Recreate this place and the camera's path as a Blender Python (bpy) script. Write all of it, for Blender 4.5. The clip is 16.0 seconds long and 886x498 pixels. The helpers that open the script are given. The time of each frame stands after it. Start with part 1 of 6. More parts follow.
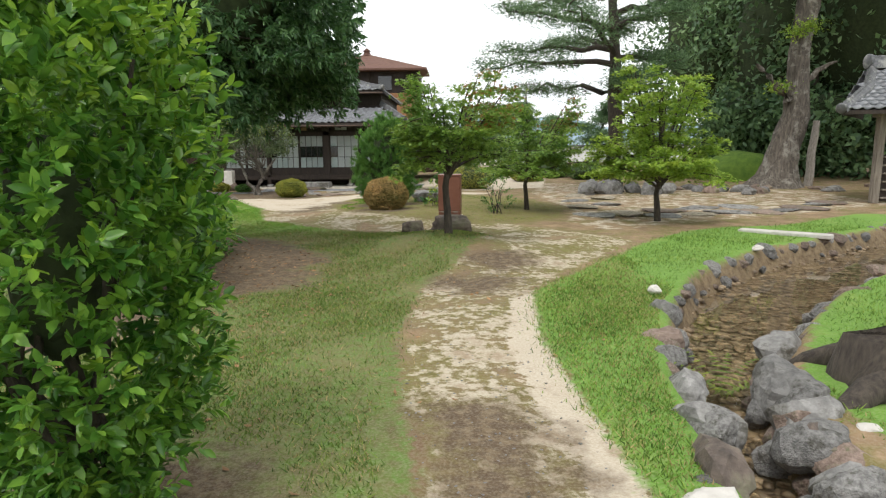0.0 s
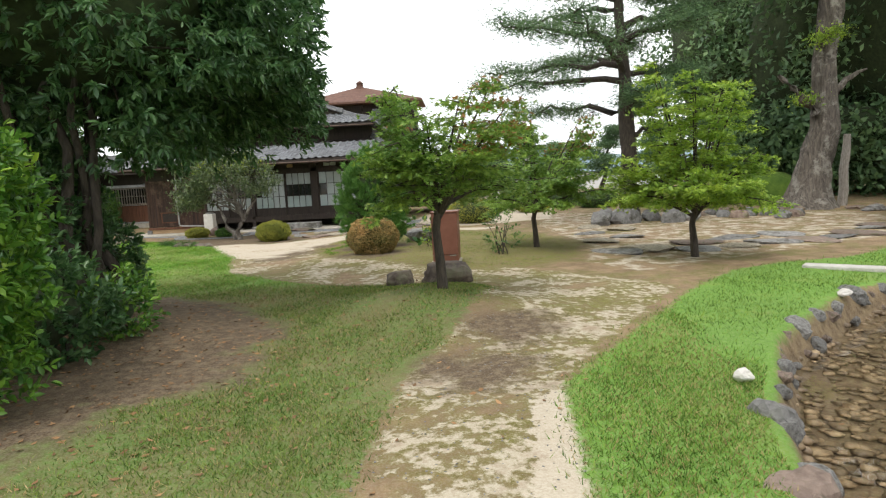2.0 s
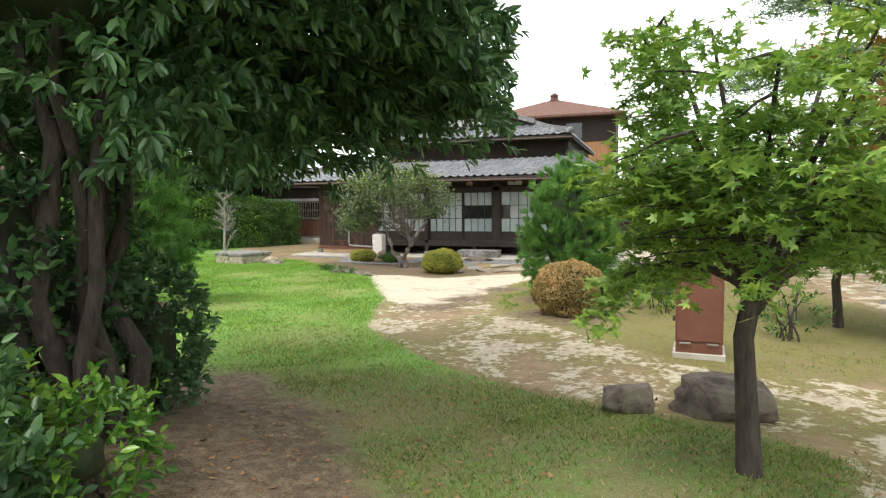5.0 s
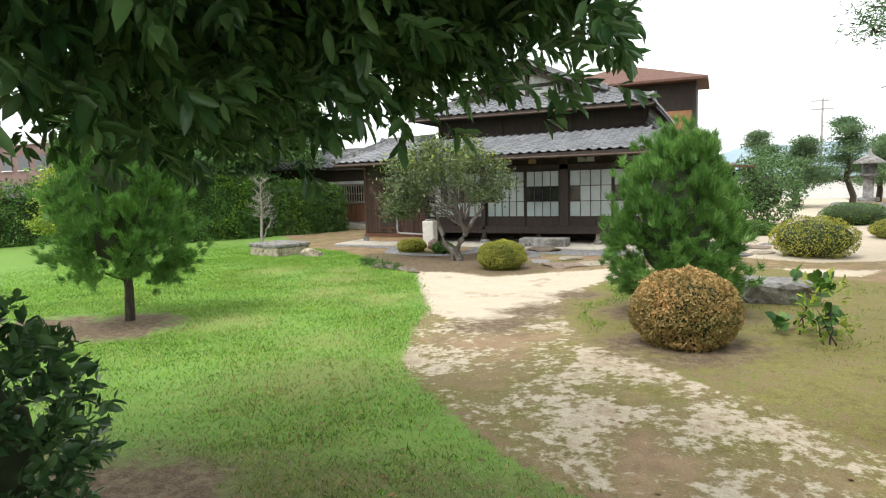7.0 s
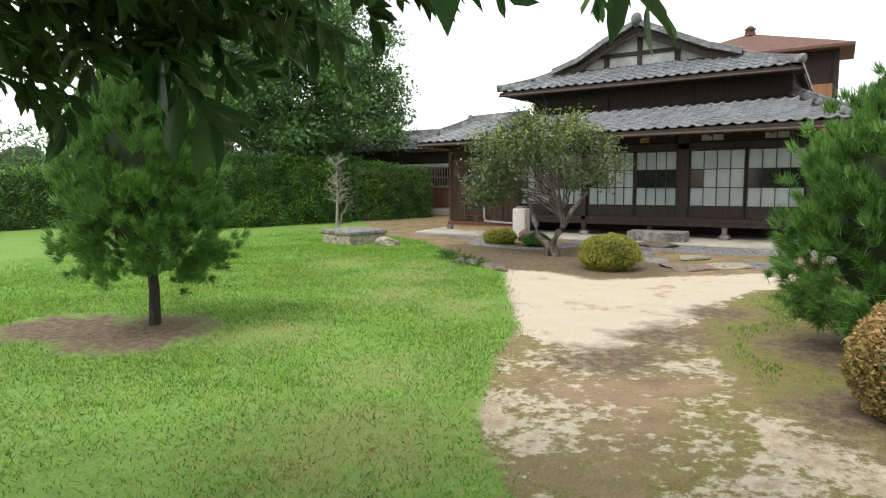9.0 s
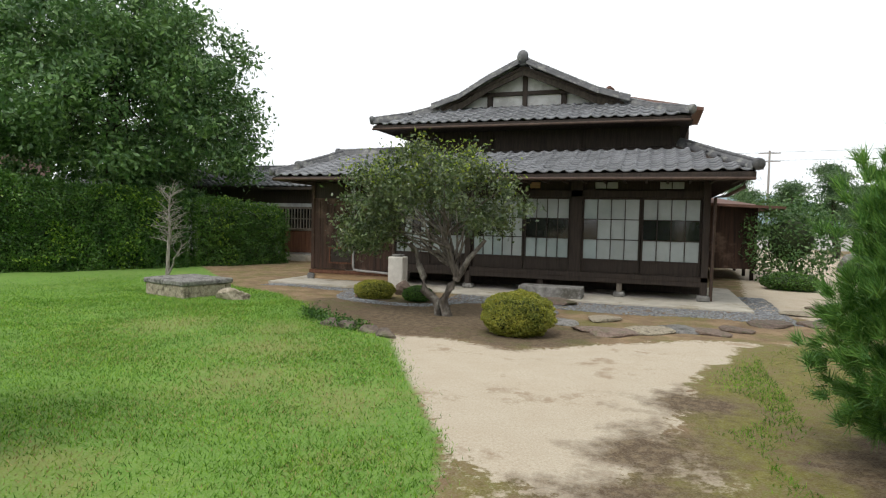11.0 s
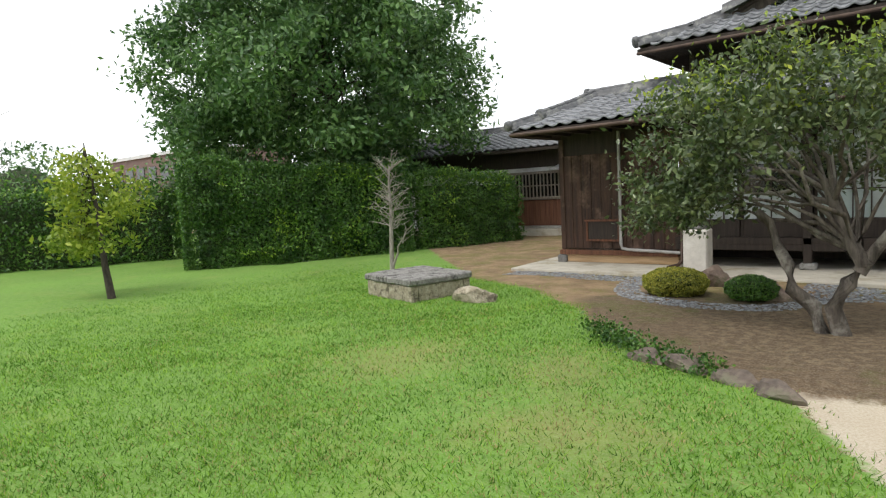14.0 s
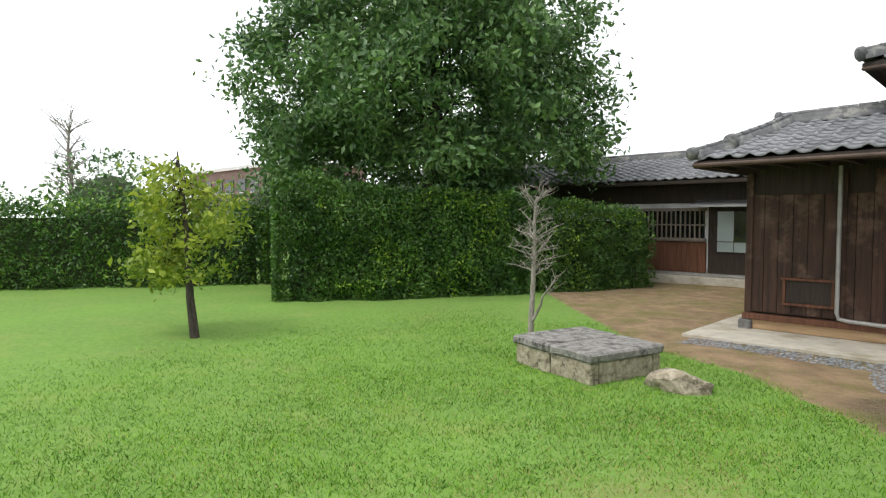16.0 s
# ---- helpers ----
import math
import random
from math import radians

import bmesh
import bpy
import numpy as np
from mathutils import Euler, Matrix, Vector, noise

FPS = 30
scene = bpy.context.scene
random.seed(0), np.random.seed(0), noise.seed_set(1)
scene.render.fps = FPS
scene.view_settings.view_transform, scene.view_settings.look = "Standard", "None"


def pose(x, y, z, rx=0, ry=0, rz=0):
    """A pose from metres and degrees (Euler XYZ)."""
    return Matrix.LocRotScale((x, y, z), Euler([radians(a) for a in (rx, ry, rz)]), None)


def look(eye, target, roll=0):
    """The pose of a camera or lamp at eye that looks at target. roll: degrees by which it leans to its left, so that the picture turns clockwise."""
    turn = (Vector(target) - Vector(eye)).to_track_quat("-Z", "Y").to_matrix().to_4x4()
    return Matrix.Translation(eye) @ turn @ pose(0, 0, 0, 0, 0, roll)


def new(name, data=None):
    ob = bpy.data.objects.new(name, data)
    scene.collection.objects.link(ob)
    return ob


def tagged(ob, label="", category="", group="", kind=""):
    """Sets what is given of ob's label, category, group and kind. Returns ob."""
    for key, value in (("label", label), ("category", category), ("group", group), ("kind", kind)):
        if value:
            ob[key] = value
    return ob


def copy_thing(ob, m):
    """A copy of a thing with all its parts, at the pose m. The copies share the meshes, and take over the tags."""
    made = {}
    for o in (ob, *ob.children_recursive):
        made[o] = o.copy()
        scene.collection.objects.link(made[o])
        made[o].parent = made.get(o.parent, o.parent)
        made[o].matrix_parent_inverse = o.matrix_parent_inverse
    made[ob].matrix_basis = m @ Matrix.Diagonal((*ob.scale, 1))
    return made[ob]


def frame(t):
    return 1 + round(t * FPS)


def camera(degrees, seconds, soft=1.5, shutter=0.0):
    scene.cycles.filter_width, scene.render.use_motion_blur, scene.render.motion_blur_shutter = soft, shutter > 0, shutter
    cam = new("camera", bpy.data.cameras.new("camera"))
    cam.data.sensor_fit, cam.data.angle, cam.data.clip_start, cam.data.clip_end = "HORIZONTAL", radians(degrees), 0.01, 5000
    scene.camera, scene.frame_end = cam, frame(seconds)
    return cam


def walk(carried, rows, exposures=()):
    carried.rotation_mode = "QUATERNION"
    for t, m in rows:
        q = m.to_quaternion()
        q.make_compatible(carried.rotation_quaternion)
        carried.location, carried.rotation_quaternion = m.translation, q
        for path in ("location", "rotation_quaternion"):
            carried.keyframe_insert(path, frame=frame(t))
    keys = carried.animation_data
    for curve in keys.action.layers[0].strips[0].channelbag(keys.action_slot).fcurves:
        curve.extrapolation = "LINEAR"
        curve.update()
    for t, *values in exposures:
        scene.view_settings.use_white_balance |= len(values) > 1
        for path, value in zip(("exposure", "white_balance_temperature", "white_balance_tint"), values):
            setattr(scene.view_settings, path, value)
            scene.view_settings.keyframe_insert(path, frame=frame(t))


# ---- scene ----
cam = camera(72.0, 16.0, 1.2)
PATH = [
    (0, (1.169, -1.754, 1.6), (1.111, 0.218, 1.274), -0.6),
    (0.5, (1.139, -1.398, 1.556), (1.049, 0.59, 1.353), 2.9),
    (1, (1.169, -0.887, 1.564), (1.062, 1.1, 1.366), 1.2),
    (1.5, (1.331, -0.184, 1.505), (1.451, 1.797, 1.261), -3.2),
    (2, (1.277, 0.4, 1.59), (1.205, 2.387, 1.367), -2.9),
    (2.3, (1.145, 0.637, 1.602), (0.86, 2.61, 1.44), -0.9),
    (2.5, (1.162, 0.833, 1.63), (0.865, 2.8, 1.418), -0.4),
    (3, (1.094, 1.585, 1.566), (0.747, 3.547, 1.393), -0.6),
    (3.5, (0.93, 2.302, 1.558), (0.403, 4.224, 1.393), 0.5),
    (4, (0.764, 2.932, 1.659), (0.125, 4.82, 1.502), -1.9),
    (4.2, (0.711, 3.22, 1.678), (0.092, 5.117, 1.554), -1.2),
    (6.3, (-0.007, 5.825, 1.798), (-0.731, 7.675, 1.569), -0.1),
    (6.5, (-0.079, 6.037, 1.809), (-0.79, 7.891, 1.575), -1.7),
    (7, (-0.356, 6.647, 1.811), (-1.181, 8.457, 1.606), -1.5),
    (7.5, (-0.61, 7.145, 1.805), (-1.514, 8.917, 1.599), -1.1),
    (8, (-0.812, 7.624, 1.787), (-1.812, 9.34, 1.554), -1.4),
    (8.2, (-0.908, 7.813, 1.762), (-1.987, 9.478, 1.511), -0.8),
    (10.3, (-2.3, 9.755, 1.707), (-3.322, 11.461, 1.501), -2.7),
    (10.5, (-2.524, 9.971, 1.665), (-3.444, 11.735, 1.455), -0.8),
    (11, (-2.818, 10.454, 1.61), (-3.473, 12.342, 1.518), 1.3),
    (11.5, (-3.121, 10.842, 1.655), (-3.597, 12.783, 1.595), 0.3),
    (12, (-3.46, 11.346, 1.542), (-4.075, 13.247, 1.631), -0.7),
    (12.5, (-3.754, 11.837, 1.538), (-4.406, 13.728, 1.565), 0.1),
    (12.9, (-4.065, 12.199, 1.541), (-4.955, 13.989, 1.573), 0.0),
    (13, (-4.181, 12.306, 1.539), (-5.174, 14.042, 1.52), -0.6),
    (13.4, (-4.817, 12.831, 1.496), (-6.023, 14.426, 1.447), -0.1),
    (13.5, (-4.954, 12.943, 1.495), (-6.123, 14.564, 1.406), -3.0),
    (14, (-5.44, 13.358, 1.606), (-6.695, 14.903, 1.413), -3.2),
    (14.5, (-6.039, 13.732, 1.62), (-7.326, 15.256, 1.475), -0.2),
    (15, (-6.617, 13.893, 1.669), (-7.842, 15.468, 1.539), -0.7),
    (15.5, (-7.261, 14.054, 1.74), (-8.594, 15.537, 1.589), 0.7),
    (16, (-7.932, 14.164, 1.793), (-9.333, 15.587, 1.688), -0.1),
]
EXPOSURES = [(0, 0.42), (3.0, 0.6), (4.0, 0.8), (6.5, 0.95), (7.0, 0.85), (8, 0.65), (10.8, 0.25), (11.5, -0.35), (12.1, -0.85), (12.6, -0.6), (13.2, 0.05), (14.0, 0.4), (16, 0.45)]
walk(cam, [(t, look(eye, target, roll)) for t, eye, target, roll in PATH], EXPOSURES)

# ---- light ----
world = bpy.data.worlds.new("overcast")
scene.world = world
world.use_nodes = True
wn, wl = world.node_tree.nodes, world.node_tree.links
wn.clear()
w_out = wn.new("ShaderNodeOutputWorld")
w_bg = wn.new("ShaderNodeBackground")
w_sky = wn.new("ShaderNodeTexSky")
w_sky.sky_type, w_sky.sun_disc = "NISHITA", False
w_sky.sun_elevation, w_sky.sun_rotation = radians(58), radians(200)
w_dim = wn.new("ShaderNodeVectorMath")
w_dim.operation = "SCALE"
w_dim.inputs["Scale"].default_value = 0.10
w_co = wn.new("ShaderNodeTexCoord")
w_map = wn.new("ShaderNodeMapping")
w_map.inputs["Scale"].default_value = (1.0, 1.0, 3.2)
w_noise = wn.new("ShaderNodeTexNoise")
w_noise.inputs["Scale"].default_value = 2.2
w_noise.inputs["Detail"].default_value = 6
w_noise.inputs["Roughness"].default_value = 0.55
w_ramp = wn.new("ShaderNodeValToRGB")
w_ramp.color_ramp.elements[0].position = 0.36
w_ramp.color_ramp.elements[0].color = (1.0, 1.03, 1.08, 1)
w_ramp.color_ramp.elements[1].position = 0.60
w_ramp.color_ramp.elements[1].color = (1.22, 1.25, 1.25, 1)
w_mix = wn.new("ShaderNodeMix")
w_mix.data_type = "RGBA"
w_mix.inputs[0].default_value = 0.92
wl.new(w_co.outputs["Generated"], w_map.inputs["Vector"])
wl.new(w_map.outputs["Vector"], w_noise.inputs["Vector"])
wl.new(w_noise.outputs["Fac"], w_ramp.inputs["Fac"])
wl.new(w_sky.outputs["Color"], w_dim.inputs[0])
wl.new(w_dim.outputs["Vector"], w_mix.inputs[6])
wl.new(w_ramp.outputs["Color"], w_mix.inputs[7])
wl.new(w_mix.outputs[2], w_bg.inputs["Color"])
w_bg.inputs["Strength"].default_value = 1.0
wl.new(w_bg.outputs["Background"], w_out.inputs["Surface"])
sun = new("sun", bpy.data.lights.new("sun", "SUN"))
sun.data.energy, sun.data.angle, sun.data.color = 1.3, radians(18), (1.0, 0.96, 0.9)
sun.matrix_world = look((-4, -6, 20), (0, 4, 0))

rng = np.random.default_rng(7)


# ---- materials ----
def material(name, c1, c2, scale=6.0, rough=0.8, bump=0.3, bscale=40.0, stretch=(1, 1, 1), metal=0.0, spots=None, island=0.0, leaf=0.0, spec=0.5, objrand=0.0):
    """Two-scale noise colour, fine bump; island and objrand vary the brightness piece by piece; leaf lets light pass."""
    m = bpy.data.materials.new(name)
    m.use_nodes = True
    n, l = m.node_tree.nodes, m.node_tree.links
    b = n["Principled BSDF"]
    b.inputs["Roughness"].default_value = rough
    b.inputs["Metallic"].default_value = metal
    b.inputs["Specular IOR Level"].default_value = spec
    co = n.new("ShaderNodeTexCoord")
    mp = n.new("ShaderNodeMapping")
    mp.inputs["Scale"].default_value = stretch
    l.new(co.outputs["Object"], mp.inputs["Vector"])
    n1 = n.new("ShaderNodeTexNoise")
    n1.inputs["Scale"].default_value = scale
    n1.inputs["Detail"].default_value = 8
    n1.inputs["Roughness"].default_value = 0.65
    l.new(mp.outputs["Vector"], n1.inputs["Vector"])
    rp = n.new("ShaderNodeValToRGB")
    rp.color_ramp.elements[0].position, rp.color_ramp.elements[1].position = 0.32, 0.68
    rp.color_ramp.elements[0].color, rp.color_ramp.elements[1].color = (*c1, 1), (*c2, 1)
    l.new(n1.outputs["Fac"], rp.inputs["Fac"])
    col = rp.outputs["Color"]
    n2 = n.new("ShaderNodeTexNoise")
    n2.inputs["Scale"].default_value = bscale
    n2.inputs["Detail"].default_value = 6
    l.new(mp.outputs["Vector"], n2.inputs["Vector"])
    if spots:
        sr = n.new("ShaderNodeValToRGB")
        sr.color_ramp.elements[0].position, sr.color_ramp.elements[1].position = 0.52, 0.62
        n3 = n.new("ShaderNodeTexNoise")
        n3.inputs["Scale"].default_value = scale * 0.45
        n3.inputs["Detail"].default_value = 9
        n3.inputs["Roughness"].default_value = 0.7
        l.new(co.outputs["Object"], n3.inputs["Vector"])
        l.new(n3.outputs["Fac"], sr.inputs["Fac"])
        mx = n.new("ShaderNodeMix")
        mx.data_type = "RGBA"
        l.new(sr.outputs["Color"], mx.inputs[0])
        l.new(col, mx.inputs[6])
        mx.inputs[7].default_value = (*spots, 1)
        col = mx.outputs[2]
    if island or objrand:
        hs = n.new("ShaderNodeHueSaturation")
        src = n.new("ShaderNodeNewGeometry").outputs["Random Per Island"] if island else n.new("ShaderNodeObjectInfo").outputs["Random"]
        amount = island or objrand
        mr = n.new("ShaderNodeMapRange")
        mr.inputs["To Min"].default_value, mr.inputs["To Max"].default_value = 1 - amount, 1 + amount
        l.new(src, mr.inputs["Value"])
        l.new(mr.outputs["Result"], hs.inputs["Value"])
        if leaf:
            mh = n.new("ShaderNodeMapRange")
            mh.inputs["To Min"].default_value, mh.inputs["To Max"].default_value = 0.515, 0.475
            l.new(src, mh.inputs["Value"])
            l.new(mh.outputs["Result"], hs.inputs["Hue"])
        l.new(col, hs.inputs["Color"])
        col = hs.outputs["Color"]
    l.new(col, b.inputs["Base Color"])
    if bump:
        bp = n.new("ShaderNodeBump")
        bp.inputs["Strength"].default_value = bump
        bp.inputs["Distance"].default_value = 0.02
        l.new(n2.outputs["Fac"], bp.inputs["Height"])
        l.new(bp.outputs["Normal"], b.inputs["Normal"])
    if leaf:
        tr = n.new("ShaderNodeBsdfTranslucent")
        ms = n.new("ShaderNodeMixShader")
        ms.inputs["Fac"].default_value = leaf
        l.new(col, tr.inputs["Color"])
        l.new(b.outputs["BSDF"], ms.inputs[1])
        l.new(tr.outputs["BSDF"], ms.inputs[2])
        l.new(ms.outputs["Shader"], n["Material Output"].inputs["Surface"])
    return m


M_WOOD = material("dark_timber", (0.018, 0.012, 0.009), (0.05, 0.034, 0.025), 3, 0.75, 0.4, 30, (9, 9, 0.8))
M_BOARD = material("weathered_boards", (0.022, 0.012, 0.008), (0.085, 0.042, 0.026), 2.2, 0.8, 0.5, 26, (8, 8, 0.55), spots=(0.16, 0.10, 0.07))
M_REDBOARD = material("red_brown_boards", (0.07, 0.025, 0.012), (0.20, 0.085, 0.045), 2.5, 0.8, 0.5, 24, (9, 9, 0.6))
M_PALEWOOD = material("pale_boards", (0.26, 0.12, 0.05), (0.42, 0.21, 0.10), 2.0, 0.7, 0.4, 20, (8, 8, 0.5))
M_GREYWOOD = material("grey_timber", (0.12, 0.10, 0.08), (0.30, 0.26, 0.21), 3, 0.85, 0.5, 30, (9, 9, 0.7))
M_SILL = material("new_sill_timber", (0.32, 0.20, 0.10), (0.50, 0.34, 0.19), 3, 0.7, 0.3, 30, (0.6, 8, 8))
M_PLASTER = material("grey_white_plaster", (0.50, 0.50, 0.50), (0.68, 0.68, 0.67), 2, 0.9, 0.2, 60, spots=(0.42, 0.41, 0.40))
M_OCHRE = material("ochre_plaster", (0.30, 0.25, 0.16), (0.44, 0.37, 0.25), 3, 0.9, 0.3, 50)
M_PAPER = material("shoji_paper", (0.31, 0.345, 0.335), (0.42, 0.455, 0.445), 1.5, 0.55, 0.05, 50, objrand=0.08)
M_TILE = material("roof_tile", (0.085, 0.09, 0.098), (0.21, 0.216, 0.23), 9, 0.38, 0.25, 60, objrand=0.28, spec=0.7)
M_TILES = material("roof_tiles_joined", (0.085, 0.09, 0.098), (0.21, 0.216, 0.23), 9, 0.38, 0.25, 60, island=0.28, spec=0.7)
M_RIDGE = material("ridge_tile", (0.06, 0.062, 0.066), (0.14, 0.14, 0.145), 8, 0.5, 0.3, 50, spots=(0.24, 0.24, 0.22))
M_REDROOF = material("red_brown_roof", (0.10, 0.048, 0.032), (0.17, 0.085, 0.06), 5, 0.75, 0.3, 60)
M_CONCRETE = material("pale_concrete", (0.40, 0.37, 0.31), (0.56, 0.52, 0.44), 3, 0.9, 0.25, 70, spots=(0.34, 0.30, 0.22))
M_STONE = material("grey_stone", (0.11, 0.105, 0.10), (0.32, 0.31, 0.29), 7, 0.85, 1.0, 22, spots=(0.085, 0.08, 0.065), objrand=0.25)
M_BROWNSTONE = material("brown_stone", (0.11, 0.075, 0.058), (0.30, 0.225, 0.18), 7, 0.85, 1.0, 22, spots=(0.13, 0.12, 0.07), objrand=0.3)
M_PALESTONE = material("pale_stone", (0.45, 0.42, 0.38), (0.62, 0.59, 0.54), 6, 0.85, 0.5, 30, objrand=0.15)
M_TUFF = material("pitted_tuff", (0.22, 0.18, 0.12), (0.48, 0.43, 0.33), 14, 0.95, 1.0, 22, spots=(0.12, 0.10, 0.07))
M_LIDSTONE = material("lichened_lid_stone", (0.12, 0.11, 0.10), (0.32, 0.31, 0.29), 12, 0.95, 0.9, 30, spots=(0.07, 0.065, 0.06))
M_GRAVEL = material("blue_grey_gravel", (0.12, 0.125, 0.135), (0.34, 0.35, 0.36), 20, 0.85, 0.4, 50, island=0.4)
M_PEBBLE = material("stream_pebbles", (0.13, 0.085, 0.045), (0.30, 0.22, 0.13), 8, 0.5, 0.3, 40, island=0.45)
M_BARK = material("dark_bark", (0.025, 0.020, 0.016), (0.085, 0.068, 0.052), 8, 0.95, 0.9, 18, (3, 3, 0.7))
M_OLDBARK = material("old_bark", (0.05, 0.042, 0.034), (0.20, 0.17, 0.14), 5, 0.95, 1.0, 14, (3, 3, 0.6), spots=(0.30, 0.28, 0.24))
M_PALEBARK = material("pale_bark", (0.20, 0.17, 0.14), (0.40, 0.37, 0.33), 8, 0.9, 0.6, 24, (3, 3, 0.8))
# shade deep inside foliage, put into the dark colour of solid lumps
M_CORE = material("foliage_shade", (0.018, 0.028, 0.010), (0.05, 0.07, 0.025), 8, 0.95, 0.5, 20)
M_BRIGHTLEAF = material("glossy_bright_leaf", (0.05, 0.16, 0.024), (0.17, 0.36, 0.045), 5, 0.32, 0, island=0.45, leaf=0.34)
M_SHOOT = material("pale_new_leaf", (0.13, 0.27, 0.025), (0.26, 0.44, 0.05), 4, 0.32, 0, island=0.35, leaf=0.4)
M_DARKLEAF = material("glossy_dark_leaf", (0.042, 0.108, 0.038), (0.105, 0.22, 0.075), 3, 0.33, 0, island=0.45, leaf=0.34)
M_MAPLE = material("maple_leaf", (0.11, 0.23, 0.04), (0.24, 0.38, 0.06), 1.3, 0.5, 0, island=0.35, leaf=0.4)
M_MAPLEBRIGHT = material("bright_maple_leaf", (0.17, 0.31, 0.04), (0.33, 0.47, 0.06), 1.3, 0.5, 0, island=0.35, leaf=0.42)
M_MAPLERED = material("turning_maple_leaf", (0.22, 0.14, 0.03), (0.30, 0.15, 0.03), 2, 0.5, 0, island=0.3, leaf=0.4)
M_PINE = material("pine_needle", (0.06, 0.17, 0.03), (0.15, 0.33, 0.06), 1.6, 0.5, 0, island=0.4, leaf=0.2)
M_HEDGE = material("hedge_leaf", (0.022, 0.078, 0.013), (0.105, 0.24, 0.035), 1.6, 0.42, 0, island=0.5, leaf=0.22)
M_BIGLEAF = material("broad_tree_leaf", (0.055, 0.135, 0.04), (0.13, 0.255, 0.07), 0.5, 0.42, 0, island=0.45, leaf=0.22)
M_WOODS = material("far_woods_leaf", (0.06, 0.13, 0.055), (0.15, 0.26, 0.10), 0.4, 0.55, 0, island=0.4, leaf=0.22)
M_CAMELLIA = material("camellia_leaf", (0.04, 0.085, 0.03), (0.15, 0.19, 0.07), 4, 0.3, 0, island=0.5, leaf=0.18)
M_AZALEA = material("brown_green_azalea_leaf", (0.20, 0.18, 0.045), (0.56, 0.38, 0.15), 2.0, 0.6, 0, island=0.45, leaf=0.2)
M_YELLOWBUSH = material("yellow_green_box_leaf", (0.16, 0.20, 0.028), (0.42, 0.42, 0.06), 2.0, 0.55, 0, island=0.4, leaf=0.25)
M_SAPLING = material("yellow_green_sapling_leaf", (0.14, 0.25, 0.03), (0.34, 0.42, 0.045), 1.5, 0.5, 0, island=0.35, leaf=0.4)
M_FERN = material("fern_leaf", (0.08, 0.14, 0.015), (0.20, 0.26, 0.03), 4, 0.5, 0, island=0.3, leaf=0.35)
M_MOSSLEAF = material("moss_mound", (0.07, 0.14, 0.015), (0.15, 0.24, 0.03), 4, 0.95, 0.8, 40)
M_DRYLEAF = material("fallen_leaf", (0.16, 0.075, 0.03), (0.34, 0.20, 0.09), 4, 0.8, 0, island=0.4)
M_GRASS = material("grass_blade", (0.075, 0.20, 0.018), (0.20, 0.385, 0.05), 1.6, 0.6, 0, island=0.55, leaf=0.3, spec=0.08)
M_STRAW = material("straw_blade", (0.30, 0.24, 0.10), (0.46, 0.38, 0.18), 1.0, 0.7, 0, island=0.3, leaf=0.3, spec=0.08)
M_BANKGRASS = material("bank_grass_blade", (0.085, 0.17, 0.028), (0.19, 0.31, 0.06), 1.8, 0.6, 0, island=0.5, leaf=0.3, spec=0.08)
M_DULLGRASS = material("worn_grass_blade", (0.09, 0.165, 0.03), (0.19, 0.27, 0.065), 1.8, 0.6, 0, island=0.5, leaf=0.3, spec=0.08)
M_DARKROCK = material("dark_weathered_rock", (0.06, 0.048, 0.04), (0.20, 0.155, 0.125), 6, 0.9, 0.8, 22, spots=(0.16, 0.15, 0.10))
M_SIGN = material("brown_sign_metal", (0.15, 0.055, 0.032), (0.20, 0.08, 0.05), 5, 0.5, 0.1, 60)
M_PIPE = material("galvanised_pipe", (0.28, 0.27, 0.26), (0.45, 0.43, 0.41), 6, 0.5, 0.1, 30, metal=0.2)
M_DARKPIPE = material("dark_copper_pipe", (0.05, 0.03, 0.022), (0.11, 0.07, 0.05), 6, 0.5, 0.2, 30, metal=0.3)
M_SHEET = material("grey_sheet_metal", (0.22, 0.22, 0.22), (0.34, 0.34, 0.34), 4, 0.5, 0.1, 40, metal=0.3)
M_FARWALL = material("far_white_wall", (0.62, 0.63, 0.63), (0.74, 0.74, 0.73), 0.8, 0.9, 0.1, 20)
M_FARBRICK = material("far_brown_wall", (0.16, 0.11, 0.10), (0.22, 0.15, 0.13), 0.8, 0.9, 0.1, 20)
M_HILL = material("hazy_hill", (0.22, 0.30, 0.34), (0.28, 0.36, 0.40), 0.01, 1.0, 0.0, 1)
M_WIRE = material("wire", (0.05, 0.05, 0.05), (0.08, 0.08, 0.08), 4, 0.6, 0, 10)


def glass_material(name, tint, rough, water=False):
    m = bpy.data.materials.new(name)
    m.use_nodes = True
    b = m.node_tree.nodes["Principled BSDF"]
    b.inputs["Base Color"].default_value = (*tint, 1)
    b.inputs["Roughness"].default_value = rough
    b.inputs["Transmission Weight"].default_value = 1.0
    b.inputs["IOR"].default_value = 1.33 if water else 1.45
    n, l = m.node_tree.nodes, m.node_tree.links
    if water:
        t = n.new("ShaderNodeTexNoise")
        t.inputs["Scale"].default_value = 5
        bp = n.new("ShaderNodeBump")
        bp.inputs["Strength"].default_value, bp.inputs["Distance"].default_value = 0.25, 0.03
        l.new(t.outputs["Fac"], bp.inputs["Height"])
        l.new(bp.outputs["Normal"], b.inputs["Normal"])
    return m


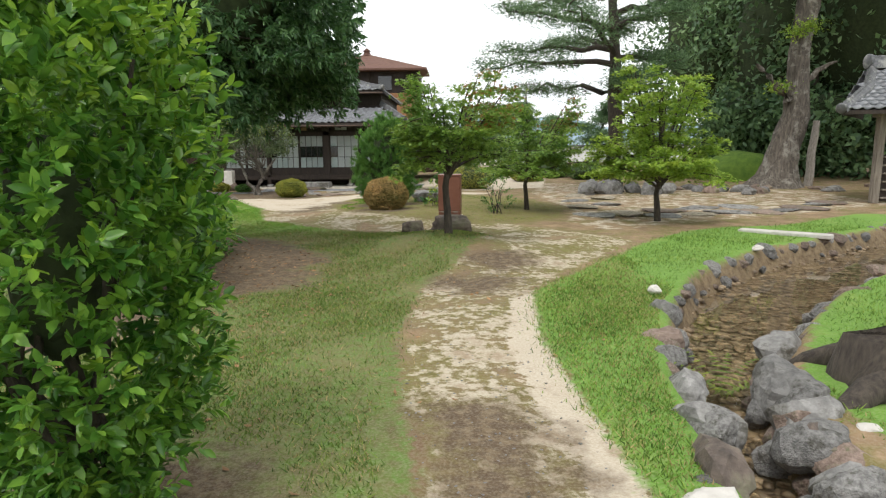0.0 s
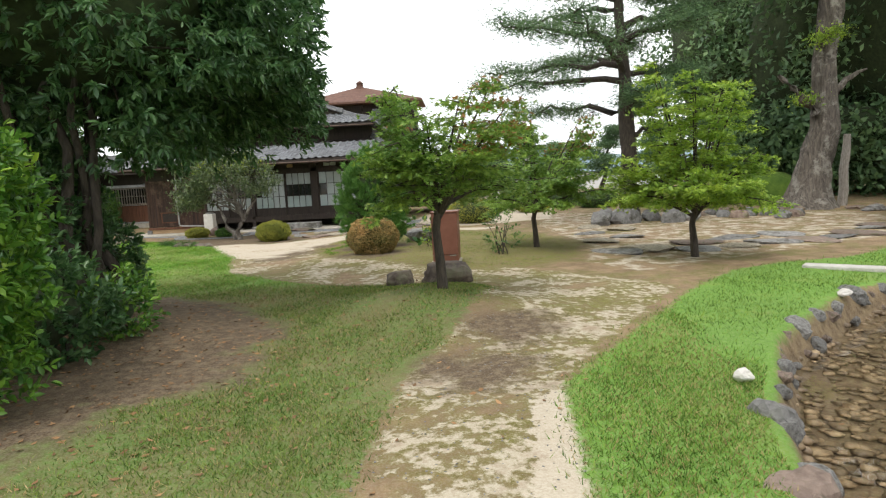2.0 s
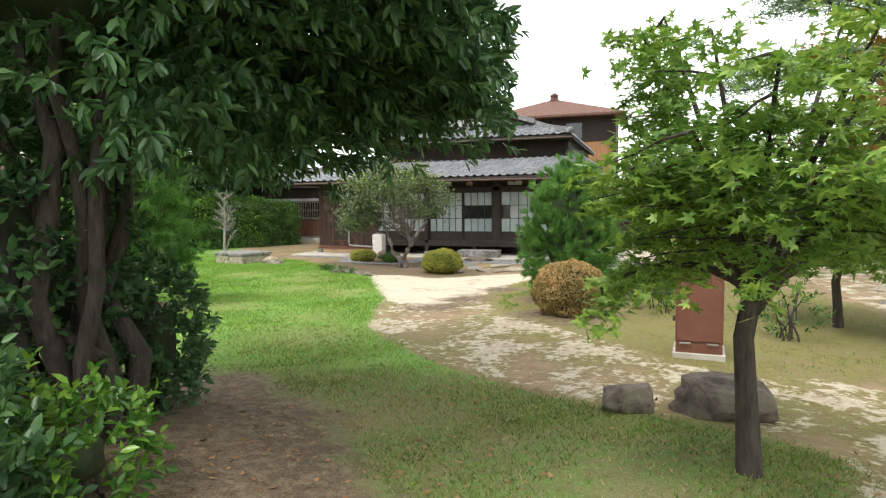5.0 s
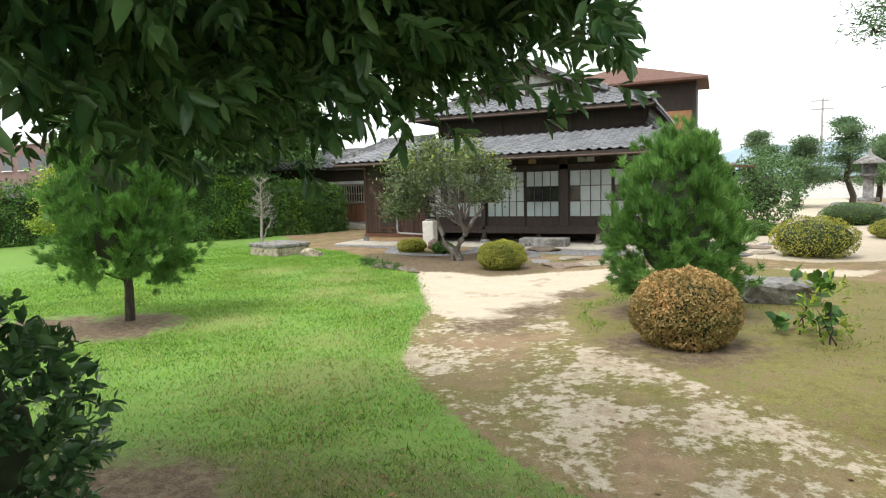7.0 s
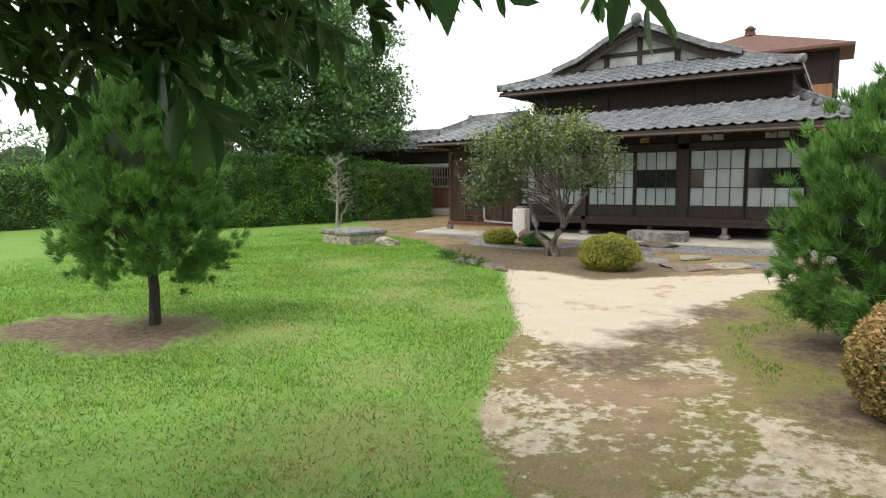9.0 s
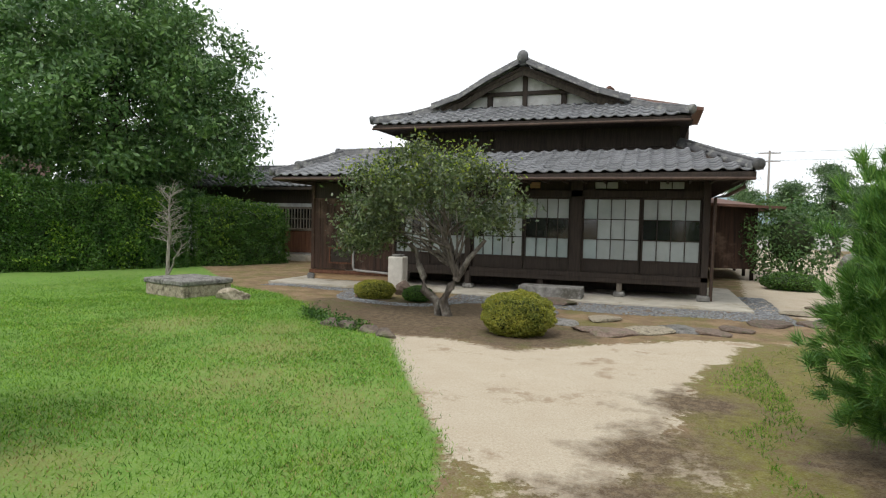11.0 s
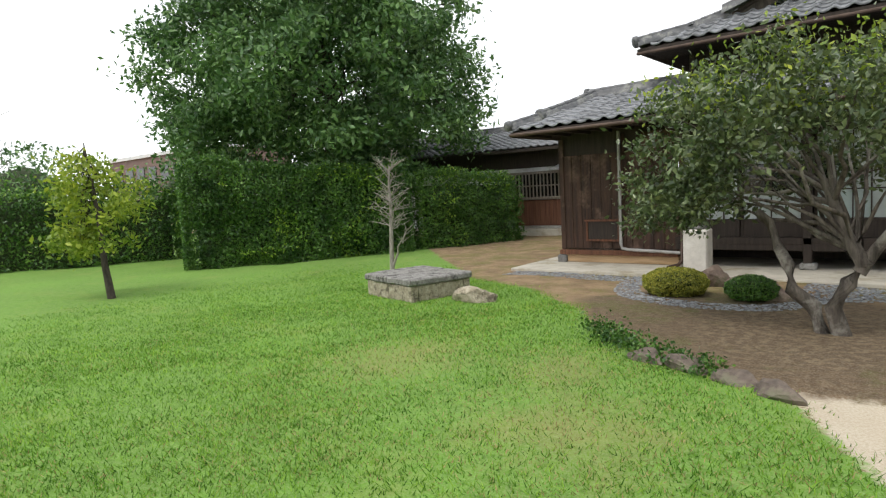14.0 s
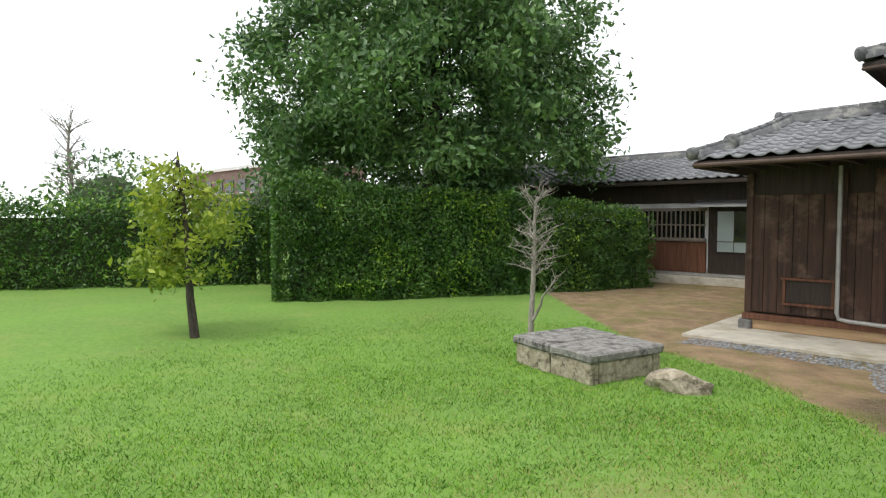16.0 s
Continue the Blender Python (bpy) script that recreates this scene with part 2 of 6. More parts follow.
M_WATER = glass_material("shallow_water", (0.95, 0.97, 0.92), 0.03, True)
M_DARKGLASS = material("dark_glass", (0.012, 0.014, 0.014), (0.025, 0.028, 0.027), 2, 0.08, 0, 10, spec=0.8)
M_FROST = material("frosted_glass", (0.30, 0.36, 0.36), (0.40, 0.46, 0.45), 2, 0.3, 0.05, 50, objrand=0.12)


# ---- mesh helpers ----
def thing(name, label, category, loc=(0, 0, 0), group="", kind=""):
    ob = new(name)
    ob.location = loc
    return tagged(ob, label, category, group, kind)


def np_mesh(name, verts, faces, mat, smooth=False):
    me = bpy.data.meshes.new(name)
    verts = np.asarray(verts, dtype=np.float32)
    faces = np.asarray(faces, dtype=np.int32)
    k = faces.shape[1]
    me.vertices.add(len(verts))
    me.vertices.foreach_set("co", verts.ravel())
    me.loops.add(faces.size)
    me.loops.foreach_set("vertex_index", faces.ravel())
    me.polygons.add(len(faces))
    me.polygons.foreach_set("loop_start", np.arange(0, faces.size, k, dtype=np.int32))
    if smooth:
        me.polygons.foreach_set("use_smooth", np.ones(len(faces), dtype=bool))
    me.update(calc_edges=True)
    me.materials.append(mat)
    return me


def attach(name, me, parent=None, label="", m=None):
    ob = new(name, me)
    if m is not None:
        ob.matrix_basis = m
    if parent is not None:
        ob.parent = parent
        ob.matrix_parent_inverse = Matrix.Translation(-world_loc(parent))
    if label:
        ob["label"] = label
    return ob


def world_loc(ob):
    """Where a parent's own origin stands: a top-level Empty has a place, a part is built in world metres."""
    return Vector(ob.location) if ob.parent is None else Vector((0, 0, 0))


def part(name, bm, mat, parent=None, label="", smooth=False):
    me = bpy.data.meshes.new(name)
    bm.to_mesh(me)
    bm.free()
    if smooth:
        me.polygons.foreach_set("use_smooth", np.ones(len(me.polygons), dtype=bool))
    me.materials.append(mat)
    return attach(name, me, parent, label)


def boxes(items, bevel=0.006, turn=None):
    """A bmesh of bevelled boxes, each (x0, x1, y0, y1, z0, z1)."""
    bm = bmesh.new()
    for x0, x1, y0, y1, z0, z1 in items:
        r = bmesh.ops.create_cube(bm, size=1)
        for v in r["verts"]:
            v.co = Vector(((x0 + x1) / 2 + v.co.x * (x1 - x0), (y0 + y1) / 2 + v.co.y * (y1 - y0), (z0 + z1) / 2 + v.co.z * (z1 - z0)))
    if bevel:
        bmesh.ops.bevel(bm, geom=bm.edges[:], offset=bevel, segments=1, affect="EDGES")
    if turn is not None:
        bmesh.ops.transform(bm, matrix=turn, verts=bm.verts[:])
    return bm


def box(name, x0, x1, y0, y1, z0, z1, mat, parent=None, label="", bevel=0.006):
    return part(name, boxes([(x0, x1, y0, y1, z0, z1)], bevel), mat, parent, label)


def slab(name, corners, thick, mat, parent=None, label=""):
    """A flat slab: the corners of its top face, and its thickness straight down."""
    bm = bmesh.new()
    top = [bm.verts.new(c) for c in corners]
    low = [bm.verts.new((c[0], c[1], c[2] - thick)) for c in corners]
    bm.faces.new(top)
    bm.faces.new(low[::-1])
    for i in range(len(top)):
        j = (i + 1) % len(top)
        bm.faces.new((top[i], low[i], low[j], top[j]))
    bmesh.ops.recalc_face_normals(bm, faces=bm.faces[:])
    return part(name, bm, mat, parent, label)


def tube_data(points, radii, seg=8, rough=0.0):
    """Vertices and quads of a tapered tube along points."""
    pts = [Vector(p) for p in points]
    V, F = [], []
    for i, p in enumerate(pts):
        d = (pts[min(i + 1, len(pts) - 1)] - pts[max(i - 1, 0)]).normalized()
        a = d.orthogonal().normalized() if abs(d.z) < 0.9 else Vector((1, 0, 0)).cross(d).normalized()
        b = d.cross(a)
        for k in range(seg):
            t = 2 * math.pi * k / seg
            r = radii[i] * (1 + rough * noise.noise(p * 2.3 + Vector((3 * math.cos(t), 3 * math.sin(t), i))))
            V.append(p + a * (math.cos(t) * r) + b * (math.sin(t) * r))
    for i in range(len(pts) - 1):
        for k in range(seg):
            k2 = (k + 1) % seg
            F.append((i * seg + k, i * seg + k2, (i + 1) * seg + k2, (i + 1) * seg + k))
    return V, F


def tubes(name, runs, mat, parent=None, label="", seg=8, rough=0.0):
    V, F = [], []
    for pts, rad in runs:
        v, f = tube_data(pts, rad, seg, rough)
        o = len(V)
        V += v
        F += [tuple(i + o for i in q) for q in f]
    return attach(name, np_mesh(name, [tuple(v) for v in V], F, mat, True), parent, label)


def bend(a, b, sag=0.1, n=6, seed=0):
    """Points from a to b that wander a little."""
    a, b = Vector(a), Vector(b)
    L = (b - a).length
    return [a.lerp(b, i / (n - 1)) + Vector((noise.noise((i * 0.7, seed, 0)), noise.noise((i * 0.7, seed, 5)), noise.noise((i * 0.7, seed, 9)) + 0.5 * math.sin(math.pi * i / (n - 1)))) * sag * L * (1 if 0 < i < n - 1 else 0) for i in range(n)]


def leaf_data(C, size, long=1.0, wide=0.42, flat=0.0, droop=0.0):
    """Two folded triangles for a leaf at each centre."""
    n = len(C)
    a = rng.normal(size=(n, 3))
    a[:, 2] = a[:, 2] * (1 - flat) - droop
    a /= np.linalg.norm(a, axis=1)[:, None] + 1e-9
    up = rng.normal(size=(n, 3)) * (1 - flat * 0.7) + np.array([0, 0, 1.4 * flat])
    b = np.cross(a, up)
    b /= np.linalg.norm(b, axis=1)[:, None] + 1e-9
    c = np.cross(a, b)
    s = (size * rng.uniform(0.65, 1.3, n))[:, None]
    V = np.stack([C - a * s * long * 0.5, C + b * s * wide * 0.5 + c * s * 0.08, C + a * s * long * 0.5, C - b * s * wide * 0.5 + c * s * 0.08], axis=1).reshape(-1, 3)
    i = np.arange(n)[:, None] * 4
    F = np.concatenate([i + np.array([[0, 1, 2]]), i + np.array([[0, 2, 3]])], axis=0)
    return V, F


def oval_data(C, axis, size, wide=0.42, tip=1.0):
    """Folded oval leaves that point along the given axes."""
    n = len(C)
    a = axis / (np.linalg.norm(axis, axis=1)[:, None] + 1e-9)
    b = np.cross(a, rng.normal(size=(n, 3)) * 0.6 + np.array([0, 0, 1.0]))
    b /= np.linalg.norm(b, axis=1)[:, None] + 1e-9
    c = np.cross(b, a)
    s = (size * rng.uniform(0.6, 1.25, n))[:, None]
    w = s * wide * 0.5
    V = np.stack([C, C + a * s * 0.32 + b * w + c * s * 0.07, C + a * s * 0.70 + b * w * 0.8 + c * s * 0.06, C + a * s * tip - c * s * 0.06,
                  C + a * s * 0.70 - b * w * 0.8 + c * s * 0.06, C + a * s * 0.32 - b * w + c * s * 0.07], axis=1).reshape(-1, 3)
    i = np.arange(n)[:, None] * 6
    return V, np.concatenate([i + np.array([[0, 1, 2, 3]]), i + np.array([[0, 3, 4, 5]])], axis=0)


def sprays(P, D, per, length, size, wide, name, mat, parent, label="", droop=0.0):
    """Shoots at P that grow along D, each with leaves set round it and a whorl at its tip."""
    n = len(P)
    t = np.tile(np.linspace(0.15, 1.0, per) ** 0.8, n)[:, None]
    d = np.repeat(D / (np.linalg.norm(D, axis=1)[:, None] + 1e-9), per, axis=0)
    L = np.repeat(length * rng.uniform(0.6, 1.3, n), per)[:, None]
    C = np.repeat(P, per, axis=0) + d * L * t
    side_dir = rng.normal(size=C.shape)
    side_dir -= d * np.sum(side_dir * d, axis=1)[:, None]
    side_dir /= np.linalg.norm(side_dir, axis=1)[:, None] + 1e-9
    ax = d * (0.35 + 0.5 * t) + side_dir * 0.85 - np.array([0, 0, droop])
    V, F = oval_data(C, ax, size, wide)
    return attach(name, np_mesh(name, V, F, mat), parent, label)


def star_data(C, size, flat=0.6, lobes=5):
    """Palmate leaves: narrow lobes fanned from one base."""
    n = len(C)
    a = rng.normal(size=(n, 3))
    a[:, 2] = a[:, 2] * (1 - flat) - 0.25
    a /= np.linalg.norm(a, axis=1)[:, None]
    up = rng.normal(size=(n, 3)) * (1 - flat * 0.8) + np.array([0, 0, 1.2 * flat])
    b = np.cross(a, up)
    b /= np.linalg.norm(b, axis=1)[:, None] + 1e-9
    s = (size * rng.uniform(0.65, 1.25, n))[:, None]
    V = []
    for t in np.linspace(-1.75, 1.75, lobes):
        d = a * math.cos(t) + b * math.sin(t)
        e = b * math.cos(t) - a * math.sin(t)
        L = s * (0.62 - 0.12 * abs(t))
        V += [C + d * L * 0.38 - e * s * 0.10, C + d * L, C + d * L * 0.38 + e * s * 0.10, C]
    V = np.stack(V, axis=1).reshape(-1, 3)
    i = np.arange(n * lobes)[:, None] * 4
    return V, i + np.array([[0, 1, 2, 3]])


def clumps(center, radii, k, shell=0.6, low=-0.9):
    """Clump centres in an ellipsoid, more of them towards its skin."""
    d = rng.normal(size=(k * 3, 3))
    d /= np.linalg.norm(d, axis=1)[:, None]
    d = d[d[:, 2] > low][:k]
    r = shell + (1 - shell) * rng.random(len(d)) ** 0.7
    return np.array(center) + d * r[:, None] * np.array(radii)


def crown_centres(cl, n, spread):
    j = rng.integers(0, len(cl), n)
    return cl[j] + rng.normal(size=(n, 3)) * np.array(spread)


def crown(name, C, size, mat, parent, label="", **kw):
    lobes = kw.pop("lobes", 0)
    V, F = star_data(C, size, kw.get("flat", 0.6), lobes) if lobes else leaf_data(C, size, **kw)
    ob = attach(name, np_mesh(name, V, F, mat), parent, label)
    return ob


def blob(name, center, radii, mat, parent, amp=0.15, sub=3, label=""):
    """An uneven closed lump."""
    bm = bmesh.new()
    bmesh.ops.create_icosphere(bm, subdivisions=sub, radius=1)
    for v in bm.verts:
        k = 1 + amp * noise.noise(v.co * 2.1 + Vector(center)) + amp * 0.5 * noise.noise(v.co * 5 + Vector(center))
        v.co = Vector((center[0] + v.co.x * radii[0] * k, center[1] + v.co.y * radii[1] * k, center[2] + v.co.z * radii[2] * k))
    return part(name, bm, mat, parent, label, True)


def rock_mesh(name, size, seed, mat, rough=0.28, sub=3, flat=0.0):
    bm = bmesh.new()
    bmesh.ops.create_icosphere(bm, subdivisions=sub, radius=1)
    o = Vector((seed * 3.7, seed * 1.3, seed * 2.1))
    pick = random.Random(seed)
    planes = []
    for _ in range(9):
        q = Vector((pick.gauss(0, 1), pick.gauss(0, 1), pick.gauss(0, 1))).normalized()
        planes.append((q, pick.uniform(0.60, 0.92)))
    for v in bm.verts:
        d = v.co.normalized()
        k = 1.12 + rough * 0.5 * noise.noise(d * 1.3 + o)
        for q, h in planes:
            c = d.dot(q)
            if c > 0.2:
                k = min(k, h / c)
        v.co = d * (k + rough * 0.30 * noise.noise(d * 3.1 + o) + rough * 0.16 * noise.noise(d * 8 + o))
        if flat:
            v.co.z = max(min(v.co.z, 1 - flat), -0.6)
        v.co = Vector((v.co.x * size[0], v.co.y * size[1], v.co.z * size[2]))
    me = bpy.data.meshes.new(name)
    bm.to_mesh(me)
    bm.free()
    me.materials.append(mat)
    return me


def rock(name, loc, size, seed, mat, label, group="", turn=0, flat=0.0, rough=0.28, sub=3, category="stone"):
    ob = new(name, rock_mesh(name, size, seed, mat, rough, sub, flat))
    ob.matrix_basis = pose(*loc, 0, 0, turn)
    return tagged(ob, label, category, group)


def seg_dist(P, poly, closed=True):
    """The least distance of points to a run of segments."""
    best = np.full(len(P), 1e9)
    m = len(poly)
    for i in range(m if closed else m - 1):
        a, b = np.array(poly[i]), np.array(poly[(i + 1) % m])
        ab = b - a
        t = np.clip(((P - a) @ ab) / (ab @ ab + 1e-12), 0, 1)
        best = np.minimum(best, np.linalg.norm(P - (a + t[:, None] * ab), axis=1))
    return best


def inside(P, poly):
    c = np.zeros(len(P), dtype=bool)
    m = len(poly)
    for i in range(m):
        (x1, y1), (x2, y2) = poly[i], poly[(i + 1) % m]
        if y1 == y2:
            continue
        c ^= ((y1 > P[:, 1]) != (y2 > P[:, 1])) & (P[:, 0] < (x2 - x1) * (P[:, 1] - y1) / (y2 - y1) + x1)
    return c


def signed(P, poly):
    d = seg_dist(P, poly)
    return np.where(inside(P, poly), d, -d)


# ---- ground ----
LAWN = [(-15.9, 25.7), (-11.9, 22.1), (-10.4, 21.5), (-8.9, 20.3), (-8.2, 19.3), (-7.5, 18.7), (-6.3, 18.2), (-5.5, 16.8), (-4.6, 15.2), (-4.2, 14.5), (-3.9, 13.4), (-3.3, 12.0), (-2.5, 11.1),
        (-1.6, 10.3), (-0.4, 9.6), (0.6, 9.1), (1.6, 8.5), (1.25, 7.0), (0.72, 5.2), (0.6, 3.25), (0.78, 2.0), (0.95, 0.9), (1.0, -8.0), (-40, -8), (-40, 30), (-20, 30)]
MOUND = [(-2.3, 17.6), (-2.5, 16.0), (-2.4, 14.9), (-1.7, 13.3), (-0.6, 12.1), (0.4, 11.2), (1.0, 10.6), (2.4, 10.9), (3.5, 12.2), (3.9, 14.5), (3.4, 17.5), (1.6, 19.4), (0.6, 20.2), (-1.4, 19.6)]
BANK = [(2.05, -8), (2.03, 1.35), (1.95, 2.14), (1.85, 3.2), (1.98, 4.9), (2.55, 5.8), (4.2, 8.4), (5.4, 9.9), (7.5, 10.6), (10.5, 12.6), (11.6, 12.4), (9.8, 10.6), (8.0, 9.3), (5.9, 7.9), (4.5, 6.4), (3.4, 4.5), (2.85, 2.9), (2.7, 1.4), (2.3, -8)]
FARBANK = [(3.4, -8), (3.5, 2.3), (4.5, 3.9), (5.6, 5.2), (7.3, 6.6), (9.5, 8.3), (13, 10.6), (30, 13), (30, -8)]
SAND = [(-6.3, 18.3), (-5.5, 18.3), (-4.5, 17.9), (-3.5, 18.8), (-2.5, 19.4), (0.5, 20.1), (2.5, 20.6), (2.0, 19.6), (-1.8, 18.4), (-2.4, 16.9), (-2.7, 15.2), (-3.1, 13.8), (-4.1, 14.3), (-4.8, 15.5), (-5.7, 16.9)]
DAMP = [(-9.3, 21.0), (-8.4, 19.6), (-7.0, 18.5), (-6.2, 18.25), (-5.4, 18.3), (-4.5, 17.95), (-3.6, 18.85), (-3.4, 19.7), (-4.6, 20.5), (-5.4, 21.4), (-6.2, 22.2), (-8.6, 22.0)]
MIX = [(-4.2, 14.5), (-2.4, 15.2), (-1.6, 13.2), (0.4, 11.4), (2.0, 11.0), (4.2, 8.8), (2.4, 5.9), (1.95, 4.9), (1.85, 3.2), (1.95, 2.1), (2.05, 1.3), (2.05, -6), (1.0, -6), (0.95, 0.9), (0.78, 2.0), (0.6, 3.25), (0.72, 5.2), (1.25, 7.0), (1.6, 8.6), (-1.6, 10.4), (-2.6, 11.2), (-3.5, 12.2)]
STRIP = [(1.75, -6), (1.75, 1.2), (1.62, 2.1), (1.55, 3.2), (1.7, 4.5), (1.95, 5.0), (2.0, 4.6), (1.88, 3.2), (1.97, 2.1), (2.08, 1.3), (2.1, -6)]
YARD = [(4.0, 10.0), (6.5, 11.4), (10, 13.2), (13, 15), (13.5, 20), (9, 24), (5, 26), (3.6, 20), (4.0, 14), (3.4, 11.2)]
FORE = [(-1.0, 24.0), (0.4, 22.0), (1.6, 21.5), (4.5, 23), (7, 40), (9, 70), (-1, 70), (0.0, 34)]
BARE = [((1.28, 1.5), 0.42), ((1.4, 0.9), 0.40), ((1.35, 5.4), 0.5), ((1.75, 6.6), 0.5), ((-2.75, 15.0), 0.45), ((-2.95, 13.9), 0.5), ((-2.45, 16.3), 0.4), ((-3.1, 7.2), 1.8), ((-2.2, 5.8), 1.35), ((-1.3, 5.6), 0.7), ((-2.4, 3.6), 0.8), ((-3.6, 8.6), 0.9), ((-1.6, 6.8), 0.9), ((-7.9, 12.3), 0.85), ((-9.0, 12.0), 0.7), ((-0.4, 0.6), 0.75), ((-2.3, 4.5), 0.9), ((-0.86, 15.1), 0.9), ((-0.66, 13.25), 0.75), ((-6.3, 20.2), 1.2)]
WORN = [(1.7, -8), (1.7, 9.2), (0.2, 10.0), (-1.8, 10.1), (-3.0, 9.9), (-4.5, 9.5), (-7, 9.2), (-7, -8)]
STREAM = [(2.75, -6.0, 0.30), (2.75, 0.0, 0.25), (2.87, 1.4, 0.22), (3.08, 2.5, 0.27), (3.85, 4.1, 0.50), (4.85, 5.6, 0.72), (6.3, 7.0, 0.80), (8.2, 8.4, 0.75), (10.4, 10.0, 0.7), (13.0, 11.6, 0.8), (17.0, 13.0, 0.9), (22.0, 14.0, 0.9)]


def stream_side(P):
    """Distance to the stream's middle line less its half width: negative in the bed."""
    best = np.full(len(P), 1e9)
    for (x1, y1, w1), (x2, y2, w2) in zip(STREAM[:-1], STREAM[1:]):
        a, ab = np.array((x1, y1)), np.array((x2 - x1, y2 - y1))
        t = np.clip(((P - a) @ ab) / (ab @ ab), 0, 1)
        best = np.minimum(best, np.linalg.norm(P - (a + t[:, None] * ab), axis=1) - (w1 + (w2 - w1) * t))
    return best


def swell(P):
    x, y = P[:, 0], P[:, 1]
    z = 0.26 * np.exp(-((x - 0.9) ** 2 + (y - 7.9) ** 2) / 1.5) + 0.16 * np.exp(-((x - 0.3) ** 2 / 6 + (y - 12.8) ** 2 / 7))
    z += 0.18 * np.exp(-((x + 3.1) ** 2 + (y - 7.2) ** 2) / 2.0) + 0.08 * np.exp(-((x + 0.6) ** 2 + (y - 18.4) ** 2) / 3.0)
    z += 0.015 * np.sin(x * 1.7 + 0.6 * y) * np.sin(y * 1.3 - 0.4 * x) + 0.01 * np.sin(3.1 * x + 1.0) * np.sin(2.7 * y)
    z += 1.4 * np.exp(-((x - 16.0) ** 2 / 16 + (y - 32) ** 2 / 12))
    return z


def ground_z(x, y):
    P = np.array([[x, y]], dtype=float)
    return float(swell(P)[0])


def axis(lo, hi, step, far):
    mid = list(np.arange(lo, hi + 1e-6, step))
    out, s, v = [], step, hi
    while v < far:
        s *= 1.22
        v += s
        out.append(v)
    neg, s, v = [], step, lo
    while v > -far:
        s *= 1.22
        v -= s
        neg.append(v)
    return np.array(neg[::-1] + mid + out)


gx, gy = axis(-15, 10.5, 0.11, 1800), axis(-3, 25.5, 0.11, 1800)
GX, GY = np.meshgrid(gx, gy)
GP = np.stack([GX.ravel(), GY.ravel()], axis=1)
side = stream_side(GP)
GZ = swell(GP)
bed = np.clip((0.16 - side) / 0.30, 0, 1)
bed = bed * bed * (3 - 2 * bed)
GZ = GZ - 0.46 * bed
GZ += (rng.random(len(GZ)) - 0.5) * 0.008
nx, ny = len(gx), len(gy)
ii = (np.arange(ny - 1)[:, None] * nx + np.arange(nx - 1)[None, :]).ravel()
GF = np.stack([ii, ii + 1, ii + nx + 1, ii + nx], axis=1)


def lawn_field(P):
    d = np.maximum(np.maximum(signed(P, LAWN), signed(P, BANK)), signed(P, FARBANK))
    return d


def bare_field(P):
    d = np.full(len(P), -1.0)
    for (x, y), r in BARE:
        d = np.maximum(d, r - np.hypot(P[:, 0] - x, (P[:, 1] - y)))
    return d


DRY = [(-7.3, 16.8, 0.9), (-6.6, 15.4, 0.8), (-3.9, 11.4, 1.1), (-6.5, 13.0, 0.7), (-9.5, 17.5, 0.9), (-5.4, 15.2, 0.7), (-7.9, 18.0, 0.6), (-2.0, 8.4, 0.9), (-4.6, 12.6, 0.6)]


def dry_field(P):
    """How near a point lies to a sun-dried patch of the lawn."""
    d = np.full(len(P), -1.0)
    for x, y, r in DRY:
        d = np.maximum(d, r * 0.6 - np.hypot(P[:, 0] - x, P[:, 1] - y))
    return d


near = (np.abs(GP[:, 0]) < 60) & (GP[:, 1] > -40) & (GP[:, 1] < 90)


def attr_values(f):
    v = np.full(len(GP), -1.0, dtype=np.float32)
    v[near] = np.clip(f(GP[near]), -1, 1)
    return v


FIELDS = {
    "lawn": attr_values(lawn_field), "mound": attr_values(lambda P: signed(P, MOUND)), "bare": attr_values(bare_field), "mix": attr_values(lambda P: signed(P, MIX)),
    "sand": attr_values(lambda P: np.maximum(np.maximum(signed(P, SAND), signed(P, STRIP) * 2), signed(P, FORE))), "yard": attr_values(lambda P: signed(P, YARD)),
    "damp": attr_values(lambda P: signed(P, DAMP)), "dry": attr_values(dry_field), "worn": attr_values(lambda P: signed(P, WORN)),
    "bed": np.clip(-side + 0.1, -1, 1).astype(np.float32),
}

gm = bpy.data.materials.new("garden_ground")
gm.use_nodes = True
gn, gl = gm.node_tree.nodes, gm.node_tree.links
gb = gn["Principled BSDF"]
gb.inputs["Roughness"].default_value = 0.95
gb.inputs["Specular IOR Level"].default_value = 0.15
g_co = gn.new("ShaderNodeTexCoord")


def g_noise(scale, detail=8, rough=0.65, stretch=None):
    t = gn.new("ShaderNodeTexNoise")
    t.inputs["Scale"].default_value, t.inputs["Detail"].default_value, t.inputs["Roughness"].default_value = scale, detail, rough
    gl.new(g_co.outputs["Object"], t.inputs["Vector"])
    return t.outputs["Fac"]


def g_ramp(fac, a, b, c1=(0, 0, 0), c2=(1, 1, 1)):
    r = gn.new("ShaderNodeValToRGB")
    r.color_ramp.elements[0].position, r.color_ramp.elements[1].position = a, b
    r.color_ramp.elements[0].color, r.color_ramp.elements[1].color = (*c1, 1), (*c2, 1)
    gl.new(fac, r.inputs["Fac"])
    return r.outputs["Color"]


def g_math(op, a, b):
    m = gn.new("ShaderNodeMath")
    m.operation = op
    for s, v in zip(m.inputs, (a, b)):
        if isinstance(v, (int, float)):
            s.default_value = v
        else:
            gl.new(v, s)
    return m.outputs[0]


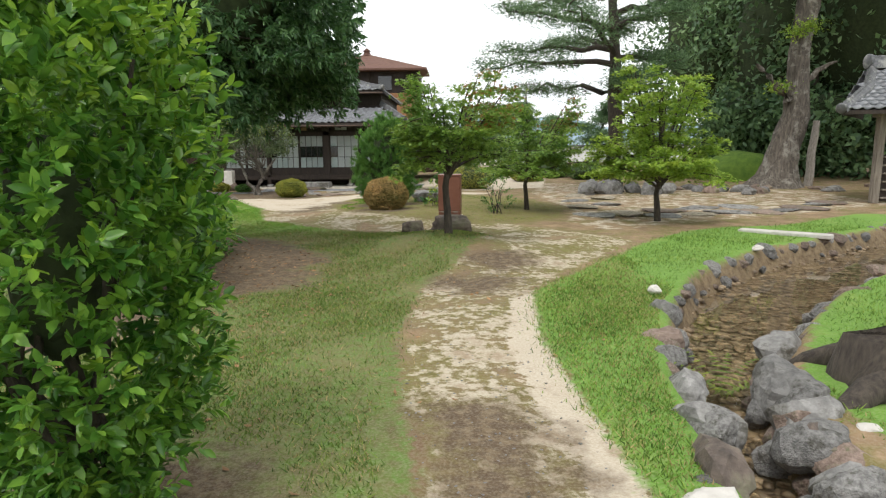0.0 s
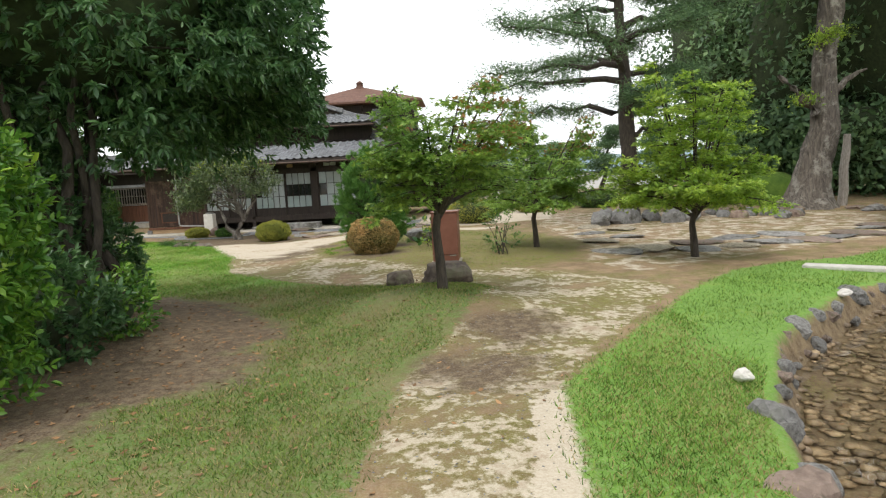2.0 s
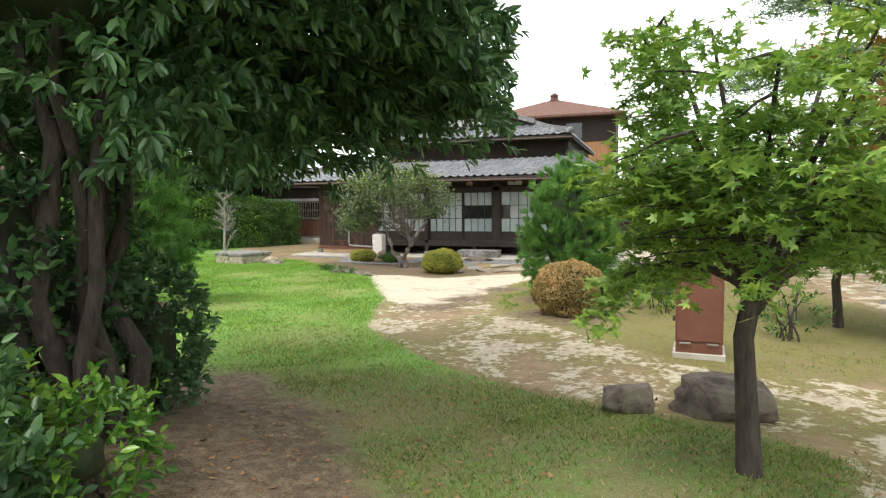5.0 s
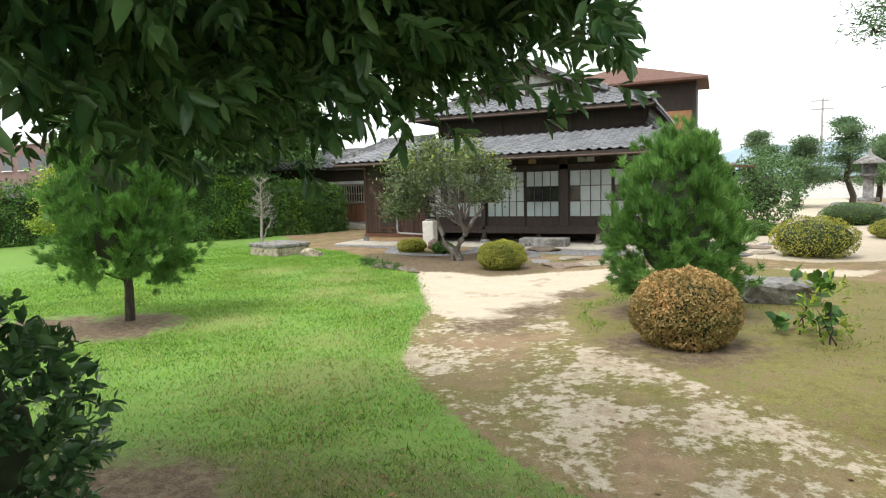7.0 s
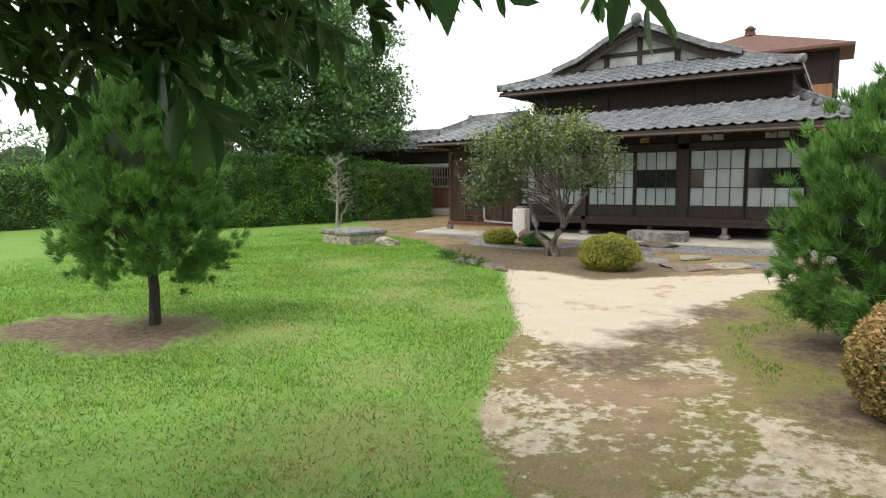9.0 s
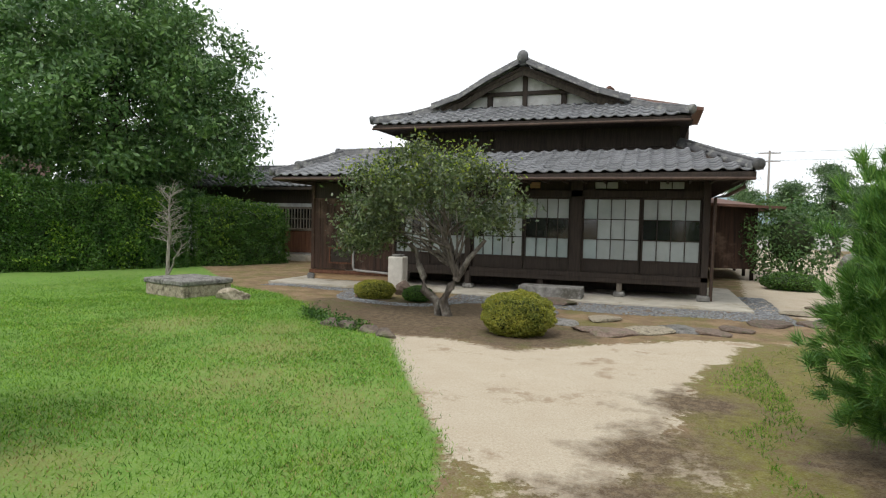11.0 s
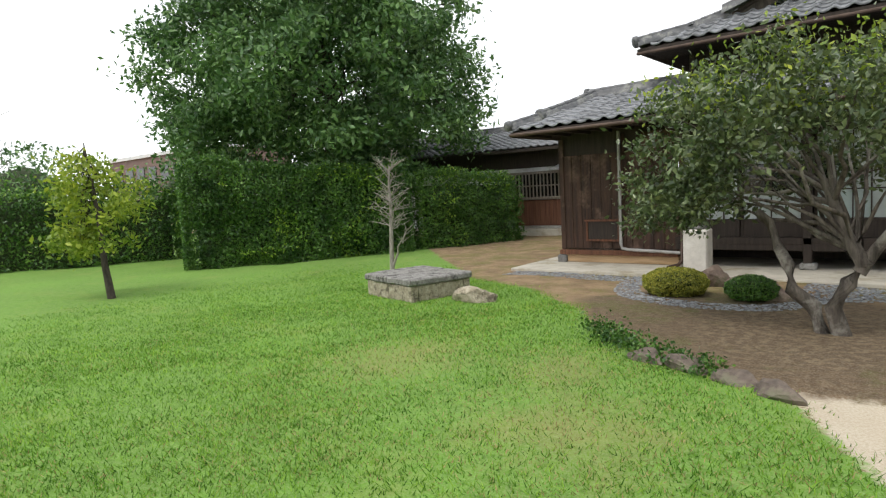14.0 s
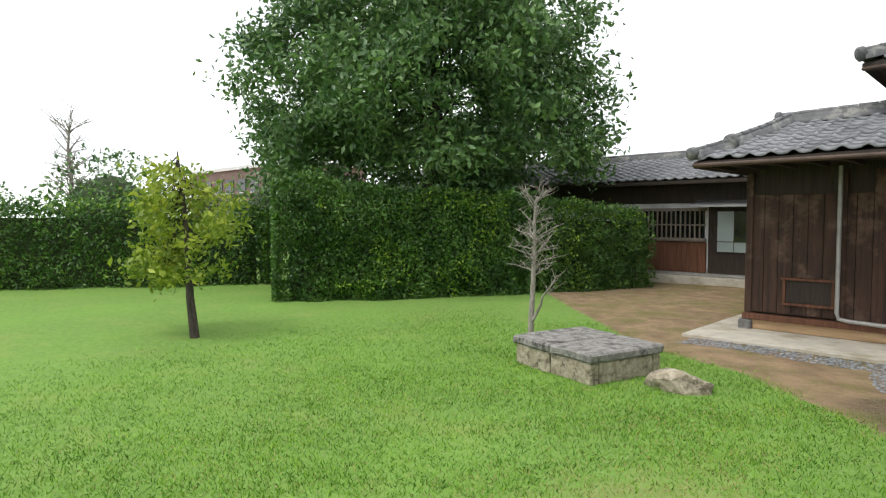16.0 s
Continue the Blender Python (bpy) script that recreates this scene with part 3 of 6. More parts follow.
def g_mix(fac, a, b):
    m = gn.new("ShaderNodeMix")
    m.data_type = "RGBA"
    for i, v in ((0, fac), (6, a), (7, b)):
        if isinstance(v, (int, float)):
            m.inputs[i].default_value = v
        elif isinstance(v, tuple):
            m.inputs[i].default_value = (*v, 1)
        else:
            gl.new(v, m.inputs[i])
    return m.outputs[2]


def g_field(name, wobble, gain, shift=0.0, soft=0.04):
    """A region's mask with a ragged edge."""
    a = gn.new("ShaderNodeAttribute")
    a.attribute_name = name
    w = g_math("MULTIPLY", g_math("SUBTRACT", wobble, 0.5), gain)
    return g_ramp(g_math("ADD", g_math("ADD", a.outputs["Fac"], w), 0.5 + shift), 0.5 - soft, 0.5 + soft)


n_big, n_mid, n_fine, n_grit, n_patch = g_noise(0.55), g_noise(2.6), g_noise(11), g_noise(60, 4), g_noise(1.1, 10, 0.75)
dirt = g_mix(g_ramp(n_mid, 0.35, 0.65), (0.165, 0.105, 0.06), (0.31, 0.215, 0.125))
dirt = g_mix(g_math("MULTIPLY", g_ramp(n_patch, 0.47, 0.58), 0.75), dirt, (0.135, 0.13, 0.03))
sand_c = g_mix(g_ramp(n_grit, 0.3, 0.7), (0.43, 0.36, 0.27), (0.60, 0.53, 0.42))
sand_c = g_mix(g_math("MULTIPLY", g_ramp(n_mid, 0.40, 0.66), 0.35), sand_c, (0.42, 0.33, 0.235))
sand_c = g_mix(g_math("MULTIPLY", g_ramp(n_patch, 0.56, 0.64), 0.8), sand_c, (0.30, 0.215, 0.14))
turf = g_mix(g_ramp(n_fine, 0.3, 0.7), (0.095, 0.195, 0.026), (0.165, 0.31, 0.05))
turf = g_mix(g_math("MULTIPLY", g_ramp(n_patch, 0.52, 0.72), 0.75), turf, (0.25, 0.235, 0.08))
turf = g_mix(g_math("MULTIPLY", g_ramp(n_big, 0.45, 0.62), 0.35), turf, (0.15, 0.33, 0.035))
thin = g_mix(g_ramp(n_fine, 0.42, 0.60), (0.19, 0.14, 0.065), (0.15, 0.155, 0.036))
mossy = g_mix(g_ramp(n_fine, 0.35, 0.65), (0.12, 0.10, 0.028), (0.20, 0.185, 0.045))
col = dirt
col = g_mix(g_field("yard", n_mid, 1.2), col, g_mix(g_ramp(n_mid, 0.42, 0.52), sand_c, dirt))
pale = g_math("MULTIPLY", g_ramp(g_math("ADD", g_math("MULTIPLY", n_patch, 0.62), g_math("MULTIPLY", n_fine, 0.38)), 0.495, 0.545), 0.92)
col = g_mix(g_field("mix", n_mid, 0.7), col, g_mix(pale, g_mix(g_ramp(n_big, 0.38, 0.48), dirt, g_mix(g_ramp(n_mid, 0.45, 0.6), thin, mossy)), sand_c))
col = g_mix(g_field("sand", n_fine, 0.9), col, sand_c)
soil = g_mix(g_ramp(n_fine, 0.35, 0.65), (0.085, 0.056, 0.034), (0.155, 0.108, 0.066))
soil = g_mix(g_math("MULTIPLY", g_ramp(n_patch, 0.50, 0.60), 0.7), soil, (0.085, 0.088, 0.022))
col = g_mix(g_field("damp", n_mid, 0.9, 0.0, 0.12), col, soil)
worn = g_mix(g_ramp(n_fine, 0.38, 0.62), (0.125, 0.125, 0.042), (0.11, 0.195, 0.036))
worn = g_mix(g_math("MULTIPLY", g_ramp(n_patch, 0.46, 0.62), 0.65), worn, (0.20, 0.165, 0.075))
col = g_mix(g_field("lawn", n_fine, 0.35), col, g_mix(g_field("worn", n_mid, 0.9, 0.0, 0.25), turf, worn))
col = g_mix(g_math("MULTIPLY", g_field("dry", n_mid, 2.2, 0.0, 0.35), 0.38), col, (0.26, 0.215, 0.085))
col = g_mix(g_field("mound", n_mid, 0.8), col, g_mix(g_ramp(n_mid, 0.42, 0.58), mossy, thin))
col = g_mix(g_field("bare", n_mid, 1.5, 0.0, 0.22), col, g_mix(g_ramp(n_fine, 0.45, 0.62), (0.10, 0.068, 0.042), (0.185, 0.135, 0.083)))
col = g_mix(g_field("bed", n_fine, 0.2), col, g_mix(g_ramp(n_fine, 0.4, 0.6), (0.12, 0.08, 0.045), (0.22, 0.16, 0.09)))
gl.new(g_mix(g_math("MULTIPLY", g_ramp(n_grit, 0.42, 0.7), 0.22), col, (0.5, 0.46, 0.36)), gb.inputs["Base Color"])
g_bp = gn.new("ShaderNodeBump")
g_bp.inputs["Strength"].default_value, g_bp.inputs["Distance"].default_value = 0.7, 0.02
gl.new(g_math("ADD", g_math("MULTIPLY", n_grit, 0.5), n_fine), g_bp.inputs["Height"])
gl.new(g_bp.outputs["Normal"], gb.inputs["Normal"])

ground_me = np_mesh("ground", np.column_stack([GP, GZ]), GF, gm, True)
for key, values in FIELDS.items():
    ground_me.attributes.new(key, "FLOAT", "POINT").data.foreach_set("value", values)
ground = tagged(new("ground", ground_me), "garden ground of mown lawn, pale sand and mossy soil", "ground", kind="structure")


# ---- grass ----
def blades(name, x0, x1, y0, y1, count, height, label, fade=(1.5, 1.5, 1.5, 1.5), mat=M_GRASS, patch=0.0):
    """Blades strewn over the turf, thinning out towards the given sides (west, east, south, north)."""
    P = np.column_stack([rng.uniform(x0, x1, count), rng.uniform(y0, y1, count)])
    keep = np.ones(count)
    for d, f in zip((P[:, 0] - x0, x1 - P[:, 0], P[:, 1] - y0, y1 - P[:, 1]), fade):
        if f:
            keep *= np.clip(d / f, 0, 1)
    f = np.minimum(np.maximum(lawn_field(P), np.minimum(signed(P, MOUND), 0.6) - 0.25), 0.5)
    bare_d = bare_field(P)
    f = np.where(bare_d > -0.25, f - 0.62 - bare_d * 1.5, f) + rng.normal(size=count) * 0.09
    wave = np.sin(P[:, 0] * 2.1 + 1.3 * np.sin(P[:, 1] * 1.1)) + np.sin(P[:, 1] * 2.6 + 1.7 * np.sin(P[:, 0] * 1.3)) + 0.7 * np.sin(5.3 * P[:, 0] - 4.1 * P[:, 1])
    keep *= np.clip(1 - patch * (0.5 + 0.35 * wave), 0.05, 1)
    near_dry = np.zeros(count)
    for dx, dy, dr in DRY:
        near_dry = np.maximum(near_dry, np.exp(-((P[:, 0] - dx) ** 2 + (P[:, 1] - dy) ** 2) / (dr * dr)))
    keep = np.clip(keep + near_dry, 0, 1) if mat is M_STRAW else keep * (1 - 0.8 * near_dry)
    P = P[(f > 0.0) & (stream_side(P) > 0.2) & (rng.random(count) < keep)]
    n = len(P)
    base = np.column_stack([P, swell(P) - 0.004])
    th = rng.uniform(0, 2 * math.pi, n)
    d = np.column_stack([np.cos(th), np.sin(th), np.zeros(n)])
    lean = rng.normal(size=(n, 3)) * 0.7
    lean[:, 2] = 1
    h = (height * rng.uniform(0.45, 1.3, n))[:, None]
    w = 0.0030 + 0.0025 * rng.random(n)[:, None]
    V = np.stack([base - d * w, base + d * w, base + lean * h], axis=1).reshape(-1, 3)
    ob = new(name, np_mesh(name, V, np.arange(3 * n).reshape(-1, 3), mat))
    return tagged(ob, label, "grass", kind="stuff")


blades("lawn_grass", -6.0, 1.7, -1.6, 11.2, 330000, 0.034, "short worn olive lawn grass beside the path", (2, 0, 0, 1.8), M_DULLGRASS, 0.8)
blades("lawn_grass", 1.7, 3.6, -1.6, 9.0, 80000, 0.036, "short green grass between path and stream", (0, 0, 0, 0), M_BANKGRASS, 0.7)
blades("dry_grass", 1.9, 3.4, 0.5, 7.0, 14000, 0.03, "straw-coloured dead grass along the stream stones", (0.9, 0, 0, 0.5), M_STRAW)
blades("dry_grass", -5.0, 3.6, -1.6, 11.0, 130000, 0.026, "thin straw-coloured dead grass among the lawn", (2, 0, 0, 1.5), M_STRAW, 0.6)
blades("lawn_grass", -17.0, -1.6, 9.1, 23.5, 640000, 0.036, "short bright green lawn grass before the house", (5, 0, 2.6, 2), patch=0.4)
blades("dry_grass", -14.0, -1.6, 9.5, 22.0, 120000, 0.026, "thin straw-coloured dead grass among the lawn", (4, 0, 1, 2), M_STRAW, 1.1)
blades("lawn_grass", -2.6, 4.0, 10.5, 20, 30000, 0.03, "thin patchy olive grass on the low mound", (0, 0, 0, 0), M_DULLGRASS, 1.1)
blades("lawn_grass", 3.4, 9.8, 3.0, 13.0, 75000, 0.042, "green grass on the stream bank", (0, 1.5, 0, 1), M_BANKGRASS, 0.6)


# ---- house ----
house = thing("house", "old single-storey timber house with grey tiled hip-and-gable roof", "house", (-6.2, 24.3, 0))
YF = 24.3
SURF = bmesh.new()


def tile_mesh(w, l):
    """One S-shaped pan tile: its lower edge has thickness."""
    prof = [(0.0, 0.020), (0.12, 0.0), (0.35, -0.006), (0.58, 0.004), (0.72, 0.030), (0.86, 0.042), (1.02, 0.020)]
    V, F = [], []
    for y, dz in ((0.0, 0.030), (1.12, 0.0)):
        for u, z in prof:
            V.append(((u - 0.5) * w, y * l, z + dz))
    k = len(prof)
    for u, z in prof:
        V.append(((u - 0.5) * w, 0.0, z))
    for i in range(k - 1):
        F.append((i, i + 1, k + i + 1, k + i))
        F.append((2 * k + i, 2 * k + i + 1, i + 1, i))
    return np_mesh("tile", V, F, M_TILE, False)


TW, TL = 0.27, 0.235
TILE = tile_mesh(TW, TL)
tile_V = np.array([v.co[:] for v in TILE.vertices])
tile_F = np.array([p.vertices[:] for p in TILE.polygons])
tile_budget = 290


def tile_field(a, b, c, d, roof, single=0):
    """Tiles on the slope with eave a-b and upper edge d-c (c above b). Up to `single` of them are pieces of their own."""
    a, b, c, d = (Vector(p) for p in (a, b, c, d))
    u = (b - a).normalized()
    nrm = u.cross(d - a).normalized()
    if nrm.z < 0:
        nrm = -nrm
    v = nrm.cross(u)
    if v.z < 0:
        v = -v
    L = (d - a).dot(v)
    ends = [((p - a).dot(u), (p - a).dot(v)) for p in (a, b, c, d)]
    rows, cols = int(L / TL), int((max(e[0] for e in ends) - min(e[0] for e in ends)) / TW) + 1
    u0 = min(e[0] for e in ends)
    V, F, made = [], [], 0
    for r in range(rows):
        t = (r + 0.5) * TL / L
        left, right = ends[0][0] + (ends[3][0] - ends[0][0]) * t, ends[1][0] + (ends[2][0] - ends[1][0]) * t
        for k in range(cols):
            x = u0 + (k + 0.5) * TW
            if x < left + 0.02 or x > right - 0.02:
                continue
            p = a + u * x + v * (r * TL) + nrm * 0.03
            jig = rng.normal() * 0.003
            m = Matrix((u, v, nrm)).transposed().to_4x4()
            m.translation = p + nrm * jig
            if made < single:
                attach("tile", TILE, roof, m=m)
                made += 1
            else:
                R = np.array(m)
                F.append(tile_F + len(V) * len(tile_V))
                V.append(tile_V @ R[:3, :3].T + R[:3, 3])
    if V:
        ob = attach("joined_tiles", np_mesh("joined_tiles", np.concatenate(V), np.concatenate(F), M_TILES), roof)
        tagged(ob, kind="stuff")


def ridge(name, pts, r, parent, end=True):
    """A ridge: a stepped stack of flat tiles under round caps, with a round end tile."""
    V, F = [], []
    pts = [Vector(p) for p in pts]
    prof = [(-1.25, -0.6), (-1.25, 0.3), (-0.95, 0.34), (-0.95, 0.75), (-0.72, 0.78), (-0.55, 1.2), (-0.25, 1.45), (0.25, 1.45), (0.55, 1.2), (0.72, 0.78), (0.95, 0.75), (0.95, 0.34), (1.25, 0.3), (1.25, -0.6)]
    for i, p in enumerate(pts):
        d = (pts[min(i + 1, len(pts) - 1)] - pts[max(i - 1, 0)]).normalized()
        s = d.cross(Vector((0, 0, 1))).normalized()
        for x, z in prof:
            V.append(tuple(p + s * (x * r) + Vector((0, 0, z * r))))
    k = len(prof)
    for i in range(len(pts) - 1):
        for j in range(k - 1):
            F.append((i * k + j, i * k + j + 1, (i + 1) * k + j + 1, (i + 1) * k + j))
    ob = attach(name, np_mesh(name, V, F, M_RIDGE), parent)
    runs = []
    for i in range(len(pts) - 1):
        L = (pts[i + 1] - pts[i]).length
        n = max(1, int(L / 0.24))
        for j in range(n):
            a = pts[i].lerp(pts[i + 1], j / n) + Vector((0, 0, 1.2 * r))
            b = pts[i].lerp(pts[i + 1], (j + 0.96) / n) + Vector((0, 0, 1.2 * r))
            runs.append(([a, b], [0.62 * r, 0.54 * r]))
    tubes("cap_tiles", runs, M_RIDGE, ob, seg=8)
    if end:
        a = pts[0]
        d = (pts[0] - pts[1]).normalized()
        tubes("end_tile", [([a - d * 0.02 + Vector((0, 0, r * 0.7)), a + d * 0.05 + Vector((0, 0, r * 0.7)), a + d * 0.07 + Vector((0, 0, r * 0.7)), a + d * 0.07 + Vector((0, 0, r * 0.7))], [1.35 * r, 1.35 * r, 1.1 * r, 0.01])], M_RIDGE, ob, seg=14)
    return ob


# concrete plinth and apron
box("apron", -11.75, -1.0, 23.15, 27.5, -0.2, 0.045, M_CONCRETE, house, "pale concrete apron", 0.01)
box("floor_deck", -9.0, -1.75, YF - 0.06, 33.0, 0.34, 0.46, M_WOOD, house, "dark timber floor edge")
box("underfloor_wall", -9.0, -1.75, 25.6, 25.75, 0.0, 0.36, M_WOOD, house)
# posts, beams
for px in (-6.98, -5.26, -3.52):
    box("floor_post", px - 0.055, px + 0.055, YF - 0.02, YF + 0.09, 0.14, 0.36, M_GREYWOOD if px == -3.52 else M_WOOD, house)
    part("post_stone", boxes([(px - 0.12, px + 0.12, YF - 0.09, YF + 0.16, 0.03, 0.15)], 0.03), M_STONE, house)
for px, w in ((-6.98, 0.06), (-1.82, 0.07)):
    box("post", px - w, px + w, YF - 0.07, YF + 0.07, 0.15, 2.62, M_WOOD, house)
part("post_stone", boxes([(-1.95, -1.69, YF - 0.12, YF + 0.13, 0.03, 0.17)], 0.03), M_STONE, house)
box("pillar", -4.62, -4.36, YF - 0.05, YF + 0.10, 0.46, 2.62, M_WOOD, house)
box("lintel", -9.0, -1.75, YF - 0.05, YF + 0.09, 2.21, 2.36, M_WOOD, house)
box("eave_beam", -11.2, -1.75, YF - 0.06, YF + 0.10, 2.56, 2.74, M_WOOD, house)
box("sill_beam", -9.0, -1.75, YF - 0.07, YF + 0.09, 0.44, 0.55, M_WOOD, house)
box("transom_wall", -9.0, -1.75, YF + 0.03, YF + 0.09, 2.36, 2.58, M_WOOD, house)
for px in (-6.3, -5.55, -4.1, -3.85, -2.75, -2.5):
    box("transom_window", px, px + 0.23, YF + 0.00, YF + 0.04, 2.40, 2.54, M_PAPER if px != -5.55 else M_SILL, house)


def shoji(x0, x1, cols, plan):
    """A sliding panel: board foot, lattice of bars, three rows of panes; plan gives each cell's pane: p paper, f frosted, d dark."""
    y = YF + 0.02
    o = box("sliding_panel", x0, x1, y + 0.012, y + 0.034, 0.55, 0.83, M_WOOD, house, "sliding lattice panel with board foot")
    bars = [(x0, x0 + 0.035, y, y + 0.045, 0.55, 2.21), (x1 - 0.035, x1, y, y + 0.045, 0.55, 2.21), (x0 + 0.036, x1 - 0.036, y, y + 0.044, 0.80, 0.845), (x0 + 0.036, x1 - 0.036, y, y + 0.044, 2.165, 2.209)]
    part("stile", boxes(bars, 0.004), M_WOOD, o)
    zs = [0.845, 1.285, 1.725, 2.165]
    w = (x1 - x0 - 0.07) / cols
    thin = []
    for c in range(1, cols):
        thin.append((x0 + 0.035 + c * w - 0.008, x0 + 0.035 + c * w + 0.008, y + 0.004, y + 0.03, 0.846, 2.164))
    for z in zs[1:3]:
        thin.append((x0 + 0.037, x1 - 0.037, y + 0.006, y + 0.028, z - 0.009, z + 0.009))
    part("lattice", boxes(thin, 0.0), M_WOOD, o)
    for r in range(3):
        for c in range(cols):
            k = plan[r][c]
            xa = x0 + 0.035 + c * w
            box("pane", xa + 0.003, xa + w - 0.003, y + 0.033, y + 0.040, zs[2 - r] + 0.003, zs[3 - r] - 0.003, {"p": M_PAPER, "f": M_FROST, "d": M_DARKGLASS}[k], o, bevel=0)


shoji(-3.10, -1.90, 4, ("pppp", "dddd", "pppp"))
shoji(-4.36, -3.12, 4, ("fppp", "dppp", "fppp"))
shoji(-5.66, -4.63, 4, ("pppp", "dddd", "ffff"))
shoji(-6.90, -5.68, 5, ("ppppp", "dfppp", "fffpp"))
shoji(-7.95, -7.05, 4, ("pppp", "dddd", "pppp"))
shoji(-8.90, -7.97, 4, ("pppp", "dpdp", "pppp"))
# inner wall that closes the room, right and left walls
box("wall", -8.98, -1.92, 26.4, 26.5, 0.46, 3.2, M_WOOD, house, "dark inner wall")
box("wall", -1.90, -1.76, YF + 0.10, 33.0, 0.46, 2.75, M_BOARD, house, "weathered boarded side wall")
box("wall", -11.2, -11.08, YF + 0.14, 30.4, 0.30, 2.7, M_BOARD, house, "weathered boarded side wall")
# boarded corner bay
wing = box("wall", -11.2, -8.98, YF + 0.02, YF + 0.12, 0.30, 2.58, M_WOOD, house, "dark boarded bay of weathered timber")
xs = np.linspace(-11.18, -9.0, 12)
for i in range(11):
    top = 2.12 if i < 8 else 2.45
    box("board", xs[i] + 0.003, xs[i + 1] - 0.003, YF - 0.012 + 0.004 * (i % 2), YF + 0.018, 0.32, top, M_BOARD, wing, bevel=0.004)
for x, w in ((-11.19, 0.05), (-9.93, 0.03), (-9.0, 0.06)):
    box("corner_board", x - w, x + w, YF - 0.035, YF - 0.014, 0.30, 2.45, M_BOARD, house)
box("plinth_rail", -11.26, -8.95, YF - 0.08, YF + 0.10, 0.20, 0.29, M_REDBOARD, house, "red-brown timber plinth rail")
box("plinth_board", -11.2, -8.95, YF - 0.03, YF + 0.08, 0.05, 0.20, M_SILL, house, "pale new timber plinth board")
part("plinth_stone", boxes([(-11.32, -11.12, YF - 0.08, YF + 0.10, 0.03, 0.19)], 0.02), M_STONE, house)
hatch = box("hatch", -10.66, -10.06, YF - 0.04, YF - 0.016, 0.50, 0.84, M_WOOD, house, "small wooden floor-level hatch")
part("hatch_frame", boxes([(-10.72, -10.0, YF - 0.075, YF - 0.017, 0.84, 0.88), (-10.70, -10.02, YF - 0.065, YF - 0.017, 0.46, 0.50), (-10.70, -10.66, YF - 0.06, YF - 0.017, 0.50, 0.84), (-10.06, -10.02, YF - 0.06, YF - 0.017, 0.50, 0.84)], 0.004), M_REDBOARD, hatch)
tubes("drainpipe", [([(-9.98, YF - 0.10, 2.5), (-9.98, YF - 0.10, 0.42), (-9.95, YF - 0.11, 0.34), (-9.85, YF - 0.11, 0.32), (-8.7, YF - 0.11, 0.27)], [0.03] * 5)], M_PIPE, house, "pale grey drainpipe", 10)
tubes("drainpipe", [([(-8.86, 23.2, 2.5), (-8.86, YF - 0.13, 2.3), (-8.86, YF - 0.13, 0.16), (-8.9, YF - 0.25, 0.08), (-9.0, YF - 0.45, 0.06)], [0.034] * 5)], M_DARKPIPE, house, "dark copper drainpipe", 10)
tubes("drainpipe", [([(-1.25, 23.2, 2.52), (-1.25, 23.3, 2.38), (-1.45, YF - 0.05, 2.26), (-1.66, YF - 0.03, 2.22), (-1.68, YF - 0.03, 0.06)], [0.036] * 5)], M_DARKPIPE, house, "dark copper drainpipe", 10)
tubes("drainpipe", [([(-8.75, 25.5, 3.98), (-8.75, 25.9, 3.75), (-8.78, 25.8, 3.50), (-8.80, 24.6, 3.14), (-8.84, 23.3, 2.72)], [0.035] * 5)], M_SHEET, house, "grey metal drainpipe on the roof", 10)

# lower roof
E0, E1, T0, T1 = (-11.6, 23.1, 2.58), (-1.08, 23.1, 2.66), (-11.0, 25.5, 3.31), (-2.35, 26.05, 3.53)
roof = slab("roof", [E0, E1, T1, T0], 0.09, M_WOOD, house, "lower tiled roof")
tile_field(E0, E1, T1, T0, roof, tile_budget)
R1, R2 = (-1.08, 34.0, 2.66), (-2.35, 33.0, 3.53)
side_roof = slab("side_roof", [E1, R1, R2, T1], 0.09, M_WOOD, house)
tile_field(E1, R1, R2, T1, side_roof)
L1, L2 = (-11.6, 31.0, 2.58), (-11.0, 31.0, 3.31)
left_roof = slab("side_roof", [L1, E0, T0, L2], 0.09, M_WOOD, house)
tile_field(L1, E0, T0, L2, left_roof)
top_roof = slab("back_roof", [T0, (-9.0, 25.9, 3.40), (-9.0, 31.0, 3.40), L2], 0.06, M_WOOD, house)
ridge("hip_ridge", [(-1.06, 23.08, 2.74), (-1.6, 24.5, 3.10), (-2.33, 26.0, 3.56)], 0.085, house)
ridge("hip_ridge", [(-11.3, 23.75, 2.86), (-11.12, 24.7, 3.12), (-11.0, 25.45, 3.36)], 0.085, house)
ridge("corner_ridge", [(-11.6, 23.08, 2.66), (-11.3, 23.8, 2.86)], 0.07, house)
ridge("top_ridge", [(-11.15, 25.5, 3.36), (-9.25, 25.75, 3.43)], 0.09, house)
part("gutter", boxes([(-11.6, -1.08, 23.03, 23.11, 2.50, 2.56)], 0.02), M_DARKPIPE, house, "dark eave gutter")
part("soffit", boxes([(-11.5, -1.15, 23.25, 24.25, 2.56, 2.58)], 0), M_WOOD, house)
for x in np.arange(-11.45, -1.2, 0.42):
    part("rafter", boxes([(x, x + 0.05, 23.16, 24.3, 2.50, 2.559)], 0.0, None), M_WOOD, house)

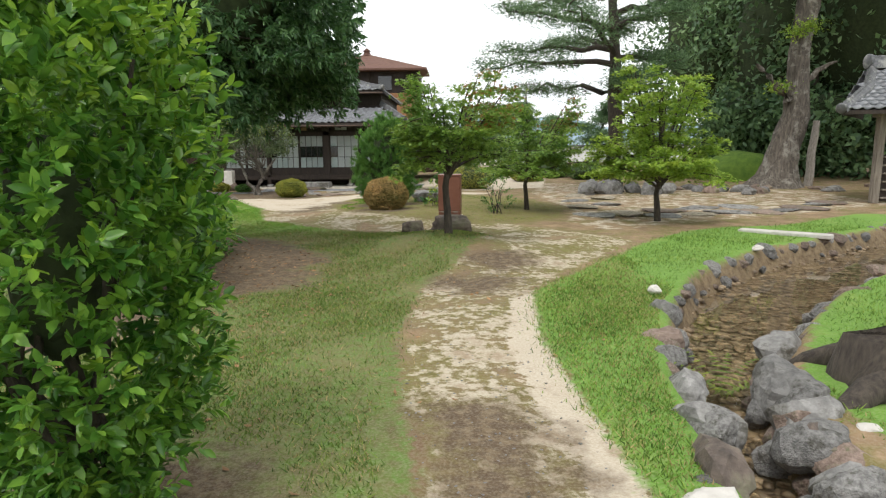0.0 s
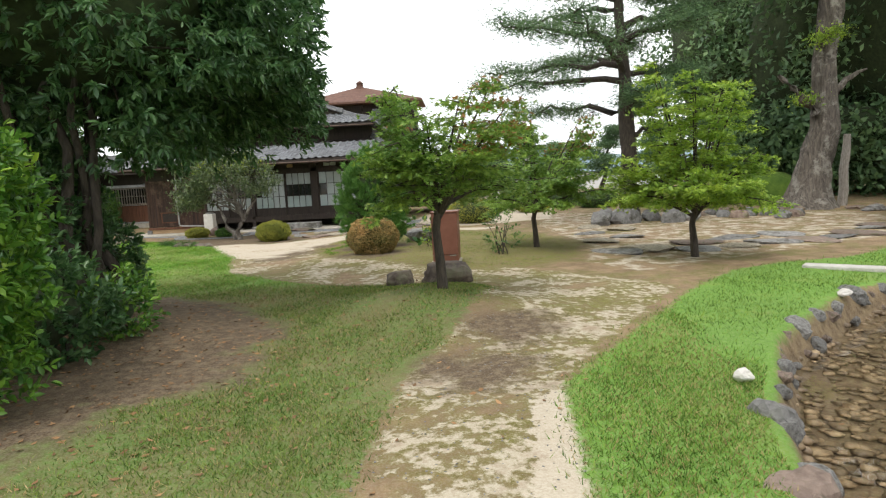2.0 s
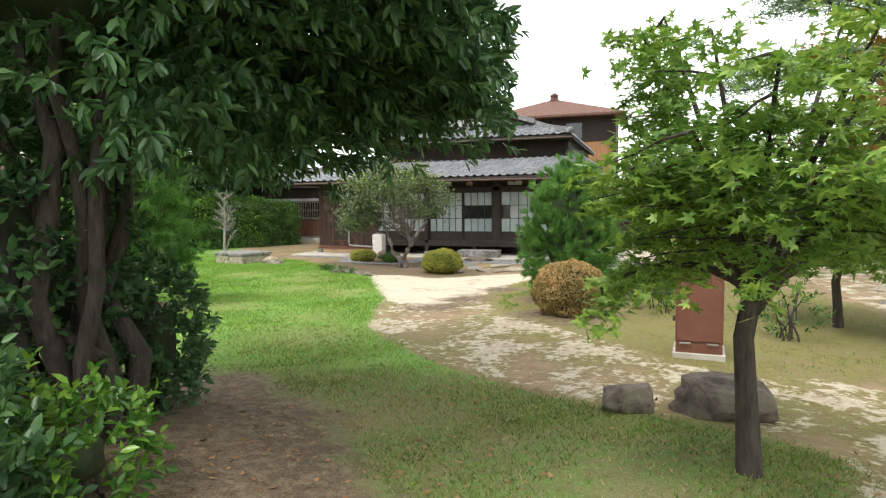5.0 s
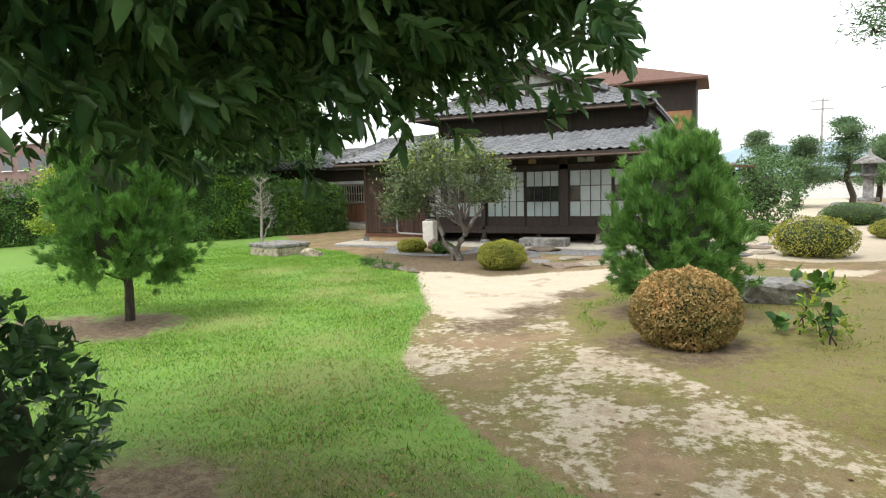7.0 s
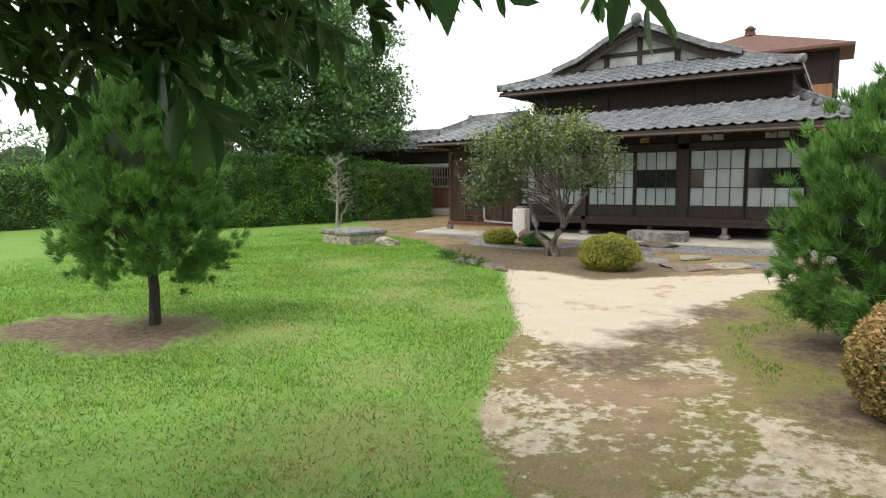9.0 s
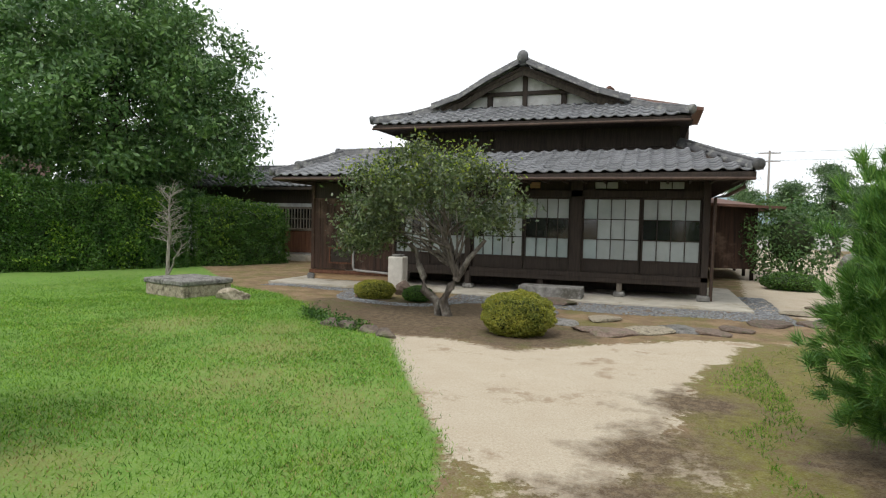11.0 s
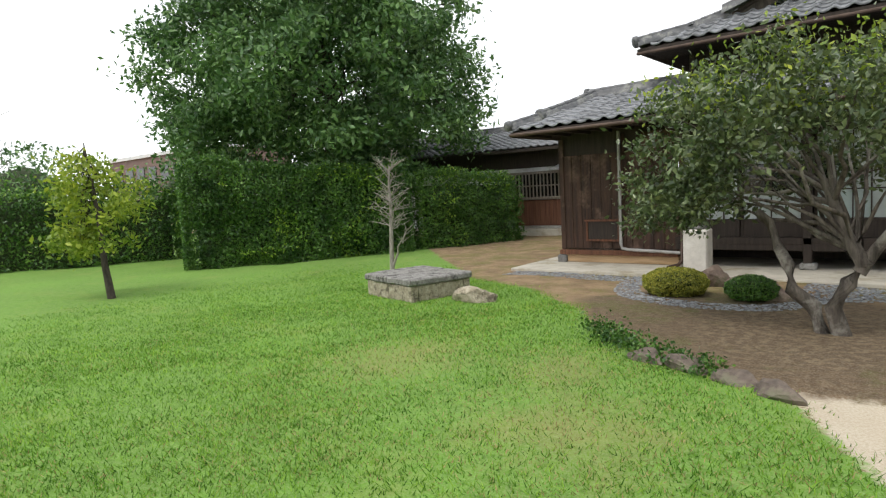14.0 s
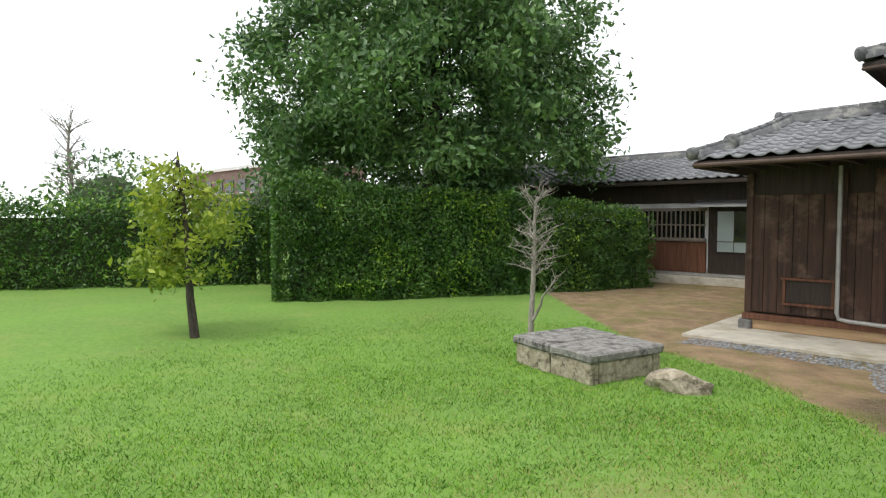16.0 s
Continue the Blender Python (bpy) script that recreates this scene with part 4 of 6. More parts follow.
# upper storey wall and hip-and-gable roof
box("upper_wall", -9.2, -2.35, 26.1, 33.0, 3.2, 4.2, M_WOOD, house, "dark timber upper wall band")
for x in (-9.2, -7.0, -4.7, -2.45):
    box("upper_post", x - 0.06, x + 0.06, 26.04, 26.1, 3.4, 4.1, M_WOOD, house)
UE0, UE1, UT0, UT1 = (-9.95, 25.15, 4.07), (-2.15, 25.15, 4.07), (-8.35, 26.35, 4.66), (-3.75, 26.35, 4.66)
upper = slab("upper_roof", [UE0, UE1, UT1, UT0], 0.08, M_WOOD, house, "upper tiled hip-and-gable roof")
tile_field(UE0, UE1, UT1, UT0, upper)
part("upper_gutter", boxes([(-9.95, -2.15, 25.08, 25.15, 3.95, 4.01)], 0.02), M_DARKPIPE, house)
part("upper_soffit", boxes([(-9.8, -2.1, 25.25, 26.1, 3.99, 4.005)], 0), M_WOOD, house)
RX, RZ = -6.14, 5.60
for s, xe, xm in ((-1, -9.95, -8.35), (1, -2.15, -3.75)):
    low = [(xe, 25.15, 4.07), (xe, 34.0, 4.07), (xm, 34.0, 4.66), (xm, 26.35, 4.66)]
    high = [(xm, 25.95, 4.64), (xm, 33.5, 4.64), (RX, 33.5, RZ), (RX, 25.95, RZ)]
    for corners in (low, high):
        sl = slab("upper_side_roof", corners, 0.08, M_WOOD, house)
        tile_field(*(corners if s > 0 else [corners[1], corners[0], corners[3], corners[2]]), sl)
    ridge("verge_ridge", [(xm + s * 0.25, 25.92, 4.62), (xm - s * 0.55, 25.9, 4.86), (RX + s * 0.9, 25.9, 5.29), (RX + s * 0.1, 25.9, 5.66)], 0.075, house, False)
    ridge("upper_hip_ridge", [(xe, 25.13, 4.16), ((xe + xm) / 2, 25.7, 4.36), (xm, 26.2, 4.66)], 0.08, house)
    bm = bmesh.new()
    top = [Vector((xm + s * 0.1, 25.98, 4.60)), Vector((xm - s * 0.6, 25.98, 4.77)), Vector((RX + s * 0.9, 25.98, 5.18)), Vector((RX, 25.98, 5.55))]
    low2 = [p + Vector((0, 0, -0.17)) for p in top]
    fr = [bm.verts.new(p) for p in top] + [bm.verts.new(p) for p in low2]
    bk = [bm.verts.new(v.co + Vector((0, 0.06, 0))) for v in fr]
    for i in range(3):
        bm.faces.new((fr[i], fr[i + 1], fr[5 + i], fr[4 + i]))
        bm.faces.new((bk[i], bk[4 + i], bk[5 + i], bk[i + 1]))
        bm.faces.new((fr[i], bk[i], bk[i + 1], fr[i + 1]))
        bm.faces.new((fr[4 + i], fr[5 + i], bk[5 + i], bk[4 + i]))
    bmesh.ops.recalc_face_normals(bm, faces=bm.faces[:])
    part("bargeboard", bm, M_BARK, house, "weathered dark bargeboard")
ridge("main_ridge", [(RX, 25.9, RZ + 0.06), (RX, 33.6, RZ + 0.06)], 0.11, house)
blob("ridge_end_tile", (RX, 25.85, RZ + 0.20), (0.15, 0.10, 0.18), M_RIDGE, house, 0.1, 2)
slab_g = bmesh.new()
gv = [slab_g.verts.new(p) for p in ((-8.1, 26.3, 4.60), (-4.0, 26.3, 4.60), (-4.9, 26.3, 5.0), (RX, 26.3, 5.5), (-7.3, 26.3, 5.0))]
slab_g.faces.new(gv)
ex = bmesh.ops.extrude_face_region(slab_g, geom=slab_g.faces[:])
bmesh.ops.translate(slab_g, verts=[g for g in ex["geom"] if isinstance(g, bmesh.types.BMVert)], vec=(0, 0.1, 0))
bmesh.ops.recalc_face_normals(slab_g, faces=slab_g.faces[:])
gable = part("gable_wall", slab_g, M_PLASTER, house, "grey-white plaster gable wall")
part("gable_timber", boxes([(-7.9, -4.2, 26.22, 26.30, 4.92, 5.02), (-7.14, -7.0, 26.22, 26.30, 4.62, 4.92), (-5.2, -5.06, 26.22, 26.30, 4.62, 4.92), (RX - 0.06, RX + 0.06, 26.215, 26.30, 4.62, 5.46), (-8.0, -4.1, 26.22, 26.30, 4.58, 4.64)], 0.004), M_WOOD, gable, "dark gable timbers")

# back wing with lattice window
back = thing("back_wing", "low rear wing with grey tiled roof and lattice window", "house", (-17.5, 30.5, 0))
BY = 30.5
bw = box("wall", -28.0, -11.2, BY, BY + 0.15, 0.22, 2.75, M_PLASTER, back, "dark-framed plaster wall")
box("foundation", -28.0, -11.2, BY - 0.25, BY + 0.2, -0.1, 0.2, M_CONCRETE, back, "pale concrete footing")
box("upper_band", -28.0, -11.2, BY - 0.03, BY, 2.15, 2.72, M_WOOD, back)
box("board_dado", -16.6, -14.25, BY - 0.05, BY, 0.30, 1.12, M_REDBOARD, back, "red-brown board dado")
for i in range(12):
    box("board", -16.6 + i * 0.195, -16.6 + i * 0.195 + 0.187, BY - 0.066, BY - 0.05, 0.32, 1.10, M_REDBOARD, back, bevel=0.003)
box("door_board", -14.2, -12.4, BY - 0.05, BY, 0.30, 2.15, M_WOOD, back)
win = box("window", -16.5, -14.3, BY - 0.03, BY, 1.22, 1.95, M_DARKGLASS, back, "dark lattice window")
part("window_frame", boxes([(-16.55, -14.25, BY - 0.12, BY - 0.03, 1.94, 2.02), (-16.55, -14.25, BY - 0.12, BY - 0.03, 1.14, 1.22), (-16.55, -14.25, BY - 0.10, BY - 0.06, 1.55, 1.59)], 0.004), M_GREYWOOD, win)
for x in np.arange(-16.5, -14.3, 0.13):
    box("lattice_bar", x, x + 0.035, BY - 0.11, BY - 0.07, 1.22, 1.94, M_GREYWOOD, win, bevel=0)
gd = box("glass_door", -14.0, -12.7, BY - 0.08, BY - 0.05, 0.85, 1.95, M_WOOD, back, "glazed lattice door")
for i, k in enumerate((M_FROST, M_DARKGLASS, M_FROST)):
    box("pane", -13.95 + i * 0.42, -13.55 + i * 0.42, BY - 0.09, BY - 0.08, 1.15, 1.92, k, gd, bevel=0)
    box("pane", -13.95 + i * 0.42, -13.55 + i * 0.42, BY - 0.09, BY - 0.08, 0.88, 1.13, M_FROST, gd, bevel=0)
slab("awning", [(-14.5, BY - 0.75, 2.06), (-12.2, BY - 0.75, 2.06), (-12.2, BY, 2.22), (-14.5, BY, 2.22)], 0.03, M_SHEET, back, "grey sheet-metal awning")
BE0, BE1, BT0, BT1 = (-28.5, BY - 0.8, 2.72), (-11.9, BY - 0.8, 2.72), (-28.5, BY + 1.9, 3.55), (-11.0, BY + 1.9, 3.55)
broof = slab("roof", [BE0, BE1, BT1, BT0], 0.09, M_WOOD, back, "grey tiled roof")
tile_field(BE0, BE1, BT1, BT0, broof)
slab("roof_back", [BT0, BT1, (-11.0, BY + 4.5, 2.7), (-28.5, BY + 4.5, 2.7)], 0.09, M_RIDGE, back)
ridge("ridge", [(-28.5, BY + 1.9, 3.6), (-11.0, BY + 1.9, 3.6)], 0.10, back)
box("shutter_store", -11.95, -11.22, 27.5, 29.6, 0.3, 2.3, M_BOARD, back)

# tower-like rear house
tower = thing("rear_house", "tall dark timber rear house with red-brown pyramid roof", "house", (-5, 42, 0))
box("wall", -9.0, -1.55, 40.4, 43.2, 0.0, 6.8, M_WOOD, tower, "dark timber wall")
tb = box("board_panel", -4.3, -1.6, 40.32, 40.39, 2.5, 5.30, M_PALEWOOD, tower, "pale orange-brown vertical boards")
for i in range(13):
    box("board", -4.3 + i * 0.205, -4.3 + i * 0.205 + 0.195, 40.29, 40.319, 2.5, 5.28, M_PALEWOOD, tb, bevel=0)
box("window", -4.3, -3.4, 40.30, 40.39, 5.5, 6.4, M_DARKGLASS, tower)
for x in (-1.64, -5.0, -8.9):
    box("post", x - 0.1, x + 0.1, 40.26, 40.4, 3.0, 6.8, M_WOOD, tower)
bm = bmesh.new()
ap = (-5.2, 41.7, 8.05)
ring = [(-9.4, 39.6, 6.84), (-1.0, 39.6, 6.84), (-1.0, 43.8, 6.84), (-9.4, 43.8, 6.84)]
tv = [bm.verts.new(p) for p in ring]
lv = [bm.verts.new((p[0], p[1], p[2] - 0.12)) for p in ring]
av = bm.verts.new(ap)
for i in range(4):
    j = (i + 1) % 4
    bm.faces.new((tv[i], tv[j], av))
    bm.faces.new((tv[i], lv[i], lv[j], tv[j]))
bm.faces.new(lv[::-1])
bmesh.ops.recalc_face_normals(bm, faces=bm.faces[:])
part("roof", bm, M_REDROOF, tower, "red-brown pyramid roof")
tubes("finial", [([(ap[0], ap[1], 7.95), (ap[0], ap[1], 8.2), (ap[0], ap[1], 8.24), (ap[0], ap[1], 8.42)], [0.28, 0.2, 0.28, 0.05])], M_REDROOF, tower, seg=10)
# side annex seen past the corner
annex = thing("annex", "small dark boarded annex with brown roof", "house", (0, 33, 0))
box("wall", -1.7, 0.1, 31.0, 36.0, 0.35, 2.3, M_BOARD, annex)
slab("roof", [(-1.7, 30.4, 2.35), (0.75, 30.4, 2.25), (0.75, 36.5, 2.25), (-1.7, 36.5, 3.0)], 0.08, M_REDROOF, annex)
for y in (31.2, 33.0, 35.5):
    box("post", -0.02, 0.08, y, y + 0.12, 0.0, 0.36, M_WOOD, annex)


# ---- trees and shrubs ----
def shrub(name, label, loc, radii, n, size, mat, category="shrub", dome=True, long=1.0, wide=0.5, core=0.86, stems=0, group="", lumps=60, jitter=0.05):
    """A clipped or loose shrub: leaves in the skin of an uneven lump over a dark body that stands for its inner shade.
    """
    o = thing(name, label, category, loc, group)
    cx, cy, cz = loc
    rx, ry, rz = radii
    c = (cx, cy, cz + (rz * 0.46 if dome else rz))
    rr = (rx, ry, rz * 0.55 if dome else rz)
    d = rng.normal(size=(n, 3))
    d /= np.linalg.norm(d, axis=1)[:, None]
    k = np.array([1 + 0.10 * noise.noise(Vector(v) * 2.4 + Vector(loc)) + (0.06 + 0.55 * jitter) * noise.noise(Vector(v) * 5 + Vector(loc)) for v in d])
    r = k * (1 - np.abs(rng.normal(size=n)) * jitter * 1.3 + jitter * 0.8)
    C = np.array(c) + d * r[:, None] * np.array(rr)
    C = C[C[:, 2] > cz + 0.01]
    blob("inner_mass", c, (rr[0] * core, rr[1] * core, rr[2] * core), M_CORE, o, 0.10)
    crown("foliage", C, size, mat, o, long=long, wide=wide)
    if stems:
        tubes("stem", [(bend((cx + rng.normal() * 0.05, cy + rng.normal() * 0.05, cz - 0.05), (cx + rng.normal() * rx * 0.3, cy + rng.normal() * ry * 0.3, cz + rz), 0.1, 5, i), [0.03, 0.026, 0.02, 0.015, 0.01]) for i in range(stems)], M_BARK, o)
    return o


def leafy_shrub(name, label, loc, radii, shoots, per, size, mat, tips=0.0, core=0.55, stems=6, wide=0.46, length=0.16, lump=0.30):
    """A loose evergreen shrub: leafy shoots on an uneven body, pale new growth at the upper tips."""
    o = thing(name, label, "shrub", loc)
    c = np.array(loc) + np.array((0, 0, radii[2]))
    d = rng.normal(size=(shoots, 3))
    d /= np.linalg.norm(d, axis=1)[:, None]
    k = np.array([1 + lump * noise.noise(Vector(v) * 2.2 + Vector(loc)) + lump * 0.6 * noise.noise(Vector(v) * 5.1 + Vector(loc)) for v in d])
    r = k * (0.62 + 0.40 * rng.random(shoots) ** 0.6)
    P = c + d * r[:, None] * np.array(radii)
    D = d * np.array((1, 1, 0.6)) + np.array((0, 0, 0.55)) + rng.normal(size=d.shape) * 0.3
    keep = P[:, 2] > loc[2] + 0.04
    P, D, d, r = P[keep], D[keep], d[keep], r[keep]
    new_growth = (rng.random(len(P)) < tips * np.clip(d[:, 2] + 0.75, 0.1, 1.6)) & (r > 0.85)
    sprays(P[~new_growth], D[~new_growth], per, length, size, wide, "foliage", mat, o)
    if new_growth.any():
        tagged(sprays(P[new_growth], D[new_growth] + np.array((0, 0, 0.5)), per, length * 1.25, size * 0.9, wide, "new_growth", M_SHOOT, o), "pale yellow-green new shoots", kind="stuff")
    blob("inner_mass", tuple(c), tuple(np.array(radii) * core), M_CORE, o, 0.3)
    for i in range(stems):
        a = (loc[0] + rng.normal() * 0.07, loc[1] + rng.normal() * 0.07, loc[2] - 0.05)
        e = (loc[0] + rng.normal() * radii[0] * 0.4, loc[1] + rng.normal() * radii[1] * 0.4, loc[2] + radii[2] * rng.uniform(1.0, 1.6))
        tubes("stem", [(bend(a, e, 0.08, 6, i), list(np.linspace(0.03, 0.008, 6) * min(1, radii[0] / 0.5)))], M_BARK, o, "", 7)
    return o


def tree(name, label, base, trunk_pts, trunk_r, cl, n_leaf, size, mat, spread, bark, category="tree", limbs=14, fork=None, extra=None, seg=10, twig=0.018, rough=0.25, **kw):
    o = thing(name, label, category, base)
    tubes("trunk", [(trunk_pts, trunk_r)], bark, o, "", seg, rough)
    fork = fork if fork is not None else trunk_pts[-1]
    runs = []
    idx = rng.permutation(len(cl))[:limbs]
    for i in idx:
        t = rng.uniform(0.55, 1.0)
        k = min(len(trunk_pts) - 2, int(t * (len(trunk_pts) - 1)))
        a = Vector(trunk_pts[k]).lerp(Vector(trunk_pts[k + 1]), t * (len(trunk_pts) - 1) - k)
        r = max(twig, trunk_r[-1] * rng.uniform(0.45, 0.8))
        runs.append((bend(a, cl[i], 0.10, 6, int(i)), list(np.linspace(r, twig * 0.3, 6))))
    for run in runs:
        tubes("limb", [run], bark, o, "", 6)
    C = crown_centres(cl, n_leaf, spread)
    crown("crown", C, size, mat, o, **kw)
    if extra:
        mat2, frac, test = extra
        C2 = C[test(C)][: int(n_leaf * frac)] + rng.normal(size=(len(C[test(C)][: int(n_leaf * frac)]), 3)) * 0.04
        crown("tinted_leaves", C2, size, mat2, o, **kw)
    return o


def maple(label, base, fork_z, top, radius, leaders, size, mat, centre=(0, 0), red=None, clear=None):
    """A young maple: leaders rise and arch from a low fork, flat sprays of palmate leaves along their side twigs; clear trims the side towards the lawn."""
    x, y, z = base
    o = thing("maple_tree", label, "tree", base)
    crook = [(x, y, z - 0.05), (x - 0.02, y, z + fork_z * 0.35), (x - 0.05, y, z + fork_z * 0.7), (x, y, z + fork_z)]
    tubes("trunk", [(crook, [0.075, 0.06, 0.052, 0.046])], M_BARK, o, "", 10, 0.2)
    C = []
    for i in range(leaders):
        f = (i + 0.5) / leaders
        t = i * 2.4 + rng.normal() * 0.25
        rise = rng.uniform(0.04, 0.85) if i % 4 else rng.uniform(0.75, 1.0)
        reach = radius * rng.uniform(0.75, 1.08) * (1.05 - 0.62 * max(rise, 0) ** 1.8)
        a = Vector((x, y, z + fork_z * rng.uniform(0.82, 1.0)))
        e = Vector((x + centre[0] + reach * math.cos(t), y + centre[1] + reach * math.sin(t), z + fork_z + (top - z - fork_z) * (rise * 1.0) - 0.10))
        if clear:
            e.x = max(e.x, clear[0] + 0.05 + clear[1] * (e.y - clear[2]))
        mid = a.lerp(e, 0.5) + Vector((0, 0, 0.22 * (1.1 - rise) + 0.05))
        run = [a.lerp(mid, u).lerp(mid.lerp(e, u), u) for u in np.linspace(0, 1, 8)]
        tubes("limb", [(run, list(np.linspace(0.030, 0.006, 8)))], M_BARK, o, "", 6)
        for q in range(9):
            u = 0.34 + 0.66 * q / 8
            p = run[min(7, int(u * 7))].lerp(run[min(7, int(u * 7) + 1)], u * 7 - int(u * 7))
            w = t + (1.15 if q % 2 else -1.15) * rng.uniform(0.5, 1.2)
            L = radius * rng.uniform(0.22, 0.46) * (1.25 - 0.6 * u)
            tip = p + Vector((L * math.cos(w), L * math.sin(w), rng.uniform(-0.10, 0.10) - 0.05))
            if clear:
                tip.x = max(tip.x, clear[0] + clear[1] * (tip.y - clear[2]))
            if q % 2 == 0:
                tubes("twig", [(bend(p, tip, 0.05, 4, i * 9 + q), [0.009, 0.007, 0.005, 0.002])], M_BARK, o, "", 5)
            for m in range(7):
                b = p.lerp(tip, 0.15 + 0.95 * m / 6)
                C += [(b.x + rng.normal() * 0.075, b.y + rng.normal() * 0.075, b.z + rng.normal() * 0.028 - 0.02) for _ in range(9)]
    C = np.array(C)
    if clear:
        C = C[C[:, 0] > clear[0] + clear[1] * (C[:, 1] - clear[2])]
    V, F = star_data(C, size, 0.72, 5)
    attach("crown", np_mesh("crown", V, F, mat), o)
    if red:
        pick_tips = C[(C[:, 2] > z + red[0]) & (C[:, 0] > x + red[1])]
        pick_tips = pick_tips[rng.random(len(pick_tips)) < 0.22] + np.array((0, 0, 0.03))
        V, F = star_data(pick_tips, size, 0.7, 5)
        attach("tinted_leaves", np_mesh("tinted_leaves", V, F, M_MAPLERED), o, "orange-tinted tip leaves")
    return o


maple("young green maple with reddening tips on the low mound", (0.98, 7.9, ground_z(0.98, 7.9)), 1.06, 2.85, 1.32, 22, 0.092, M_MAPLE, (0.10, 0.05), (1.55, 0.25), (-0.06, 0.24, 6.65))
maple("young green maple standing beside the sandy yard", (2.85, 13.7, 0), 0.95, 2.95, 1.35, 22, 0.105, M_MAPLE, (0.3, 0.1), (2.0, 0.3))
maple("bright yellow-green maple with a slender trunk", (5.4, 11.4, 0), 0.85, 3.55, 1.36, 30, 0.105, M_MAPLEBRIGHT, (-0.08, 0))

# dark evergreen beside the lawn: many stems, overhanging crown
dz = ground_z(-3.1, 7.3)
dark = thing("evergreen_tree", "dark broad-leaved evergreen with several bare stems", "tree", (-3.1, 7.3, dz))
ends = [(-4.0, 7.2, 3.2), (-3.6, 8.2, 3.5), (-2.9, 7.0, 3.4), (-3.4, 7.9, 3.0), (-3.5, 6.6, 3.3), (-3.2, 7.2, 3.6), (-3.0, 7.6, 4.0)]
for i, e in enumerate(ends):
    a = (-3.1 + 0.22 * math.cos(i * 0.9), 7.35 + 0.22 * math.sin(i * 0.9), dz - 0.1)
    tubes("trunk", [(bend(a, e, 0.06, 8, i + 3), list(np.linspace(0.085 if i % 2 else 0.06, 0.03, 8)))], M_BARK, dark, "", 9, 0.25)
cl_dark = clumps((-3.05, 8.0, 3.6), (2.65, 2.35, 1.9), 330, 0.30, -0.95)
cl_dark = cl_dark[cl_dark[:, 2] > 2.1 + 0.30 * np.clip(cl_dark[:, 0] + 2.2, 0, 3)]
hang = np.concatenate([np.array(c) + rng.normal(size=(k, 3)) * np.array((0.35, 0.25, 0.14)) for c, k in (((-1.35, 8.9, 2.95), 16), ((-1.9, 9.2, 2.85), 18), ((-2.5, 9.55, 2.82), 20), ((-3.3, 9.8, 2.62), 18), ((-1.7, 8.6, 3.1), 16), ((-1.6, 9.8, 2.78), 5), ((-2.0, 9.8, 2.66), 6))] + [np.array((-1.0, 9.6, 2.72)) + rng.normal(size=(9, 3)) * np.array((0.3, 0.2, 0.1))])
cl_dark = np.concatenate([cl_dark, hang])
for i in range(60):
    tubes("limb", [(bend(ends[i % 7], cl_dark[i], 0.08, 5, i), [0.03, 0.025, 0.02, 0.014, 0.006])], M_BARK, dark, "", 6)
C = crown_centres(cl_dark, 14000, (0.23, 0.23, 0.15))
# dark lump in the crown's middle, coloured as the shade there
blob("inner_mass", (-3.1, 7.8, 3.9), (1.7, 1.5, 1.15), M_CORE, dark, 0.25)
C = C[(C[:, 0] < -0.45 - 0.225 * (C[:, 1] - 8.0)) & ~((C[:, 0] > -1.8) & (C[:, 1] < 8.5) & (C[:, 2] < 2.75)) & (C[:, 2] > 1.98)]
C = C[rng.permutation(len(C))[:9600]]
out_dir = (C - np.array((-3.05, 7.9, 3.3))) * np.array((1, 1, 0.35)) + rng.normal(size=C.shape) * 0.9 - np.array((0, 0, 0.35))
sprays(C, out_dir, 10, 0.16, 0.112, 0.34, "crown", M_DARKLEAF, dark, droop=0.35)
leafy_shrub("evergreen_shrub", "dark glossy shrub round the evergreen's foot", (-3.8, 7.3, dz - 0.05), (0.72, 0.8, 1.15), 850, 9, 0.095, M_DARKLEAF)
leafy_shrub("evergreen_shrub", "loose green shrub with glossy leaves at the lawn's edge", (-2.62, 4.6, 0), (0.68, 0.74, 1.28), 1500, 9, 0.085, M_BRIGHTLEAF, 0.25)
leafy_shrub("evergreen_shrub", "low dark shrub below the evergreen's stems", (-3.42, 8.2, 0.02), (0.34, 0.40, 0.62), 380, 8, 0.085, M_DARKLEAF)
leafy_shrub("evergreen_shrub", "tall bright green glossy-leaved shrub beside the path", (-0.45, 0.62, 0), (0.50, 0.52, 1.22), 1900, 10, 0.068, M_BRIGHTLEAF, 0.42, 0.36, 8, 0.46, 0.15, 0.36)


